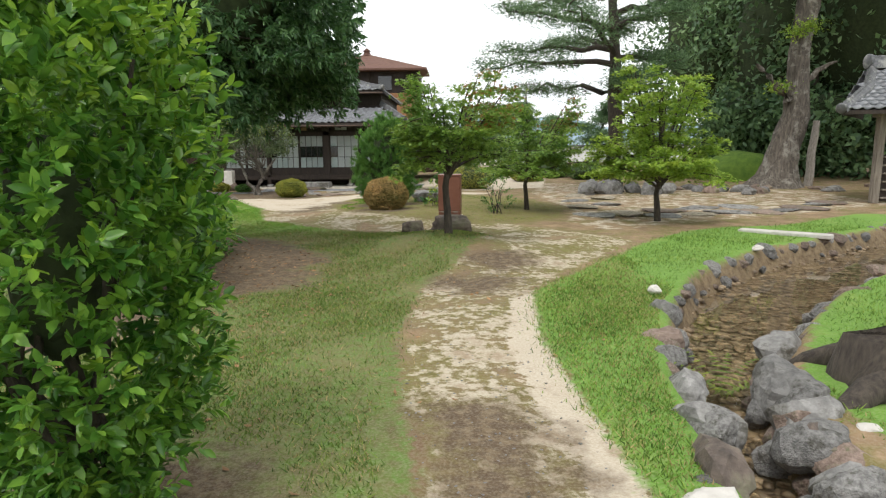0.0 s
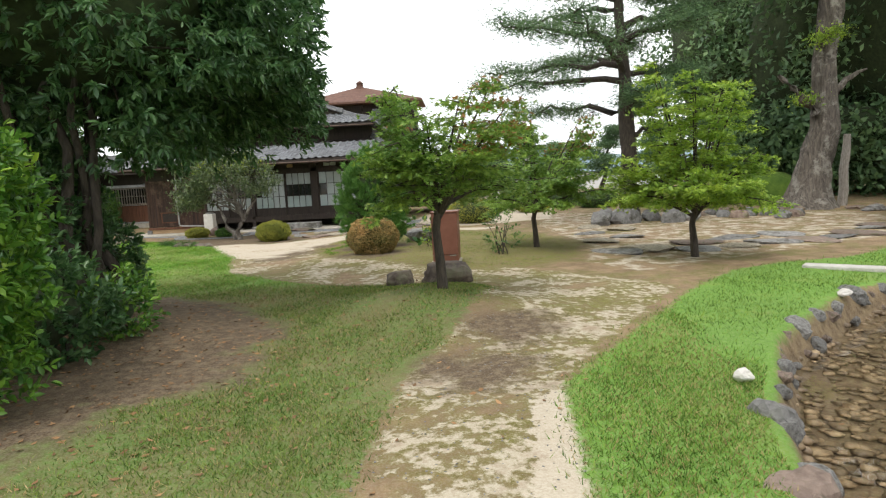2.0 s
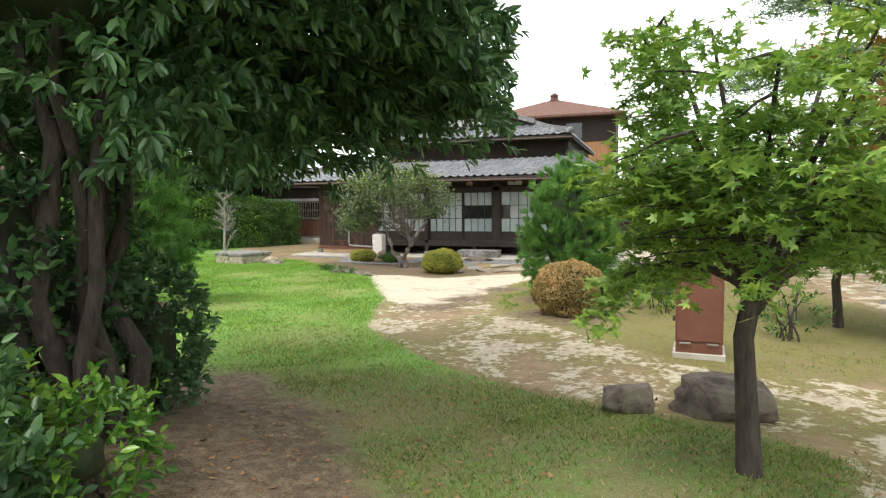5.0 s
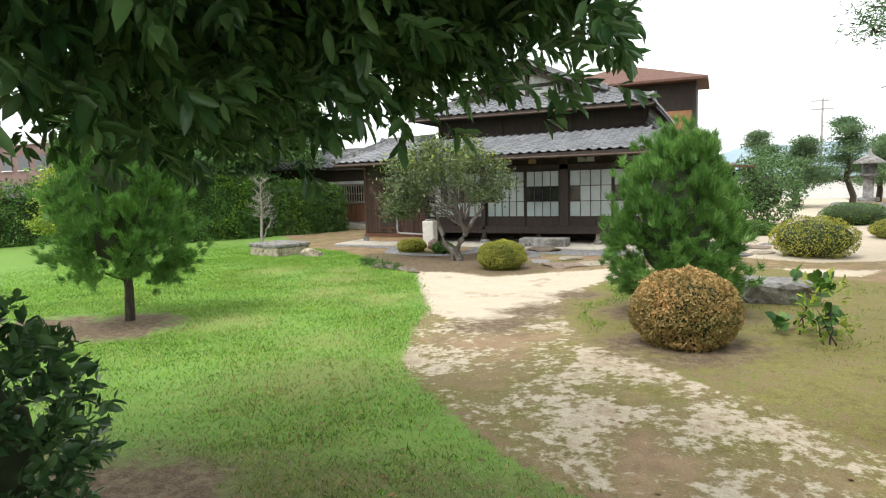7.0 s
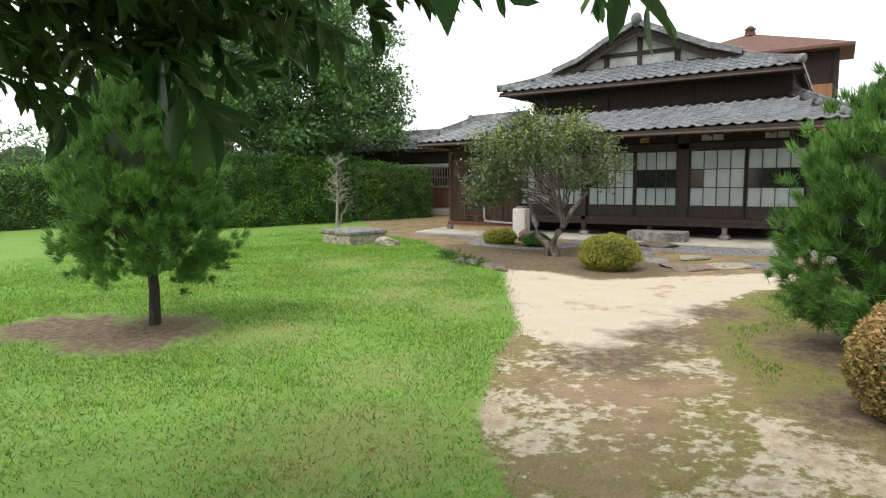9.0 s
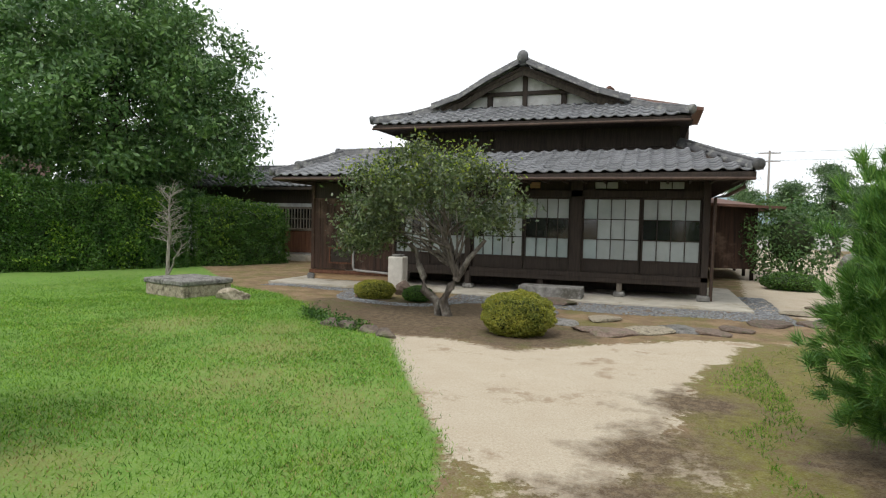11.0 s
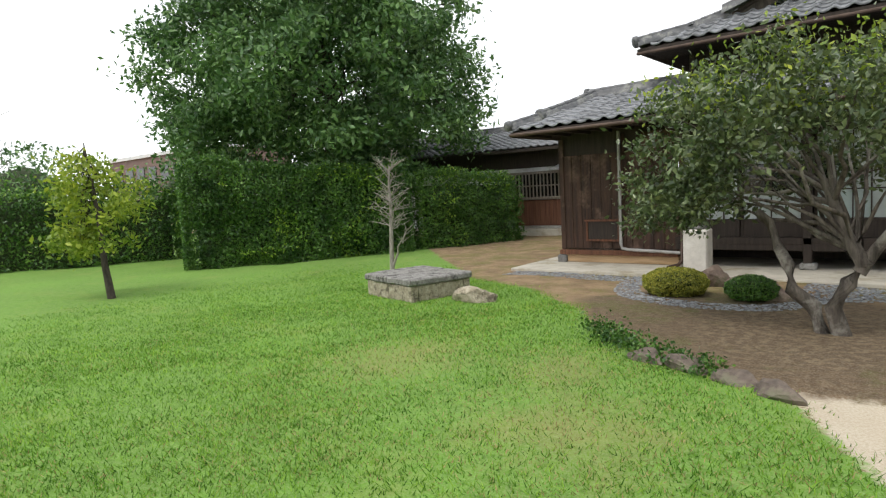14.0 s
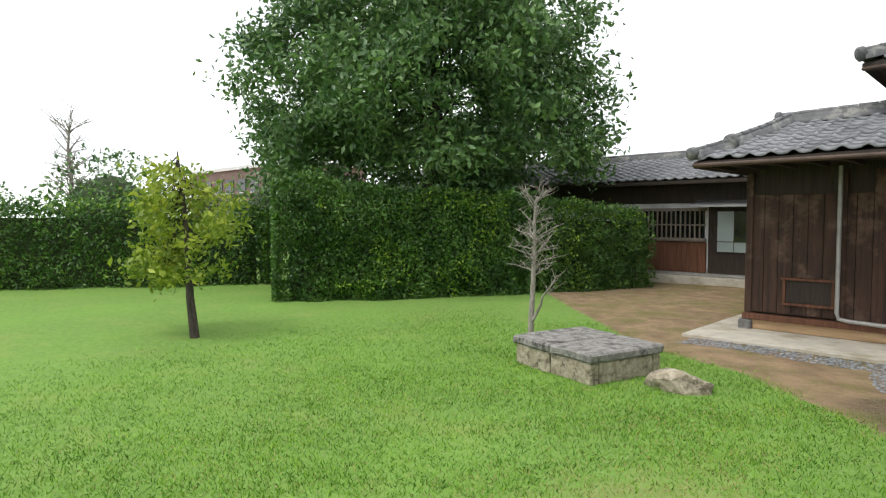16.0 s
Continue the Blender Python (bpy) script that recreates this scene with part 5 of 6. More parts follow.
def pine(name, label, base, h0, height, radius, tufts, mat=M_PINE, group="", trunk_r=0.07, needle=0.125):
    o = thing(name, label, "pine tree", base, group)
    x, y, z = base
    tubes("trunk", [(bend((x, y, z - 0.05), (x + 0.05, y, z + height * 0.95), 0.03, 7, int(x * 7)), list(np.linspace(trunk_r, 0.015, 7)))], M_BARK, o, "", 10, 0.3)
    lumps, T = [], []
    for i in range(64):
        f = (i + 0.5) / 64
        w = radius * max(0.02, 1 - (abs(f - 0.22) / 0.80) ** 2) ** 0.62
        t = i * 2.4 + rng.normal() * 0.2
        r = w * rng.uniform(0.62, 0.98)
        lumps.append((x + r * math.cos(t), y + r * math.sin(t), z + h0 + (height - h0 - 0.12) * f + 0.05 * rng.normal()))
    for i in range(tufts):
        c = lumps[int(rng.integers(0, 64))]
        s = 0.14 * radius
        T.append((c[0] + rng.normal() * s, c[1] + rng.normal() * s, c[2] + rng.normal() * s * 0.75))
    T = np.array(T)
    runs = [(bend((x, y, max(z + h0 * 0.9, p[2] - 0.35)), p, 0.06, 4, i), [0.022, 0.016, 0.011, 0.006]) for i, p in enumerate(T[:70])]
    for run in runs[:24]:
        tubes("limb", [run], M_BARK, o, "", 5)
    k = 60
    out = T - np.array((x, y, z + h0 + 0.25 * (height - h0)))
    out /= np.linalg.norm(out, axis=1)[:, None] + 1e-9
    D = np.repeat(out * 0.6 + np.array((0, 0, 0.6)) + rng.normal(size=T.shape) * 0.25, k, axis=0) + rng.normal(size=(len(T) * k, 3)) * 0.40
    D /= np.linalg.norm(D, axis=1)[:, None]
    B = np.repeat(T, k, axis=0) + rng.normal(size=(len(T) * k, 3)) * 0.016
    S = np.cross(D, rng.normal(size=D.shape))
    S /= np.linalg.norm(S, axis=1)[:, None] + 1e-9
    L = (needle * rng.uniform(0.6, 1.15, len(D)))[:, None]
    wd = 0.0046
    V = np.stack([B - S * wd, B + S * wd, B + D * L], axis=1).reshape(-1, 3)
    me = np_mesh("needle_crown", V, np.arange(len(V)).reshape(-1, 3), mat)
    attach("needle_crown", me, o)
    blob("inner_mass", (x, y, z + h0 + (height - h0) * 0.42), (radius * 0.52, radius * 0.52, (height - h0) * 0.38), M_CORE, o, 0.2)
    return o


pine("pine_tree", "young pine with a soft round crown on the lawn", (-8.05, 12.62, 0), 0.66, 3.15, 0.88, 2000)
pine("pine_tree", "young pine with dense bright needles on the mound", (-0.86, 15.1, ground_z(-0.86, 15.1)), 0.26, 2.4, 0.84, 1700)

# gnarled camellia before the house
cl_cam = clumps((-6.45, 20.5, 2.0), (1.75, 1.2, 0.95), 120, 0.35, -0.7)
cl_cam = np.concatenate([cl_cam, clumps((-7.7, 20.4, 1.35), (0.8, 0.6, 0.4), 26, 0.3, -0.8)])
cam_tree = tree("camellia_tree", "gnarled old camellia with small grey-green leaves", (-6.15, 20.3, 0), [(-6.12, 20.3, -0.05), (-6.2, 20.28, 0.25), (-6.08, 20.3, 0.5), (-5.95, 20.3, 0.68), (-6.1, 20.35, 0.95), (-6.3, 20.4, 1.5)], [0.10, 0.085, 0.075, 0.07, 0.06, 0.04],
                cl_cam, 16500, 0.078, M_CAMELLIA, (0.13, 0.13, 0.095), M_OLDBARK, limbs=28, twig=0.013, long=1.0, wide=0.5)
top_cam = cl_cam[cl_cam[:, 2] > 2.15]
crown("new_growth", crown_centres(top_cam, 1700, (0.14, 0.14, 0.12)) + np.array((0, 0, 0.10)), 0.07, M_SAPLING, cam_tree, "yellow-green new shoots", wide=0.45)
tubes("second_trunk", [(bend((-6.3, 20.3, -0.05), (-6.9, 20.4, 1.2), 0.1, 7, 4), list(np.linspace(0.085, 0.04, 7))), (bend((-6.0, 20.3, 0.6), (-5.5, 20.35, 1.3), 0.1, 5, 8), list(np.linspace(0.06, 0.03, 5)))], M_OLDBARK, cam_tree, "", 10, 0.3)

shrub("clipped_azalea", "round clipped azalea with brownish leaves", (-0.66, 13.3, ground_z(-0.66, 13.3) - 0.03), (0.52, 0.50, 0.80), 20000, 0.036, M_AZALEA, core=0.82, category="bush", group="clipped bushes")
shrub("clipped_box", "round yellow-green clipped bush beside the path", (-4.66, 19.15, -0.02), (0.52, 0.48, 0.62), 19000, 0.034, M_YELLOWBUSH, core=0.82, category="bush", group="clipped bushes")
shrub("clipped_box", "small yellow-green clipped bush in gravel", (-8.2, 21.75, 0), (0.42, 0.36, 0.36), 10000, 0.032, M_YELLOWBUSH, core=0.82, category="bush", group="clipped bushes")
shrub("clipped_box", "small dark green clipped bush in gravel", (-7.25, 21.75, 0), (0.30, 0.28, 0.30), 6000, 0.032, M_HEDGE, core=0.82, category="bush", group="clipped bushes")

# sapling and bare tree on the lawn
tree("sapling", "slender sapling with yellow-green leaves on the lawn", (-16.9, 18.0, 0), [(-16.9, 18, -0.05), (-17.05, 18, 0.6), (-17.1, 18.0, 1.3), (-17.2, 18, 2.0), (-17.4, 18, 2.8)], [0.070, 0.055, 0.040, 0.026, 0.010],
     np.concatenate([clumps((-17.2, 18, 1.7), (0.85, 0.8, 1.0), 40, 0.35), clumps((-17.75, 17.8, 1.0), (0.5, 0.4, 0.3), 14, 0.3)]), 3600, 0.11, M_SAPLING, (0.13, 0.13, 0.10), M_BARK, limbs=30, twig=0.012, long=1.0, wide=0.5, droop=0.4)
bare = thing("bare_tree", "small leafless tree with pale grey twigs", "tree", (-13.4, 21.6, 0))
tubes("trunk", [(bend((-13.4, 21.6, -0.05), (-13.3, 21.6, 2.1), 0.02, 7, 2), list(np.linspace(0.05, 0.015, 7))), (bend((-13.35, 21.6, 0.25), (-12.9, 21.55, 0.95), 0.08, 5, 3), list(np.linspace(0.025, 0.008, 5)))], M_PALEBARK, bare, "", 8)
tw = []
for i in range(46):
    z = rng.uniform(0.9, 2.1)
    t = rng.uniform(0, 2 * math.pi)
    r = rng.uniform(0.25, 0.6) * (1.25 - 0.35 * z)
    a, b = Vector((-13.33, 21.6, z)), Vector((-13.33 + r * math.cos(t), 21.6 + r * math.sin(t), z + rng.uniform(0.05, 0.35)))
    tw.append((bend(a, b, 0.08, 4, i), [0.010, 0.008, 0.006, 0.003]))
    for j in range(3):
        c = a.lerp(b, 0.4 + 0.2 * j)
        tw.append(([c, c + Vector((rng.normal() * 0.12, rng.normal() * 0.12, rng.uniform(0.05, 0.16)))], [0.005, 0.002]))
for i in range(10):
    a = Vector((-13.1, 21.58, 0.6)).lerp(Vector((-12.9, 21.55, 0.95)), rng.random())
    tw.append(([a, a + Vector((rng.normal() * 0.12, rng.normal() * 0.12, rng.uniform(0.1, 0.25)))], [0.006, 0.002]))
tagged(tubes("twig_spray", tw, M_PALEBARK, bare, "", 5), kind="stuff")


# ---- hedges ----
def hedge(name, label, a, b, thick, h0, h1, n, size, mat, jitter=0.07):
    """A clipped hedge from a to b, its face along that line and its body behind it."""
    o = thing(name, label, "hedge", (*a, 0))
    A, B = np.array(a), np.array(b)
    d = B - A
    L = np.linalg.norm(d)
    u = d / L
    nb = np.array((-u[1], u[0]))
    P = []
    for m, (fa) in ((int(n * 0.62), "front"), (int(n * 0.2), "top"), (int(n * 0.09), "left"), (int(n * 0.09), "right")):
        s, w, q = rng.random(m) * L, rng.random(m) * thick, rng.random(m)
        H = h0 + (h1 - h0) * s / L
        if fa == "front":
            w = np.abs(rng.normal(size=m)) * jitter + np.clip(q - 0.80, 0, 1) ** 2 * 9.0
        elif fa == "top":
            q = 1 + rng.normal(size=m) * jitter * 0.5
        elif fa == "left":
            s = np.abs(rng.normal(size=m)) * jitter
        else:
            s = L - np.abs(rng.normal(size=m)) * jitter
        bulge = np.array([0.20 * noise.noise((x * 0.9, y * 1.3, a[0])) + 0.12 * noise.noise((x * 2.6, y * 3.2, a[0])) for x, y in zip(s, q * H)])
        near_end = np.clip(1 - np.minimum(s, L - s) / 0.6, 0, 1) ** 2
        if fa in ("front", "top"):
            w = w + near_end * 0.35
        H = H + np.array([0.16 * noise.noise((x * 0.7, 3.0, a[1])) + 0.07 * noise.noise((x * 2.5, 7.0, a[1])) for x in s]) - 0.25 * near_end
        X = A[None, :] + u[None, :] * s[:, None] + nb[None, :] * (w - bulge)[:, None]
        P.append(np.column_stack([X, q * H + bulge * (fa == "top")]))
    P = np.concatenate(P)
    crown("foliage", P, size, mat, o, long=1.0, wide=0.5)
    lush = np.array([noise.noise((p[0] * 0.8, p[1] * 0.8, p[2] * 1.1)) for p in P[::7]]) + 0.35 * (P[::7, 2] > h1 - 0.25)
    tip = P[::7][lush > 0.28] - np.array((*nb, 0)) * 0.06
    shoot_ob = crown("new_growth", tip, size * 1.05, M_SHOOT, o, "lighter green new shoots", long=1.0, wide=0.5)
    tagged(shoot_ob, "lighter green new shoots", kind="stuff")
    # dark box behind the leaves: the hedge's inner shade as a solid colour
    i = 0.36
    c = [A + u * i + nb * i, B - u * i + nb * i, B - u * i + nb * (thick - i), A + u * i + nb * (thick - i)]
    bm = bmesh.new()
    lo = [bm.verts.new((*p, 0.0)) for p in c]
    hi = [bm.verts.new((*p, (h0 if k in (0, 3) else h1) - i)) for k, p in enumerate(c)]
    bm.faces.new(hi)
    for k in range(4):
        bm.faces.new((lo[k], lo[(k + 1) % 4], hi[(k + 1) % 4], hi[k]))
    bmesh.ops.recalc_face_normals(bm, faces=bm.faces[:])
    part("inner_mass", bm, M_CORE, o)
    return o


hedge("hedge", "tall clipped dark green hedge of small glossy leaves", (-19.4, 20.7), (-16.35, 25.6), 1.6, 2.75, 2.25, 36000, 0.085, M_HEDGE)
hedge("hedge", "clipped bright-topped green hedge beside the rear wing", (-16.3, 25.9), (-14.8, 28.8), 1.2, 2.10, 2.02, 17000, 0.075, M_HEDGE)
hedge("hedge", "loose green boundary hedge at the lawn's far edge", (-31.0, 10.0), (-22.6, 22.4), 1.2, 2.15, 2.15, 26000, 0.11, M_HEDGE, 0.14)
hedge("hedge", "loose green boundary hedge closing the lawn", (-45.0, -14.0), (-31.2, 9.6), 1.2, 2.2, 2.2, 9000, 0.16, M_HEDGE, 0.14)

# ---- large trees ----
tree("broad_tree", "large spreading evergreen behind the hedge", (-20.9, 27.0, 0), [(-20.9, 27, -0.1), (-20.9, 27, 1.5), (-20.8, 26.9, 3.2), (-20.9, 27, 5.5), (-21, 27, 8.5)], [0.42, 0.36, 0.3, 0.2, 0.06],
     clumps((-20.9, 26.6, 5.2), (5.3, 5.3, 4.1), 290, 0.40, -0.85), 90000, 0.19, M_BIGLEAF, (0.36, 0.36, 0.23), M_BARK, limbs=60, twig=0.04, long=1.0, wide=0.45)

conifer = thing("conifer", "old spreading conifer with bare layered limbs", "tree", (6.6, 20.0, 0))
tp = bend((6.6, 20.0, -0.1), (6.3, 20.0, 9.5), 0.02, 10, 6)
tubes("trunk", [(tp, [0.34, 0.26, 0.24, 0.22, 0.2, 0.18, 0.15, 0.12, 0.08, 0.04])], M_BARK, conifer, "", 12, 0.35)
cr, lim = [], []
for i in range(26):
    z = 3.0 + 6.2 * (i / 26) + rng.normal() * 0.25
    t = i * 2.4
    L = (3.9 if z > 4 else 2.8) * rng.uniform(0.7, 1.1) * (1 - max(0, z - 7) / 5) * (1.3 if math.cos(t) < 0 else 0.75)
    a, e = Vector((6.45, 20, z)), Vector((6.45 + L * math.cos(t), 20 + L * math.sin(t), z + 0.3 * rng.normal() + 0.35))
    run = bend(a, e, 0.07, 8, i)
    lim.append((run, list(np.linspace(0.11, 0.012, 8))))
    for q in range(16):
        f = 0.28 + 0.72 * q / 15
        p = a.lerp(e, f)
        w = t + (1.0 if q % 2 else -1.0) * rng.uniform(0.5, 1.1)
        g = rng.uniform(0.4, 1.0) * (1.15 - 0.5 * f)
        tip = p + Vector((g * math.cos(w), g * math.sin(w), rng.uniform(-0.05, 0.22)))
        if q % 3 == 0:
            lim.append((bend(p, tip, 0.06, 4, q + i), [0.03, 0.022, 0.015, 0.006]))
        cr += [tuple(p.lerp(tip, m / 3) + Vector((0, 0, 0.06))) for m in range(1, 4)]
for run in lim:
    tubes("limb", [run], M_BARK, conifer, "", 6)
cr = np.array(cr)
needle_at = crown_centres(cr, 60000, (0.22, 0.22, 0.13))
crown("crown", needle_at, 0.15, M_WOODS, conifer, long=1.0, wide=0.16, flat=0.35)

old = thing("old_tree", "huge old tree with gnarled pale trunk and broken limbs", "tree", (13.3, 22.0, 0))
tubes("trunk", [([(13.2, 22, -0.2), (13.25, 22, 0.4), (13.35, 22, 1.2), (13.5, 22, 2.0), (13.75, 22, 2.7), (13.75, 22, 3.6), (13.7, 22, 5.0), (13.9, 22, 6.5), (14.0, 22, 9.0), (14.1, 22, 11.5)], [1.25, 0.72, 0.50, 0.44, 0.44, 0.37, 0.34, 0.34, 0.30, 0.2])], M_OLDBARK, old, "", 22, 0.6)
tubes("broken_limb", [(bend((13.4, 21.9, 3.2), (12.0, 21.6, 4.5), 0.1, 6, 3), [0.22, 0.2, 0.15, 0.12, 0.1, 0.05])], M_OLDBARK, old, "", 10, 0.3)
tubes("broken_limb", [(bend((13.9, 21.9, 3.9), (15.0, 21.8, 4.6), 0.12, 6, 5), [0.14, 0.12, 0.1, 0.08, 0.06, 0.03])], M_OLDBARK, old, "", 10, 0.3)
crown("moss", crown_centres(np.array([(13.7, 21.5, 5.8), (12.9, 21.7, 3.7), (13.4, 21.6, 5.6)]), 900, (0.25, 0.2, 0.12)), 0.10, M_MAPLEBRIGHT, old, wide=0.6)
cl_old = clumps((14.5, 22.5, 11.0), (6.0, 5.0, 3.6), 120, 0.3)
for i in range(26):
    tubes("limb", [(bend((14.0, 22, 8 + 0.05 * i), cl_old[i], 0.08, 6, i), list(np.linspace(0.16, 0.03, 6)))], M_OLDBARK, old, "", 7)
crown("crown", crown_centres(cl_old, 26000, (0.6, 0.6, 0.4)), 0.26, M_WOODS, old, wide=0.45)
tubes("dead_trunk", [(bend((14.75, 22.6, -0.1), (14.9, 22.6, 2.5), 0.02, 5, 1), [0.17, 0.16, 0.15, 0.14, 0.11])], M_PALEBARK, tagged(thing("dead_trunk_post", "pale standing dead trunk behind the old tree", "tree trunk", (14.75, 22.6, 0))), "", 10, 0.15)

woods = thing("woods", "dense dark evergreen woods behind the garden", "woods", (20, 32, 0), kind="stuff")
W = []
for cx, cy, cz, r, h in ((18.2, 31, 7, 4.0, 7), (21, 29, 7, 5, 7), (15.5, 30, 2.2, 2, 2.2), (18.5, 28, 2.0, 2.6, 2.4), (22.5, 26.5, 2.0, 2.6, 2.4), (26.5, 24.5, 2.0, 2.6, 2.4), (30, 21, 2.0, 2.8, 2.6), (25, 27, 6.5, 5, 7), (31, 24, 6, 6, 6), (36, 16, 6, 6, 7), (17, 36, 8, 5, 8), (24, 35, 8, 6, 8)):
    W.append(clumps((cx, cy, cz), (r, r, h * 0.85), 90, 0.45, -0.9))
W = np.concatenate(W)
crown("foliage", crown_centres(W, 78000, (0.75, 0.75, 0.6)), 0.34, M_WOODS, woods, wide=0.5)
# dark lumps filling the woods in place of the shade between trees
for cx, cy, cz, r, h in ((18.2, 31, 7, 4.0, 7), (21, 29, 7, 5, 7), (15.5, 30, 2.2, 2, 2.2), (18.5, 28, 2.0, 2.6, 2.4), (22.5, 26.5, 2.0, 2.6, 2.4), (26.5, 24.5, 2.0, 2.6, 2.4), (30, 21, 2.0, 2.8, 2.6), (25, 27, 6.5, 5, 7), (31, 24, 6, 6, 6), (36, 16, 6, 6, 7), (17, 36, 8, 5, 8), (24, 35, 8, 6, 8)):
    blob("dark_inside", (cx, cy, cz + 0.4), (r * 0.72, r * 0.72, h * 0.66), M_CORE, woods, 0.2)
tubes("trunks", [(bend((x, y, -0.1), (x + rng.normal() * 0.3, y, 5), 0.04, 5, i), [0.28, 0.24, 0.2, 0.17, 0.14]) for i, (x, y) in enumerate(((16.5, 29.5), (18.0, 28.5), (19.5, 28), (21, 27.5), (23.5, 27), (26, 26), (28, 24)))], M_BARK, woods, "", 8, 0.2)

# root of the tree beside the stream
rt = thing("stream_tree", "thick dark tree foot with spreading roots", "tree", (4.3, 2.3, 0))
tubes("trunk", [([(4.25, 2.25, -0.2), (4.3, 2.27, 0.15), (4.5, 2.3, 0.5), (4.9, 2.35, 1.0), (5.6, 2.4, 2.0), (6.6, 2.5, 3.6), (7.6, 2.6, 5.5)], [0.62, 0.48, 0.38, 0.33, 0.28, 0.22, 0.1])], M_BARK, rt, "", 16, 0.45)
tubes("root", [(bend((4.2, 2.2, 0.15), (3.42, 1.75, -0.08), 0.1, 6, 2), [0.2, 0.16, 0.12, 0.1, 0.07, 0.04]), (bend((4.2, 2.4, 0.15), (3.65, 2.75, -0.06), 0.1, 6, 5), [0.17, 0.14, 0.11, 0.09, 0.06, 0.03]), (bend((4.3, 2.0, 0.1), (4.0, 1.2, -0.08), 0.1, 6, 7), [0.18, 0.14, 0.11, 0.09, 0.06, 0.03])], M_BARK, rt, "", 10, 0.4)
crown("crown", crown_centres(clumps((8.2, 3.0, 6.5), (2.2, 2.2, 1.6), 50, 0.3), 7000, (0.35, 0.35, 0.25)), 0.13, M_DARKLEAF, rt)

leafy_shrub("evergreen_shrub", "low leafy undergrowth with some yellowed leaves", (-2.78, 5.95, 0.0), (0.55, 0.72, 0.5), 460, 8, 0.085, M_DARKLEAF, 0.06)
leafy_shrub("evergreen_shrub", "low green undergrowth at the bare soil's edge", (-2.45, 6.7, 0.08), (0.30, 0.34, 0.3), 150, 7, 0.08, M_BRIGHTLEAF, 0.1, 0.4, 4)
far_bare = copy_thing(bare, pose(-32.0, 20.2, 0) @ Matrix.Diagonal((2.2, 2.2, 2.35, 1)))
EDGE = np.array([(-8.25, 19.45), (-8.0, 19.1), (-7.75, 18.95), (-7.5, 18.75), (-7.2, 18.6), (-6.9, 18.45)])
C = np.column_stack([EDGE[rng.integers(0, 6, 1500)] + rng.normal(size=(1500, 2)) * 0.10, np.abs(rng.normal(size=1500)) * 0.06 + 0.01])
V, F = leaf_data(C, 0.045, 1.0, 0.6)
tagged(new("edge_weeds", np_mesh("edge_weeds", V, F, M_HEDGE)), "low dark green weeds along the lawn's edge", "weeds", kind="stuff")
for i, (x, y) in enumerate(((-7.45, 18.62), (-7.05, 18.5), (-6.65, 18.35), (-6.3, 18.15))):
    rock("edging_stone", (x, y, 0.0), (0.24, 0.12, 0.10), 180 + i, M_DARKROCK, "dark low stone edging the lawn", "stones edging the lawn", turn=-25)

# ---- stream ----
wv, wf = [], []
for i, (x, y, w) in enumerate(STREAM):
    x2, y2, _ = STREAM[min(i + 1, len(STREAM) - 1)]
    x1, y1, _ = STREAM[max(i - 1, 0)]
    n = Vector((-(y2 - y1), x2 - x1, 0)).normalized() * (w + 0.22)
    wv += [(x + n.x, y + n.y, -0.335), (x - n.x, y - n.y, -0.335)]
    if i:
        wf.append((2 * i - 2, 2 * i - 1, 2 * i + 1, 2 * i))
wob = tagged(new("stream_water", np_mesh("stream_water", wv, wf, M_WATER)), "shallow clear water over brown pebbles", "water", kind="structure")
wob.visible_shadow = False


def along(s):
    """Place, direction and half width on the stream's middle line at s metres from its near end."""
    for (x1, y1, w1), (x2, y2, w2) in zip(STREAM[:-1], STREAM[1:]):
        L = math.hypot(x2 - x1, y2 - y1)
        if s <= L:
            t = s / L
            return x1 + (x2 - x1) * t, y1 + (y2 - y1) * t, (x2 - x1) / L, (y2 - y1) / L, w1 + (w2 - w1) * t
        s -= L
    return None


PV, PF = [], []
peb = [rock_mesh("pebble", (1, 1, 0.45), i, M_PEBBLE, 0.3, 1) for i in range(5)]
peb_data = [(np.array([v.co[:] for v in m.vertices]), np.array([p.vertices[:] for p in m.polygons])) for m in peb]
off = 0
for i in range(2600):
    x, y, dx, dy, w = along(rng.uniform(4.5, 21))
    t = rng.uniform(-1.05, 1.05)
    v, f = peb_data[i % 5]
    s = rng.uniform(0.03, 0.085)
    a = rng.uniform(0, 6.28)
    R = np.array(((math.cos(a), -math.sin(a), 0), (math.sin(a), math.cos(a), 0), (0, 0, 1)))
    PV.append((v * s) @ R.T + np.array((x - dy * t * w, y + dx * t * w, -0.425 + 0.09 * max(0, abs(t) - 0.75) * 4 + rng.random() * 0.05)))
    PF.append(f + off)
    off += len(v)
tagged(new("stream_pebbles", np_mesh("stream_pebbles", np.concatenate(PV), np.concatenate(PF), M_PEBBLE)), "brown rounded pebbles on the stream bed", "pebbles", kind="stuff")
STONES = [rock_mesh("bank_stone", (1, 0.8, 0.75), 20 + i, (M_STONE, M_BROWNSTONE, M_BROWNSTONE, M_STONE)[i % 4], 0.30, 3) for i in range(8)]
s = 6.4
k = 0
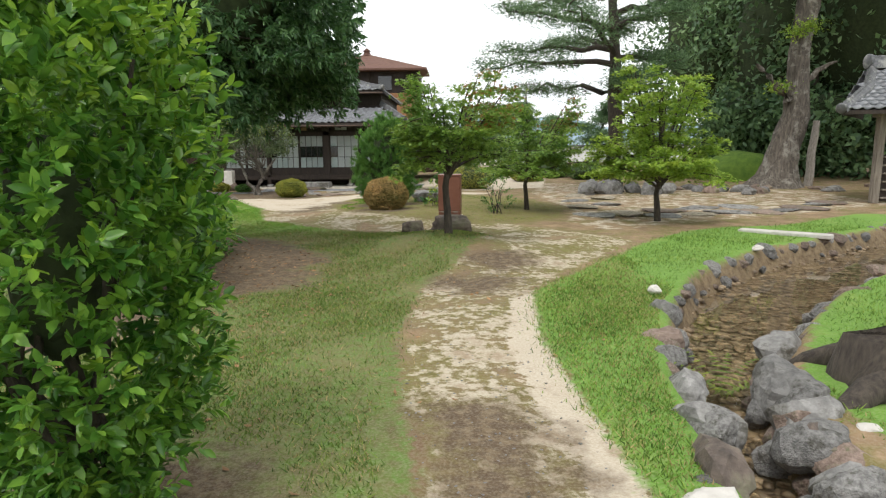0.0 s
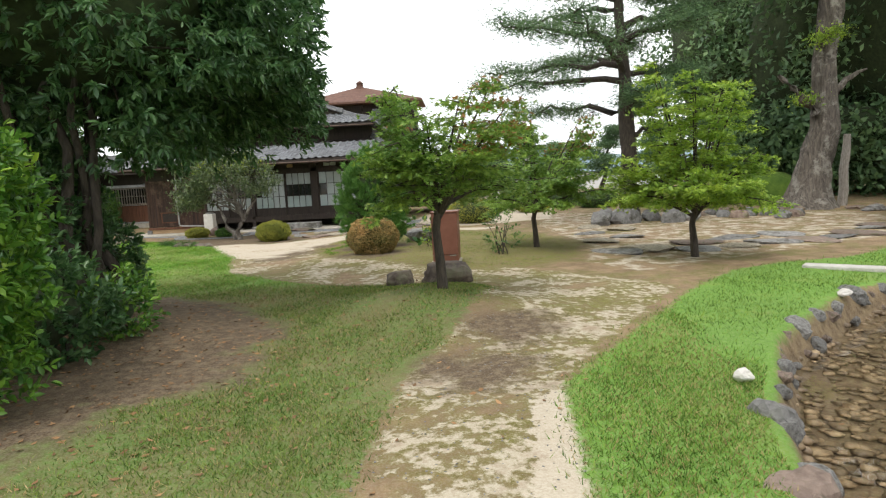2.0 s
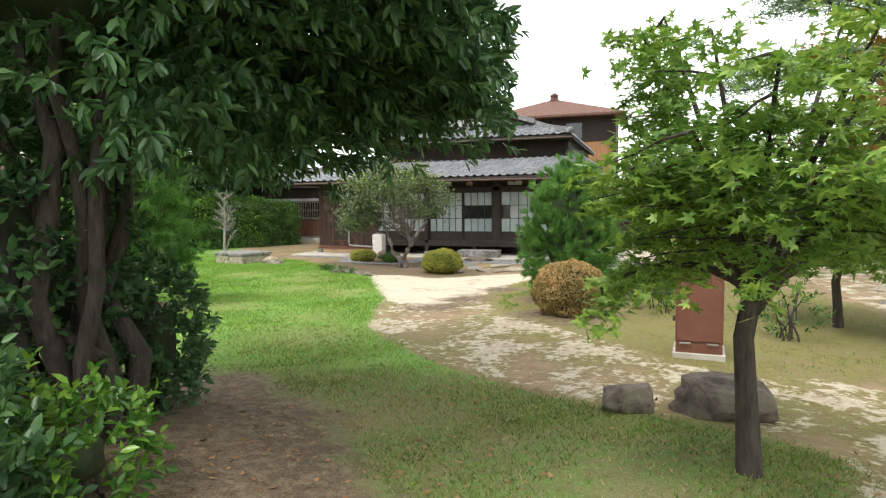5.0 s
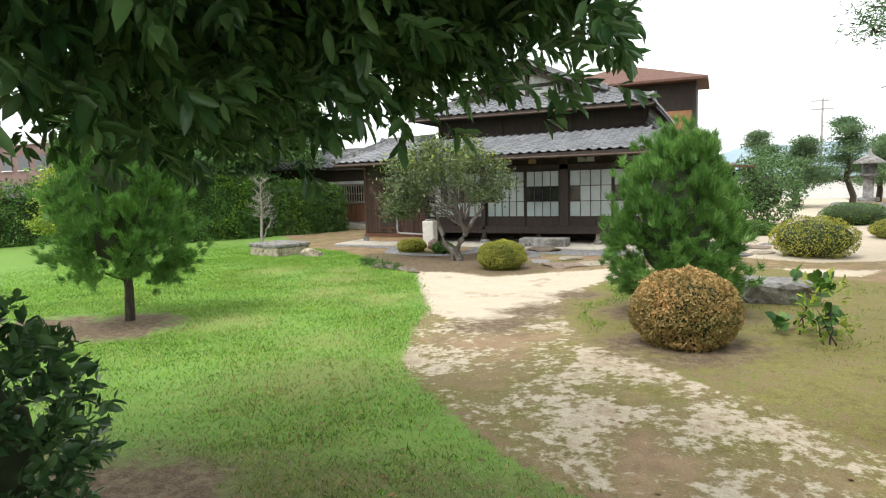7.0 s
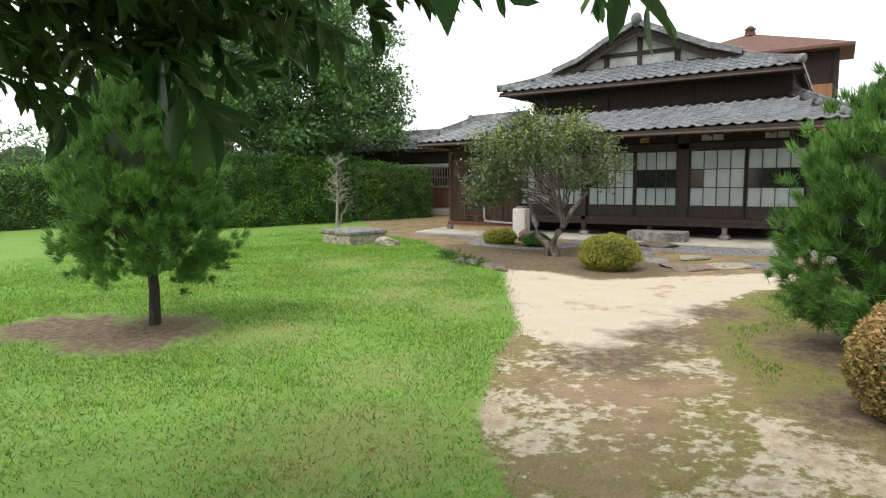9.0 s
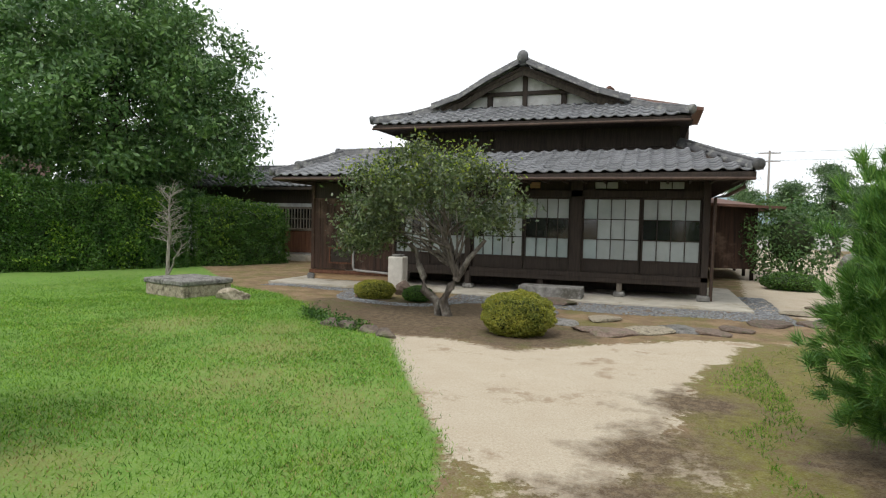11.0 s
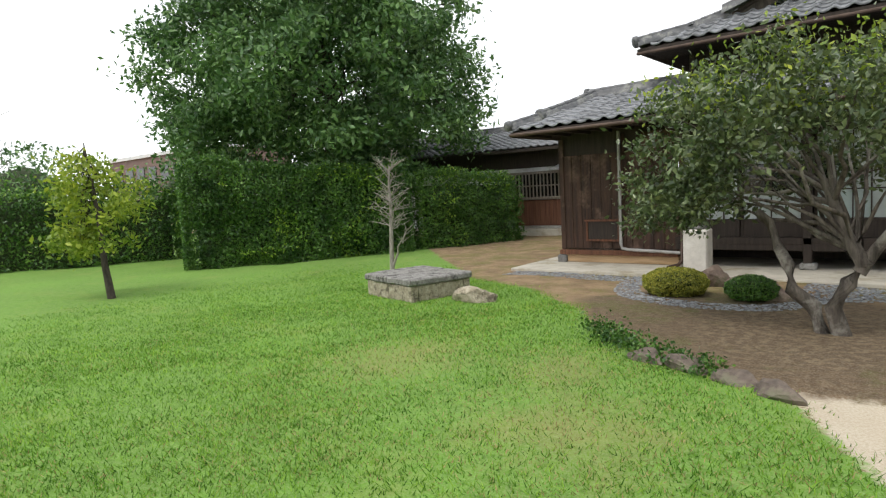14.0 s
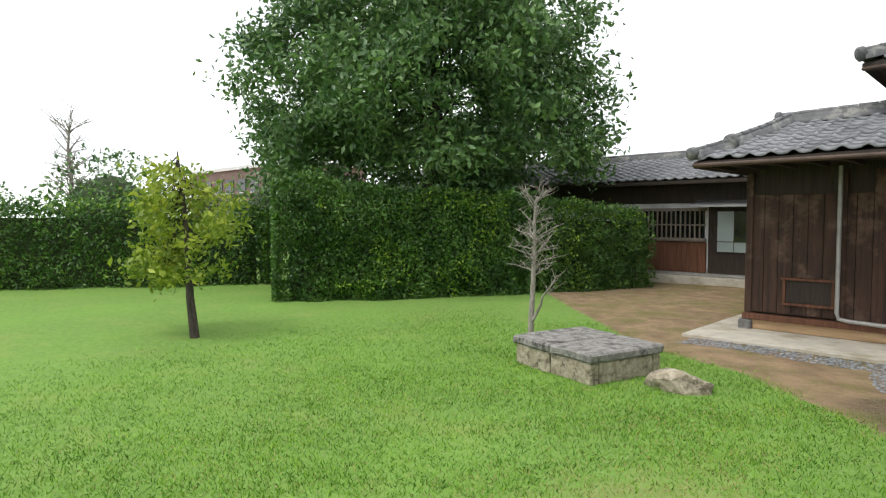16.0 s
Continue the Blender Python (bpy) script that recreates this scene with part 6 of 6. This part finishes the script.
while s < 24:
    x, y, dx, dy, w = along(s)
    for sd in (-1, 1):
        big = (s < 8.6 and sd < 0)
        r = rng.uniform(0.19, 0.27) if big else rng.uniform(0.10, 0.19)
        o = (w + 0.14 + 0.05 * rng.normal()) * sd
        ob = new("bank_stone", STONES[(k * 3 + (sd > 0)) % 8])
        ob.matrix_basis = pose(x - dy * o + rng.normal() * 0.03, y + dx * o + rng.normal() * 0.03, -0.10 + rng.uniform(-0.06, 0.02) + 0.1 * r, rng.uniform(-15, 15), rng.uniform(-15, 15), rng.uniform(0, 360)) @ Matrix.Diagonal((r, r, r * rng.uniform(0.8, 1.1), 1))
        tagged(ob, "rough grey-brown boulder lining the stream bank" if big else "rough brown stone lining the stream bank", "stone", "stones along the stream")
        k += 1
        if big or rng.random() < 0.45:
            ob2 = new("bank_stone", STONES[(k * 5 + 2) % 8])
            r2 = r * rng.uniform(0.45, 0.7)
            o2 = o - sd * rng.uniform(0.10, 0.2)
            ob2.matrix_basis = pose(x - dy * o2 + dx * 0.14, y + dx * o2 + dy * 0.14, -0.27, rng.uniform(-15, 15), 0, rng.uniform(0, 360)) @ Matrix.Diagonal((r2, r2, r2, 1))
            tagged(ob2, "small brown stone at the water's edge", "stone", "stones along the stream")
    s += 0.26 + 0.1 * rng.random()
rock("boulder", (2.30, 0.82, -0.06), (0.2, 0.2, 0.16), 51, M_PALESTONE, "pale flat-topped boulder at the stream's edge", flat=0.3)
for i, (x, y, a, b, h, mt) in enumerate(((2.47, 1.15, 0.16, 0.30, 0.20, M_DARKROCK), (2.66, 1.72, 0.13, 0.24, 0.2, M_STONE), (2.70, 2.28, 0.2, 0.15, 0.16, M_STONE), (2.86, 3.35, 0.16, 0.24, 0.17, M_BROWNSTONE), (3.22, 4.3, 0.15, 0.2, 0.2, M_STONE),
                                                   (3.42, 2.3, 0.24, 0.26, 0.27, M_STONE), (3.32, 1.86, 0.2, 0.22, 0.2, M_STONE), (3.06, 1.08, 0.15, 0.14, 0.14, M_STONE), (3.2, 1.48, 0.17, 0.19, 0.17, M_DARKROCK), (3.8, 3.15, 0.2, 0.22, 0.24, M_STONE), (3.47, 1.57, 0.12, 0.12, 0.12, M_PALESTONE))):
    rock("boulder", (x, y, -0.10), (a, b, h), 200 + i, mt, "rough weathered boulder at the stream's edge", "boulders at the stream", turn=37 * i, rough=0.38)
rock("white_stone", (3.32, 4.88, 0.03), (0.08, 0.06, 0.06), 53, M_PALESTONE, "small white rounded stone in the grass")
rock("white_stone", (5.75, 7.7, 0.03), (0.09, 0.06, 0.05), 54, M_PALESTONE, "small white rounded stone in the grass")

fern = thing("fern", "yellow-green fern growing from the stream bank", "fern", (3.17, 2.72, -0.3))
FV, FF = [], []
for i in range(13):
    t = i * 0.483 + rng.normal() * 0.1
    L = rng.uniform(0.40, 0.62)
    for q in range(12):
        f = (q + 1) / 12
        p = Vector((3.17 + math.cos(t) * L * f, 2.72 + math.sin(t) * L * f, -0.3 + L * (1.15 * f - 0.75 * f * f)))
        for sd in (-1, 1):
            a = Vector((-math.sin(t) * sd, math.cos(t) * sd, -0.15)) * (0.085 * (1.05 - f)) + Vector((math.cos(t), math.sin(t), 0)) * 0.02
            wv2 = Vector((math.cos(t), math.sin(t), 0.3)) * 0.011
            b = len(FV)
            FV += [tuple(p - wv2), tuple(p + a), tuple(p + wv2)]
            FF.append((b, b + 1, b + 2))
attach("fronds", np_mesh("fronds", FV, FF, M_FERN), fern)

# ---- stones in the garden ----
well = thing("old_well", "low square stone well covered by lichened slabs", "well", (-11.75, 20.45, 0))
wt = Matrix.Translation((-11.75, 20.45, 0)) @ pose(0, 0, 0, 0, 0, -15)
for i, (x0, x1, y0, y1) in enumerate(((-0.64, -0.02, -0.54, -0.42), (0.0, 0.64, -0.54, -0.42), (0.52, 0.64, -0.41, 0.41), (-0.64, -0.52, -0.41, 0.41), (-0.64, 0.64, 0.42, 0.54))):
    part("side_block", boxes([(x0, x1, y0, y1, -0.05, 0.24)], 0.012, wt), M_TUFF, well, "pitted pale tuff block")
for x0, x1 in ((-0.67, -0.01), (0.0, 0.67)):
    bm = boxes([(x0, x1, -0.57, 0.57, 0.245, 0.345)], 0.02)
    bmesh.ops.subdivide_edges(bm, edges=bm.edges[:], cuts=3, use_grid_fill=True)
    for v in bm.verts:
        v.co += Vector((noise.noise(v.co * 5), noise.noise(v.co * 5 + Vector((9, 0, 0))), 0.6 * noise.noise(v.co * 6 + Vector((0, 9, 0))))) * 0.022
    bmesh.ops.transform(bm, matrix=wt, verts=bm.verts[:])
    part("lid_slab", bm, M_LIDSTONE, well, "broken grey lichened slab")
rock("rock", (-10.55, 20.35, 0.02), (0.33, 0.22, 0.2), 60, M_TUFF, "pointed pinkish-grey rock on the lawn", turn=20)
post = thing("stone_post", "square pale granite post with a small cap", "stone post", (-8.32, 23.2, 0))
part("shaft", boxes([(-8.5, -8.14, 23.05, 23.37, 0.0, 0.78)], 0.02), M_PALESTONE, post)
part("cap", boxes([(-8.44, -8.2, 23.1, 23.32, 0.78, 0.83)], 0.015), M_STONE, post)
step = new("step_stone", None)
step.location = (-4.9, 23.5, 0)
tagged(step, "long grey granite step before the veranda", "step")
part("block", boxes([(-5.55, -4.22, 23.28, 23.85, 0.0, 0.27)], 0.015), M_STONE, step)
rock("step_slab", (-4.75, 22.65, 0.03), (0.5, 0.28, 0.13), 61, M_BROWNSTONE, "flat dark stepping slab before the step", flat=0.35)
for i, (x, y, a, b, h) in enumerate(((-7.9, 22.7, 0.22, 0.2, 0.28), (-7.55, 22.6, 0.2, 0.16, 0.2), (-7.05, 21.9, 0.22, 0.2, 0.22), (-8.75, 23.0, 0.14, 0.12, 0.14))):
    rock("garden_rock", (x, y, 0.02), (a, b, h), 70 + i, M_BROWNSTONE, "dark brown rock beside the stone post", "rocks by the post")
SLABS = [rock_mesh("stepping_stone", (1, 0.75, 0.28), 80 + i, (M_STONE, M_BROWNSTONE, M_TUFF)[i % 3], 0.25, 3, 0.45) for i in range(6)]


def stepping(pts, rmin, rmax, label, group):
    for i, (x, y) in enumerate(pts):
        ob = new("stepping_stone", SLABS[(i * 5 + int(abs(x) * 3)) % 6])
        r = rng.uniform(rmin, rmax)
        ob.matrix_basis = pose(x, y, ground_z(x, y) + 0.022, 0, 0, rng.uniform(0, 360)) @ Matrix.Diagonal((r, r, 0.22, 1))
        tagged(ob, label, "stepping stone", group)


stepping([(-4.5, 19.75), (-3.73, 19.95), (-3.3, 19.72), (-2.89, 20.05), (-2.4, 20.36), (-2.0, 20.31), (-1.55, 20.85), (-0.94, 21.75), (-3.58, 20.98), (-4.16, 20.4), (-4.6, 21.3), (-0.3, 22.0), (0.1, 22.7), (-0.1, 23.5), (0.6, 23.2), (0.5, 24.3), (1.3, 24.2), (0.9, 25.4)], 0.26, 0.44, "flat irregular stepping stone set in sand", "stepping stones by the house")
stepping([(4.3, 12.3), (5.0, 12.8), (5.9, 12.4), (6.7, 12.6), (7.5, 12.9), (8.3, 13.0), (9.1, 13.4), (9.9, 13.9), (6.2, 13.6), (7.2, 14.0), (8.4, 14.3), (4.4, 14.4), (5.2, 15.2), (4.6, 16.6), (5.6, 17.2), (4.9, 18.4), (10.6, 14.6), (11.2, 15.2)], 0.35, 0.62, "flat grey-brown paving slab in the sandy yard", "paving slabs in the yard")
slabn = tagged(new("stone_plank", None), "long narrow white stone slab laid in grass", "stone slab")
slabn.location = (7.0, 9.3, 0)
part("block", boxes([(-0.75, 0.75, -0.12, 0.12, -0.02, 0.06)], 0.015, Matrix.Translation((7.0, 9.3, 0)) @ pose(0, 0, 0, 0, 0, -38)), M_PALESTONE, slabn)
for i, (x, y, a, b, h) in enumerate(((0.28, 9.3, 0.24, 0.18, 0.15), (0.95, 9.4, 0.38, 0.22, 0.26))):
    rock("garden_rock", (x, y, ground_z(x, y) + 0.10), (a, b, h), 90 + i, M_DARKROCK, "dark flat-topped rock below the sign", "rocks by the sign", flat=0.2)
for i in range(26):
    t = i * 0.31
    x, y = 12.0 + rng.normal() * 1.8, 20.6 + rng.normal() * 0.9
    rock("root_rock", (x, y, 0.02), (rng.uniform(0.15, 0.4), rng.uniform(0.15, 0.3), rng.uniform(0.1, 0.24)), 100 + i, (M_BROWNSTONE, M_STONE)[i % 2], "weathered rock among the old tree's roots", "rocks round the old tree", sub=2)
for i in range(9):
    x, y = 5.2 + 0.35 * i + rng.normal() * 0.2, 19.3 + rng.normal() * 0.5
    rock("wall_rock", (x, y, 0.12), (rng.uniform(0.3, 0.55), 0.3, rng.uniform(0.2, 0.38)), 140 + i, M_STONE, "grey stone of the low rock edging", "rocks round the conifer", sub=2)
blob("moss_hump", (14.0, 27.0, 0.0), (1.9, 1.5, 1.35), M_MOSSLEAF, thing("moss_mound", "bright green mossy mound under the woods", "mound", (14.0, 27.0, 0)), 0.1)

# ---- utility cabinet ----
cx0, cx1, cy0, cy1 = 0.72, 1.18, 11.05, 11.52
cz0 = ground_z(0.95, 11.2)
ct = Matrix.Translation((0.95, 11.28, 0)) @ pose(0, 0, 0, 0, 0, -4) @ Matrix.Translation((-0.95, -11.28, 0))
cabinet = thing("utility_cabinet", "brown painted metal utility cabinet on a concrete base", "cabinet", (0.95, 11.28, cz0))
part("concrete_base", boxes([(cx0 - 0.025, cx1 + 0.025, cy0 - 0.025, cy1 + 0.025, cz0 - 0.08, cz0 + 0.05)], 0.008, ct), M_CONCRETE, cabinet, "pale concrete base")
cab_body = part("body", boxes([(cx0, cx1, cy0, cy1, cz0 + 0.16, cz0 + 0.90)], 0.006, ct), M_SIGN, cabinet)
part("skirt", boxes([(cx0 + 0.004, cx1 - 0.004, cy0 + 0.004, cy1 - 0.004, cz0 + 0.05, cz0 + 0.152)], 0.004, ct), M_SIGN, cabinet)
part("roof_cap", boxes([(cx0 - 0.015, cx1 + 0.015, cy0 - 0.015, cy1 + 0.015, cz0 + 0.902, cz0 + 0.93)], 0.008, ct), M_SIGN, cabinet)
part("door", boxes([(cx0 + 0.02, cx1 - 0.02, cy0 - 0.012, cy0 - 0.001, cz0 + 0.18, cz0 + 0.885)], 0.003, ct), M_SIGN, cab_body)
for x in (cx0 + 0.10, cx1 - 0.10):
    part("lifting_lug", boxes([(x - 0.055, x + 0.055, cy0 - 0.03, cy0 - 0.002, cz0 + 0.145, cz0 + 0.162)], 0.003, ct), M_PALEBARK, cab_body, "worn pale metal lug")
for z in (0.34, 0.72):
    part("hinge_bolt", boxes([(cx0 - 0.035, cx0 - 0.001, cy0 + 0.20, cy0 + 0.225, cz0 + z, cz0 + z + 0.06)], 0.004, ct), M_DARKPIPE, cab_body, "dark steel bolt")

# ---- pavilion ----
pav = thing("pavilion", "small open-fronted garden pavilion with grey tiled roof", "pavilion", (14.5, 17.0, 0))
for x, y in ((12.5, 15.3), (13.85, 15.3), (18.0, 15.3)):
    box("post", x - 0.09, x + 0.09, y - 0.09, y + 0.09, 0.0, 2.35, M_GREYWOOD, pav)
box("wall", 15.0, 18.0, 18.5, 18.62, 0.0, 2.35, M_OCHRE, pav, "ochre plaster wall")
box("wall", 13.32, 13.75, 15.28, 15.36, 0.05, 1.55, M_OCHRE, pav, "ochre plaster wall")
box("upper_wall", 12.6, 13.75, 15.28, 15.36, 1.62, 2.3, M_WOOD, pav)
# dark sheet close behind the posts, added for the shaded doorway
box("inner", 13.95, 18.0, 15.6, 15.7, 0.0, 2.3, M_WOOD, pav)
rack = box("rack_back", 12.62, 13.3, 15.30, 15.35, 0.05, 1.30, M_WOOD, pav, "dark slatted shelf rack")
for i in range(6):
    box("slat", 12.62, 13.3, 15.18, 15.299, 0.12 + i * 0.22, 0.16 + i * 0.22, M_GREYWOOD, rack, bevel=0.004)
box("beam", 12.3, 18.2, 15.2, 15.4, 2.3, 2.45, M_GREYWOOD, pav)
PA, PB, PC, PD = (11.0, 14.6, 2.45), (19.5, 14.3, 2.50), (18.2, 17.0, 3.75), (13.2, 17.0, 3.75)
pr = slab("roof", [PA, PB, PC, PD], 0.1, M_WOOD, pav, "grey tiled hipped roof")
tile_field(PA, PB, PC, PD, pr)
PE = (14.8, 19.7, 2.50)
pl = slab("side_roof", [PE, PA, PD, (13.2, 17.1, 3.75)], 0.1, M_WOOD, pav)
tile_field(PE, PA, PD, (13.2, 17.1, 3.75), pl)
ridge("hip_ridge", [PA, (12.3, 15.65, 3.15), PD], 0.1, pav)
ridge("top_ridge", [(13.1, 17.0, 3.85), (18.3, 17.0, 3.85)], 0.16, pav)

# ---- distance ----
lan = thing("stone_lantern", "tall grey stone garden lantern on rocks", "lantern", (5.4, 38, 0.7))
tubes("shaft", [([(5.4, 38, 0.7), (5.4, 38, 0.85), (5.4, 38, 0.86), (5.4, 38, 1.75)], [0.42, 0.42, 0.2, 0.2])], M_STONE, lan, "", 12)
tubes("light_box", [([(5.4, 38, 1.75), (5.4, 38, 1.85), (5.4, 38, 1.86), (5.4, 38, 2.3)], [0.36, 0.42, 0.28, 0.28])], M_STONE, lan, "", 6)
tubes("roof", [([(5.4, 38, 2.3), (5.4, 38, 2.36), (5.4, 38, 2.6), (5.4, 38, 2.7), (5.4, 38, 2.95)], [0.62, 0.62, 0.25, 0.12, 0.03])], M_STONE, lan, "", 6)
for i in range(7):
    rock("lantern_rock", (4.2 + 0.42 * i, 37.2 + 0.3 * (i % 2), 0.25), (0.55, 0.5, 0.45), 160 + i, M_STONE, "rough grey rock at the lantern's foot", "rocks by the lantern", sub=2)


def cloud_pine(x, y, h, lean, seed):
    o = thing("garden_pine", "clipped garden pine with layered dark pads", "pine tree", (x, y, 0), "distant garden pines")
    tubes("trunk", [(bend((x, y, -0.1), (x + lean, y, h * 0.9), 0.08, 7, seed), list(np.linspace(0.2, 0.05, 7)))], M_BARK, o, "", 8)
    pads = []
    for i in range(7):
        f = 0.35 + 0.65 * i / 6
        pads.append((x + lean * f + rng.normal() * 0.9 * (1.15 - f), y + rng.normal() * 0.6, h * f, 1.35 * (1.25 - 0.7 * f)))
    C = np.concatenate([np.array((a, b, c)) + rng.normal(size=(1400, 3)) * np.array((r * 0.5, r * 0.5, 0.17)) for a, b, c, r in pads])
    crown("crown", C, 0.20, M_WOODS, o, wide=0.25)
    for i, (a, b, c, r) in enumerate(pads):
        tubes("limb", [(bend((x + lean * 0.5, y, c - 0.3), (a, b, c), 0.05, 4, i), [0.06, 0.05, 0.04, 0.02])], M_BARK, o, "", 6)


for i, (x, y, h, l) in enumerate(((3.6, 48, 3.8, 0.5), (6.8, 50, 5.0, -0.5), (11.5, 46, 4.6, 0.8), (9.3, 56, 4.2, 0.3), (15.5, 44, 4.6, -0.4), (1.8, 52, 4.6, 0.3))):
    cloud_pine(x, y, h, l, i)
shrub("garden_shrub", "small round tree with thin foliage beside the annex", (1.0, 31.0, 0.0), (1.2, 1.1, 1.25), 4500, 0.12, M_BIGLEAF, dome=False, core=0.5, jitter=0.2, stems=6)
for i, (x, y, r, h) in enumerate(((1.6, 22.7, 0.85, 0.9), (4.2, 33.5, 1.1, 0.8), (6.0, 31, 1.2, 0.9), (4.4, 27.8, 0.8, 0.55), (7.5, 29, 1.0, 0.8), (0.6, 28.5, 0.7, 0.45))):
    shrub("clipped_box", "broad clipped green bush in the far garden", (x, y, 0), (r, r * 0.9, h), 5000, 0.055, M_YELLOWBUSH if i in (0, 3) else M_HEDGE, category="bush", group="far clipped bushes")
leafy_shrub("nandina", "young yellow-green shoot on the mound", (0.62, 13.6, ground_z(0.62, 13.6)), (0.17, 0.17, 0.30), 26, 6, 0.085, M_SAPLING, 0, 0.05, 3, 0.32, 0.14)
leafy_shrub("fatsia", "bluish broad-leaved young plant on a thin stem", (0.5, 14.1, ground_z(0.5, 14.1)), (0.20, 0.20, 0.30), 16, 5, 0.14, M_HEDGE, 0, 0.05, 2, 0.75, 0.10)
leafy_shrub("leafy_shoot", "thin upright leafy shoots beside the cabinet", (2.0, 12.4, ground_z(2.0, 12.4)), (0.26, 0.24, 0.42), 60, 6, 0.07, M_HEDGE, 0, 0.05, 7, 0.35, 0.14)
rock("water_basin", (0.35, 16.6, 0.12), (0.75, 0.5, 0.32), 170, M_STONE, "broad flat dark grey basin stone behind the pine", flat=0.3)

fw = thing("boundary_wall", "white boundary wall with tiled coping", "wall", (10, 64, 0))
box("wall", -6, 60, 64, 64.3, 0, 1.6, M_FARWALL, fw)
box("coping", -6, 60, 63.85, 64.45, 1.6, 1.8, M_RIDGE, fw)
far = thing("apartment_block", "low brown apartment block beyond the hedge", "building", (-75, 52, 0))
box("wall", -92, -66, 50, 60, 0, 7.6, M_FARBRICK, far)
box("parapet", -92.2, -65.8, 49.8, 60.2, 7.6, 8.0, M_FARWALL, far)
for fl in range(2):
    for i in range(8):
        wdw = box("window", -90.5 + i * 3.05, -88.6 + i * 3.05, 49.9, 50.0, 1.6 + fl * 3.2, 3.2 + fl * 3.2, M_DARKGLASS, far)
        box("frame", -90.6 + i * 3.05, -88.5 + i * 3.05, 49.86, 49.9, 1.5 + fl * 3.2, 1.6 + fl * 3.2, M_FARWALL, wdw)
for i in range(10):
    shrub("far_tree", "round green tree beyond the boundary hedge", (-26.5 - 4.2 * i + rng.normal(), 24.5 - 3.6 * i + rng.normal(), 0), (1.9, 1.9, rng.uniform(1.4, 2.0)), 2600, 0.2, M_BIGLEAF, dome=False, core=0.7, jitter=0.3, category="tree", group="far trees")
pole = thing("utility_pole", "far utility pole with cross-arms and insulators", "utility pole", (14, 120, 0))
tubes("mast", [([(14, 120, 0), (14, 120, 14)], [0.22, 0.15])], M_PIPE, pole, "", 8)
for z in (13.5, 12.2):
    part("cross_arm", boxes([(12.4, 15.6, 119.9, 120.1, z, z + 0.15)], 0.02), M_PIPE, pole)
for i, z in enumerate((13.7, 12.4)):
    tubes("wire", [([(14 + t * 9, 120 - t * 5, z - 0.9 * math.sin(math.pi * t / 8) + 0.0) for t in range(-3, 9)], [0.03] * 12)], M_WIRE, pole, "", 4)
hill = thing("far_hill", "hazy blue-grey hill on the skyline", "hill", (120, 900, 0), kind="structure")
bm = bmesh.new()
bmesh.ops.create_grid(bm, x_segments=40, y_segments=10, size=1)
for v in bm.verts:
    u, w = v.co.x, v.co.y
    v.co = Vector((120 + 420 * u, 900 + 120 * w, max(-2, (46 * math.exp(-((u + 0.1) * 3) ** 2) + 30 * math.exp(-((u - 0.5) * 3.2) ** 2) + 8 * noise.noise((u * 6, 0, 0))) * (1 - w * w))))
part("slope", bm, M_HILL, hill, "", True)


# ---- gravel and litter ----
def scatter(name, label, category, pts, smin, smax, mat, flat=0.6):
    V, F, o = [], [], 0
    for i, (x, y) in enumerate(pts):
        v, f = peb_data[i % 5]
        s = rng.uniform(smin, smax)
        a = rng.uniform(0, 6.28)
        R = np.array(((math.cos(a), -math.sin(a), 0), (math.sin(a), math.cos(a), 0), (0, 0, 1)))
        V.append((v * s * np.array((1, 0.8, flat))) @ R.T + np.array((x, y, ground_z(x, y) + s * 0.1)))
        F.append(f + o)
        o += len(v)
    return tagged(new(name, np_mesh(name, np.concatenate(V), np.concatenate(F), mat)), label, category, kind="stuff")


GR = np.column_stack([rng.uniform(-11.6, -0.2, 60000), rng.uniform(20.6, 26, 60000)])
gxx, gyy = GR[:, 0], GR[:, 1]
band = ((gyy > 22.62) & (gyy < 23.12) & (gxx < -9)) | ((gyy > 21.95 + 0.1 * np.sin(gxx * 2)) & (gyy < 23.12) & (gxx > -6.8) & (gxx < -0.45)) | ((gxx > -0.98) & (gxx < -0.45) & (gyy > 21.95))
band |= (np.abs(np.hypot((gxx + 7.75) / 1.35, (gyy - 22.6) / 1.5) - 1) < 0.13) & (gyy < 22.8)
scatter("gravel", "blue-grey gravel strip along the eaves", "gravel", GR[band][:9500], 0.018, 0.034, M_GRAVEL)
GP2 = np.column_stack([rng.uniform(0.6, 2.1, 2600), rng.uniform(0.3, 7, 2600)])
GP2 = GP2[inside(GP2, MIX)]
scatter("path_grit", "loose grit and small stones on the path", "grit", GP2[:800], 0.004, 0.013, M_STONE)
C = np.column_stack([rng.normal(-1.9, 1.5, 1700), rng.normal(6.0, 1.9, 1700), np.zeros(1700)])
C[:, 2] = swell(C[:, :2]) + 0.012
V, F = leaf_data(C, 0.055, 1.0, 0.5, 0.9)
tagged(new("fallen_leaves", np_mesh("fallen_leaves", V, F, M_DRYLEAF)), "brown fallen leaves scattered under the evergreen", "leaves", kind="stuff")
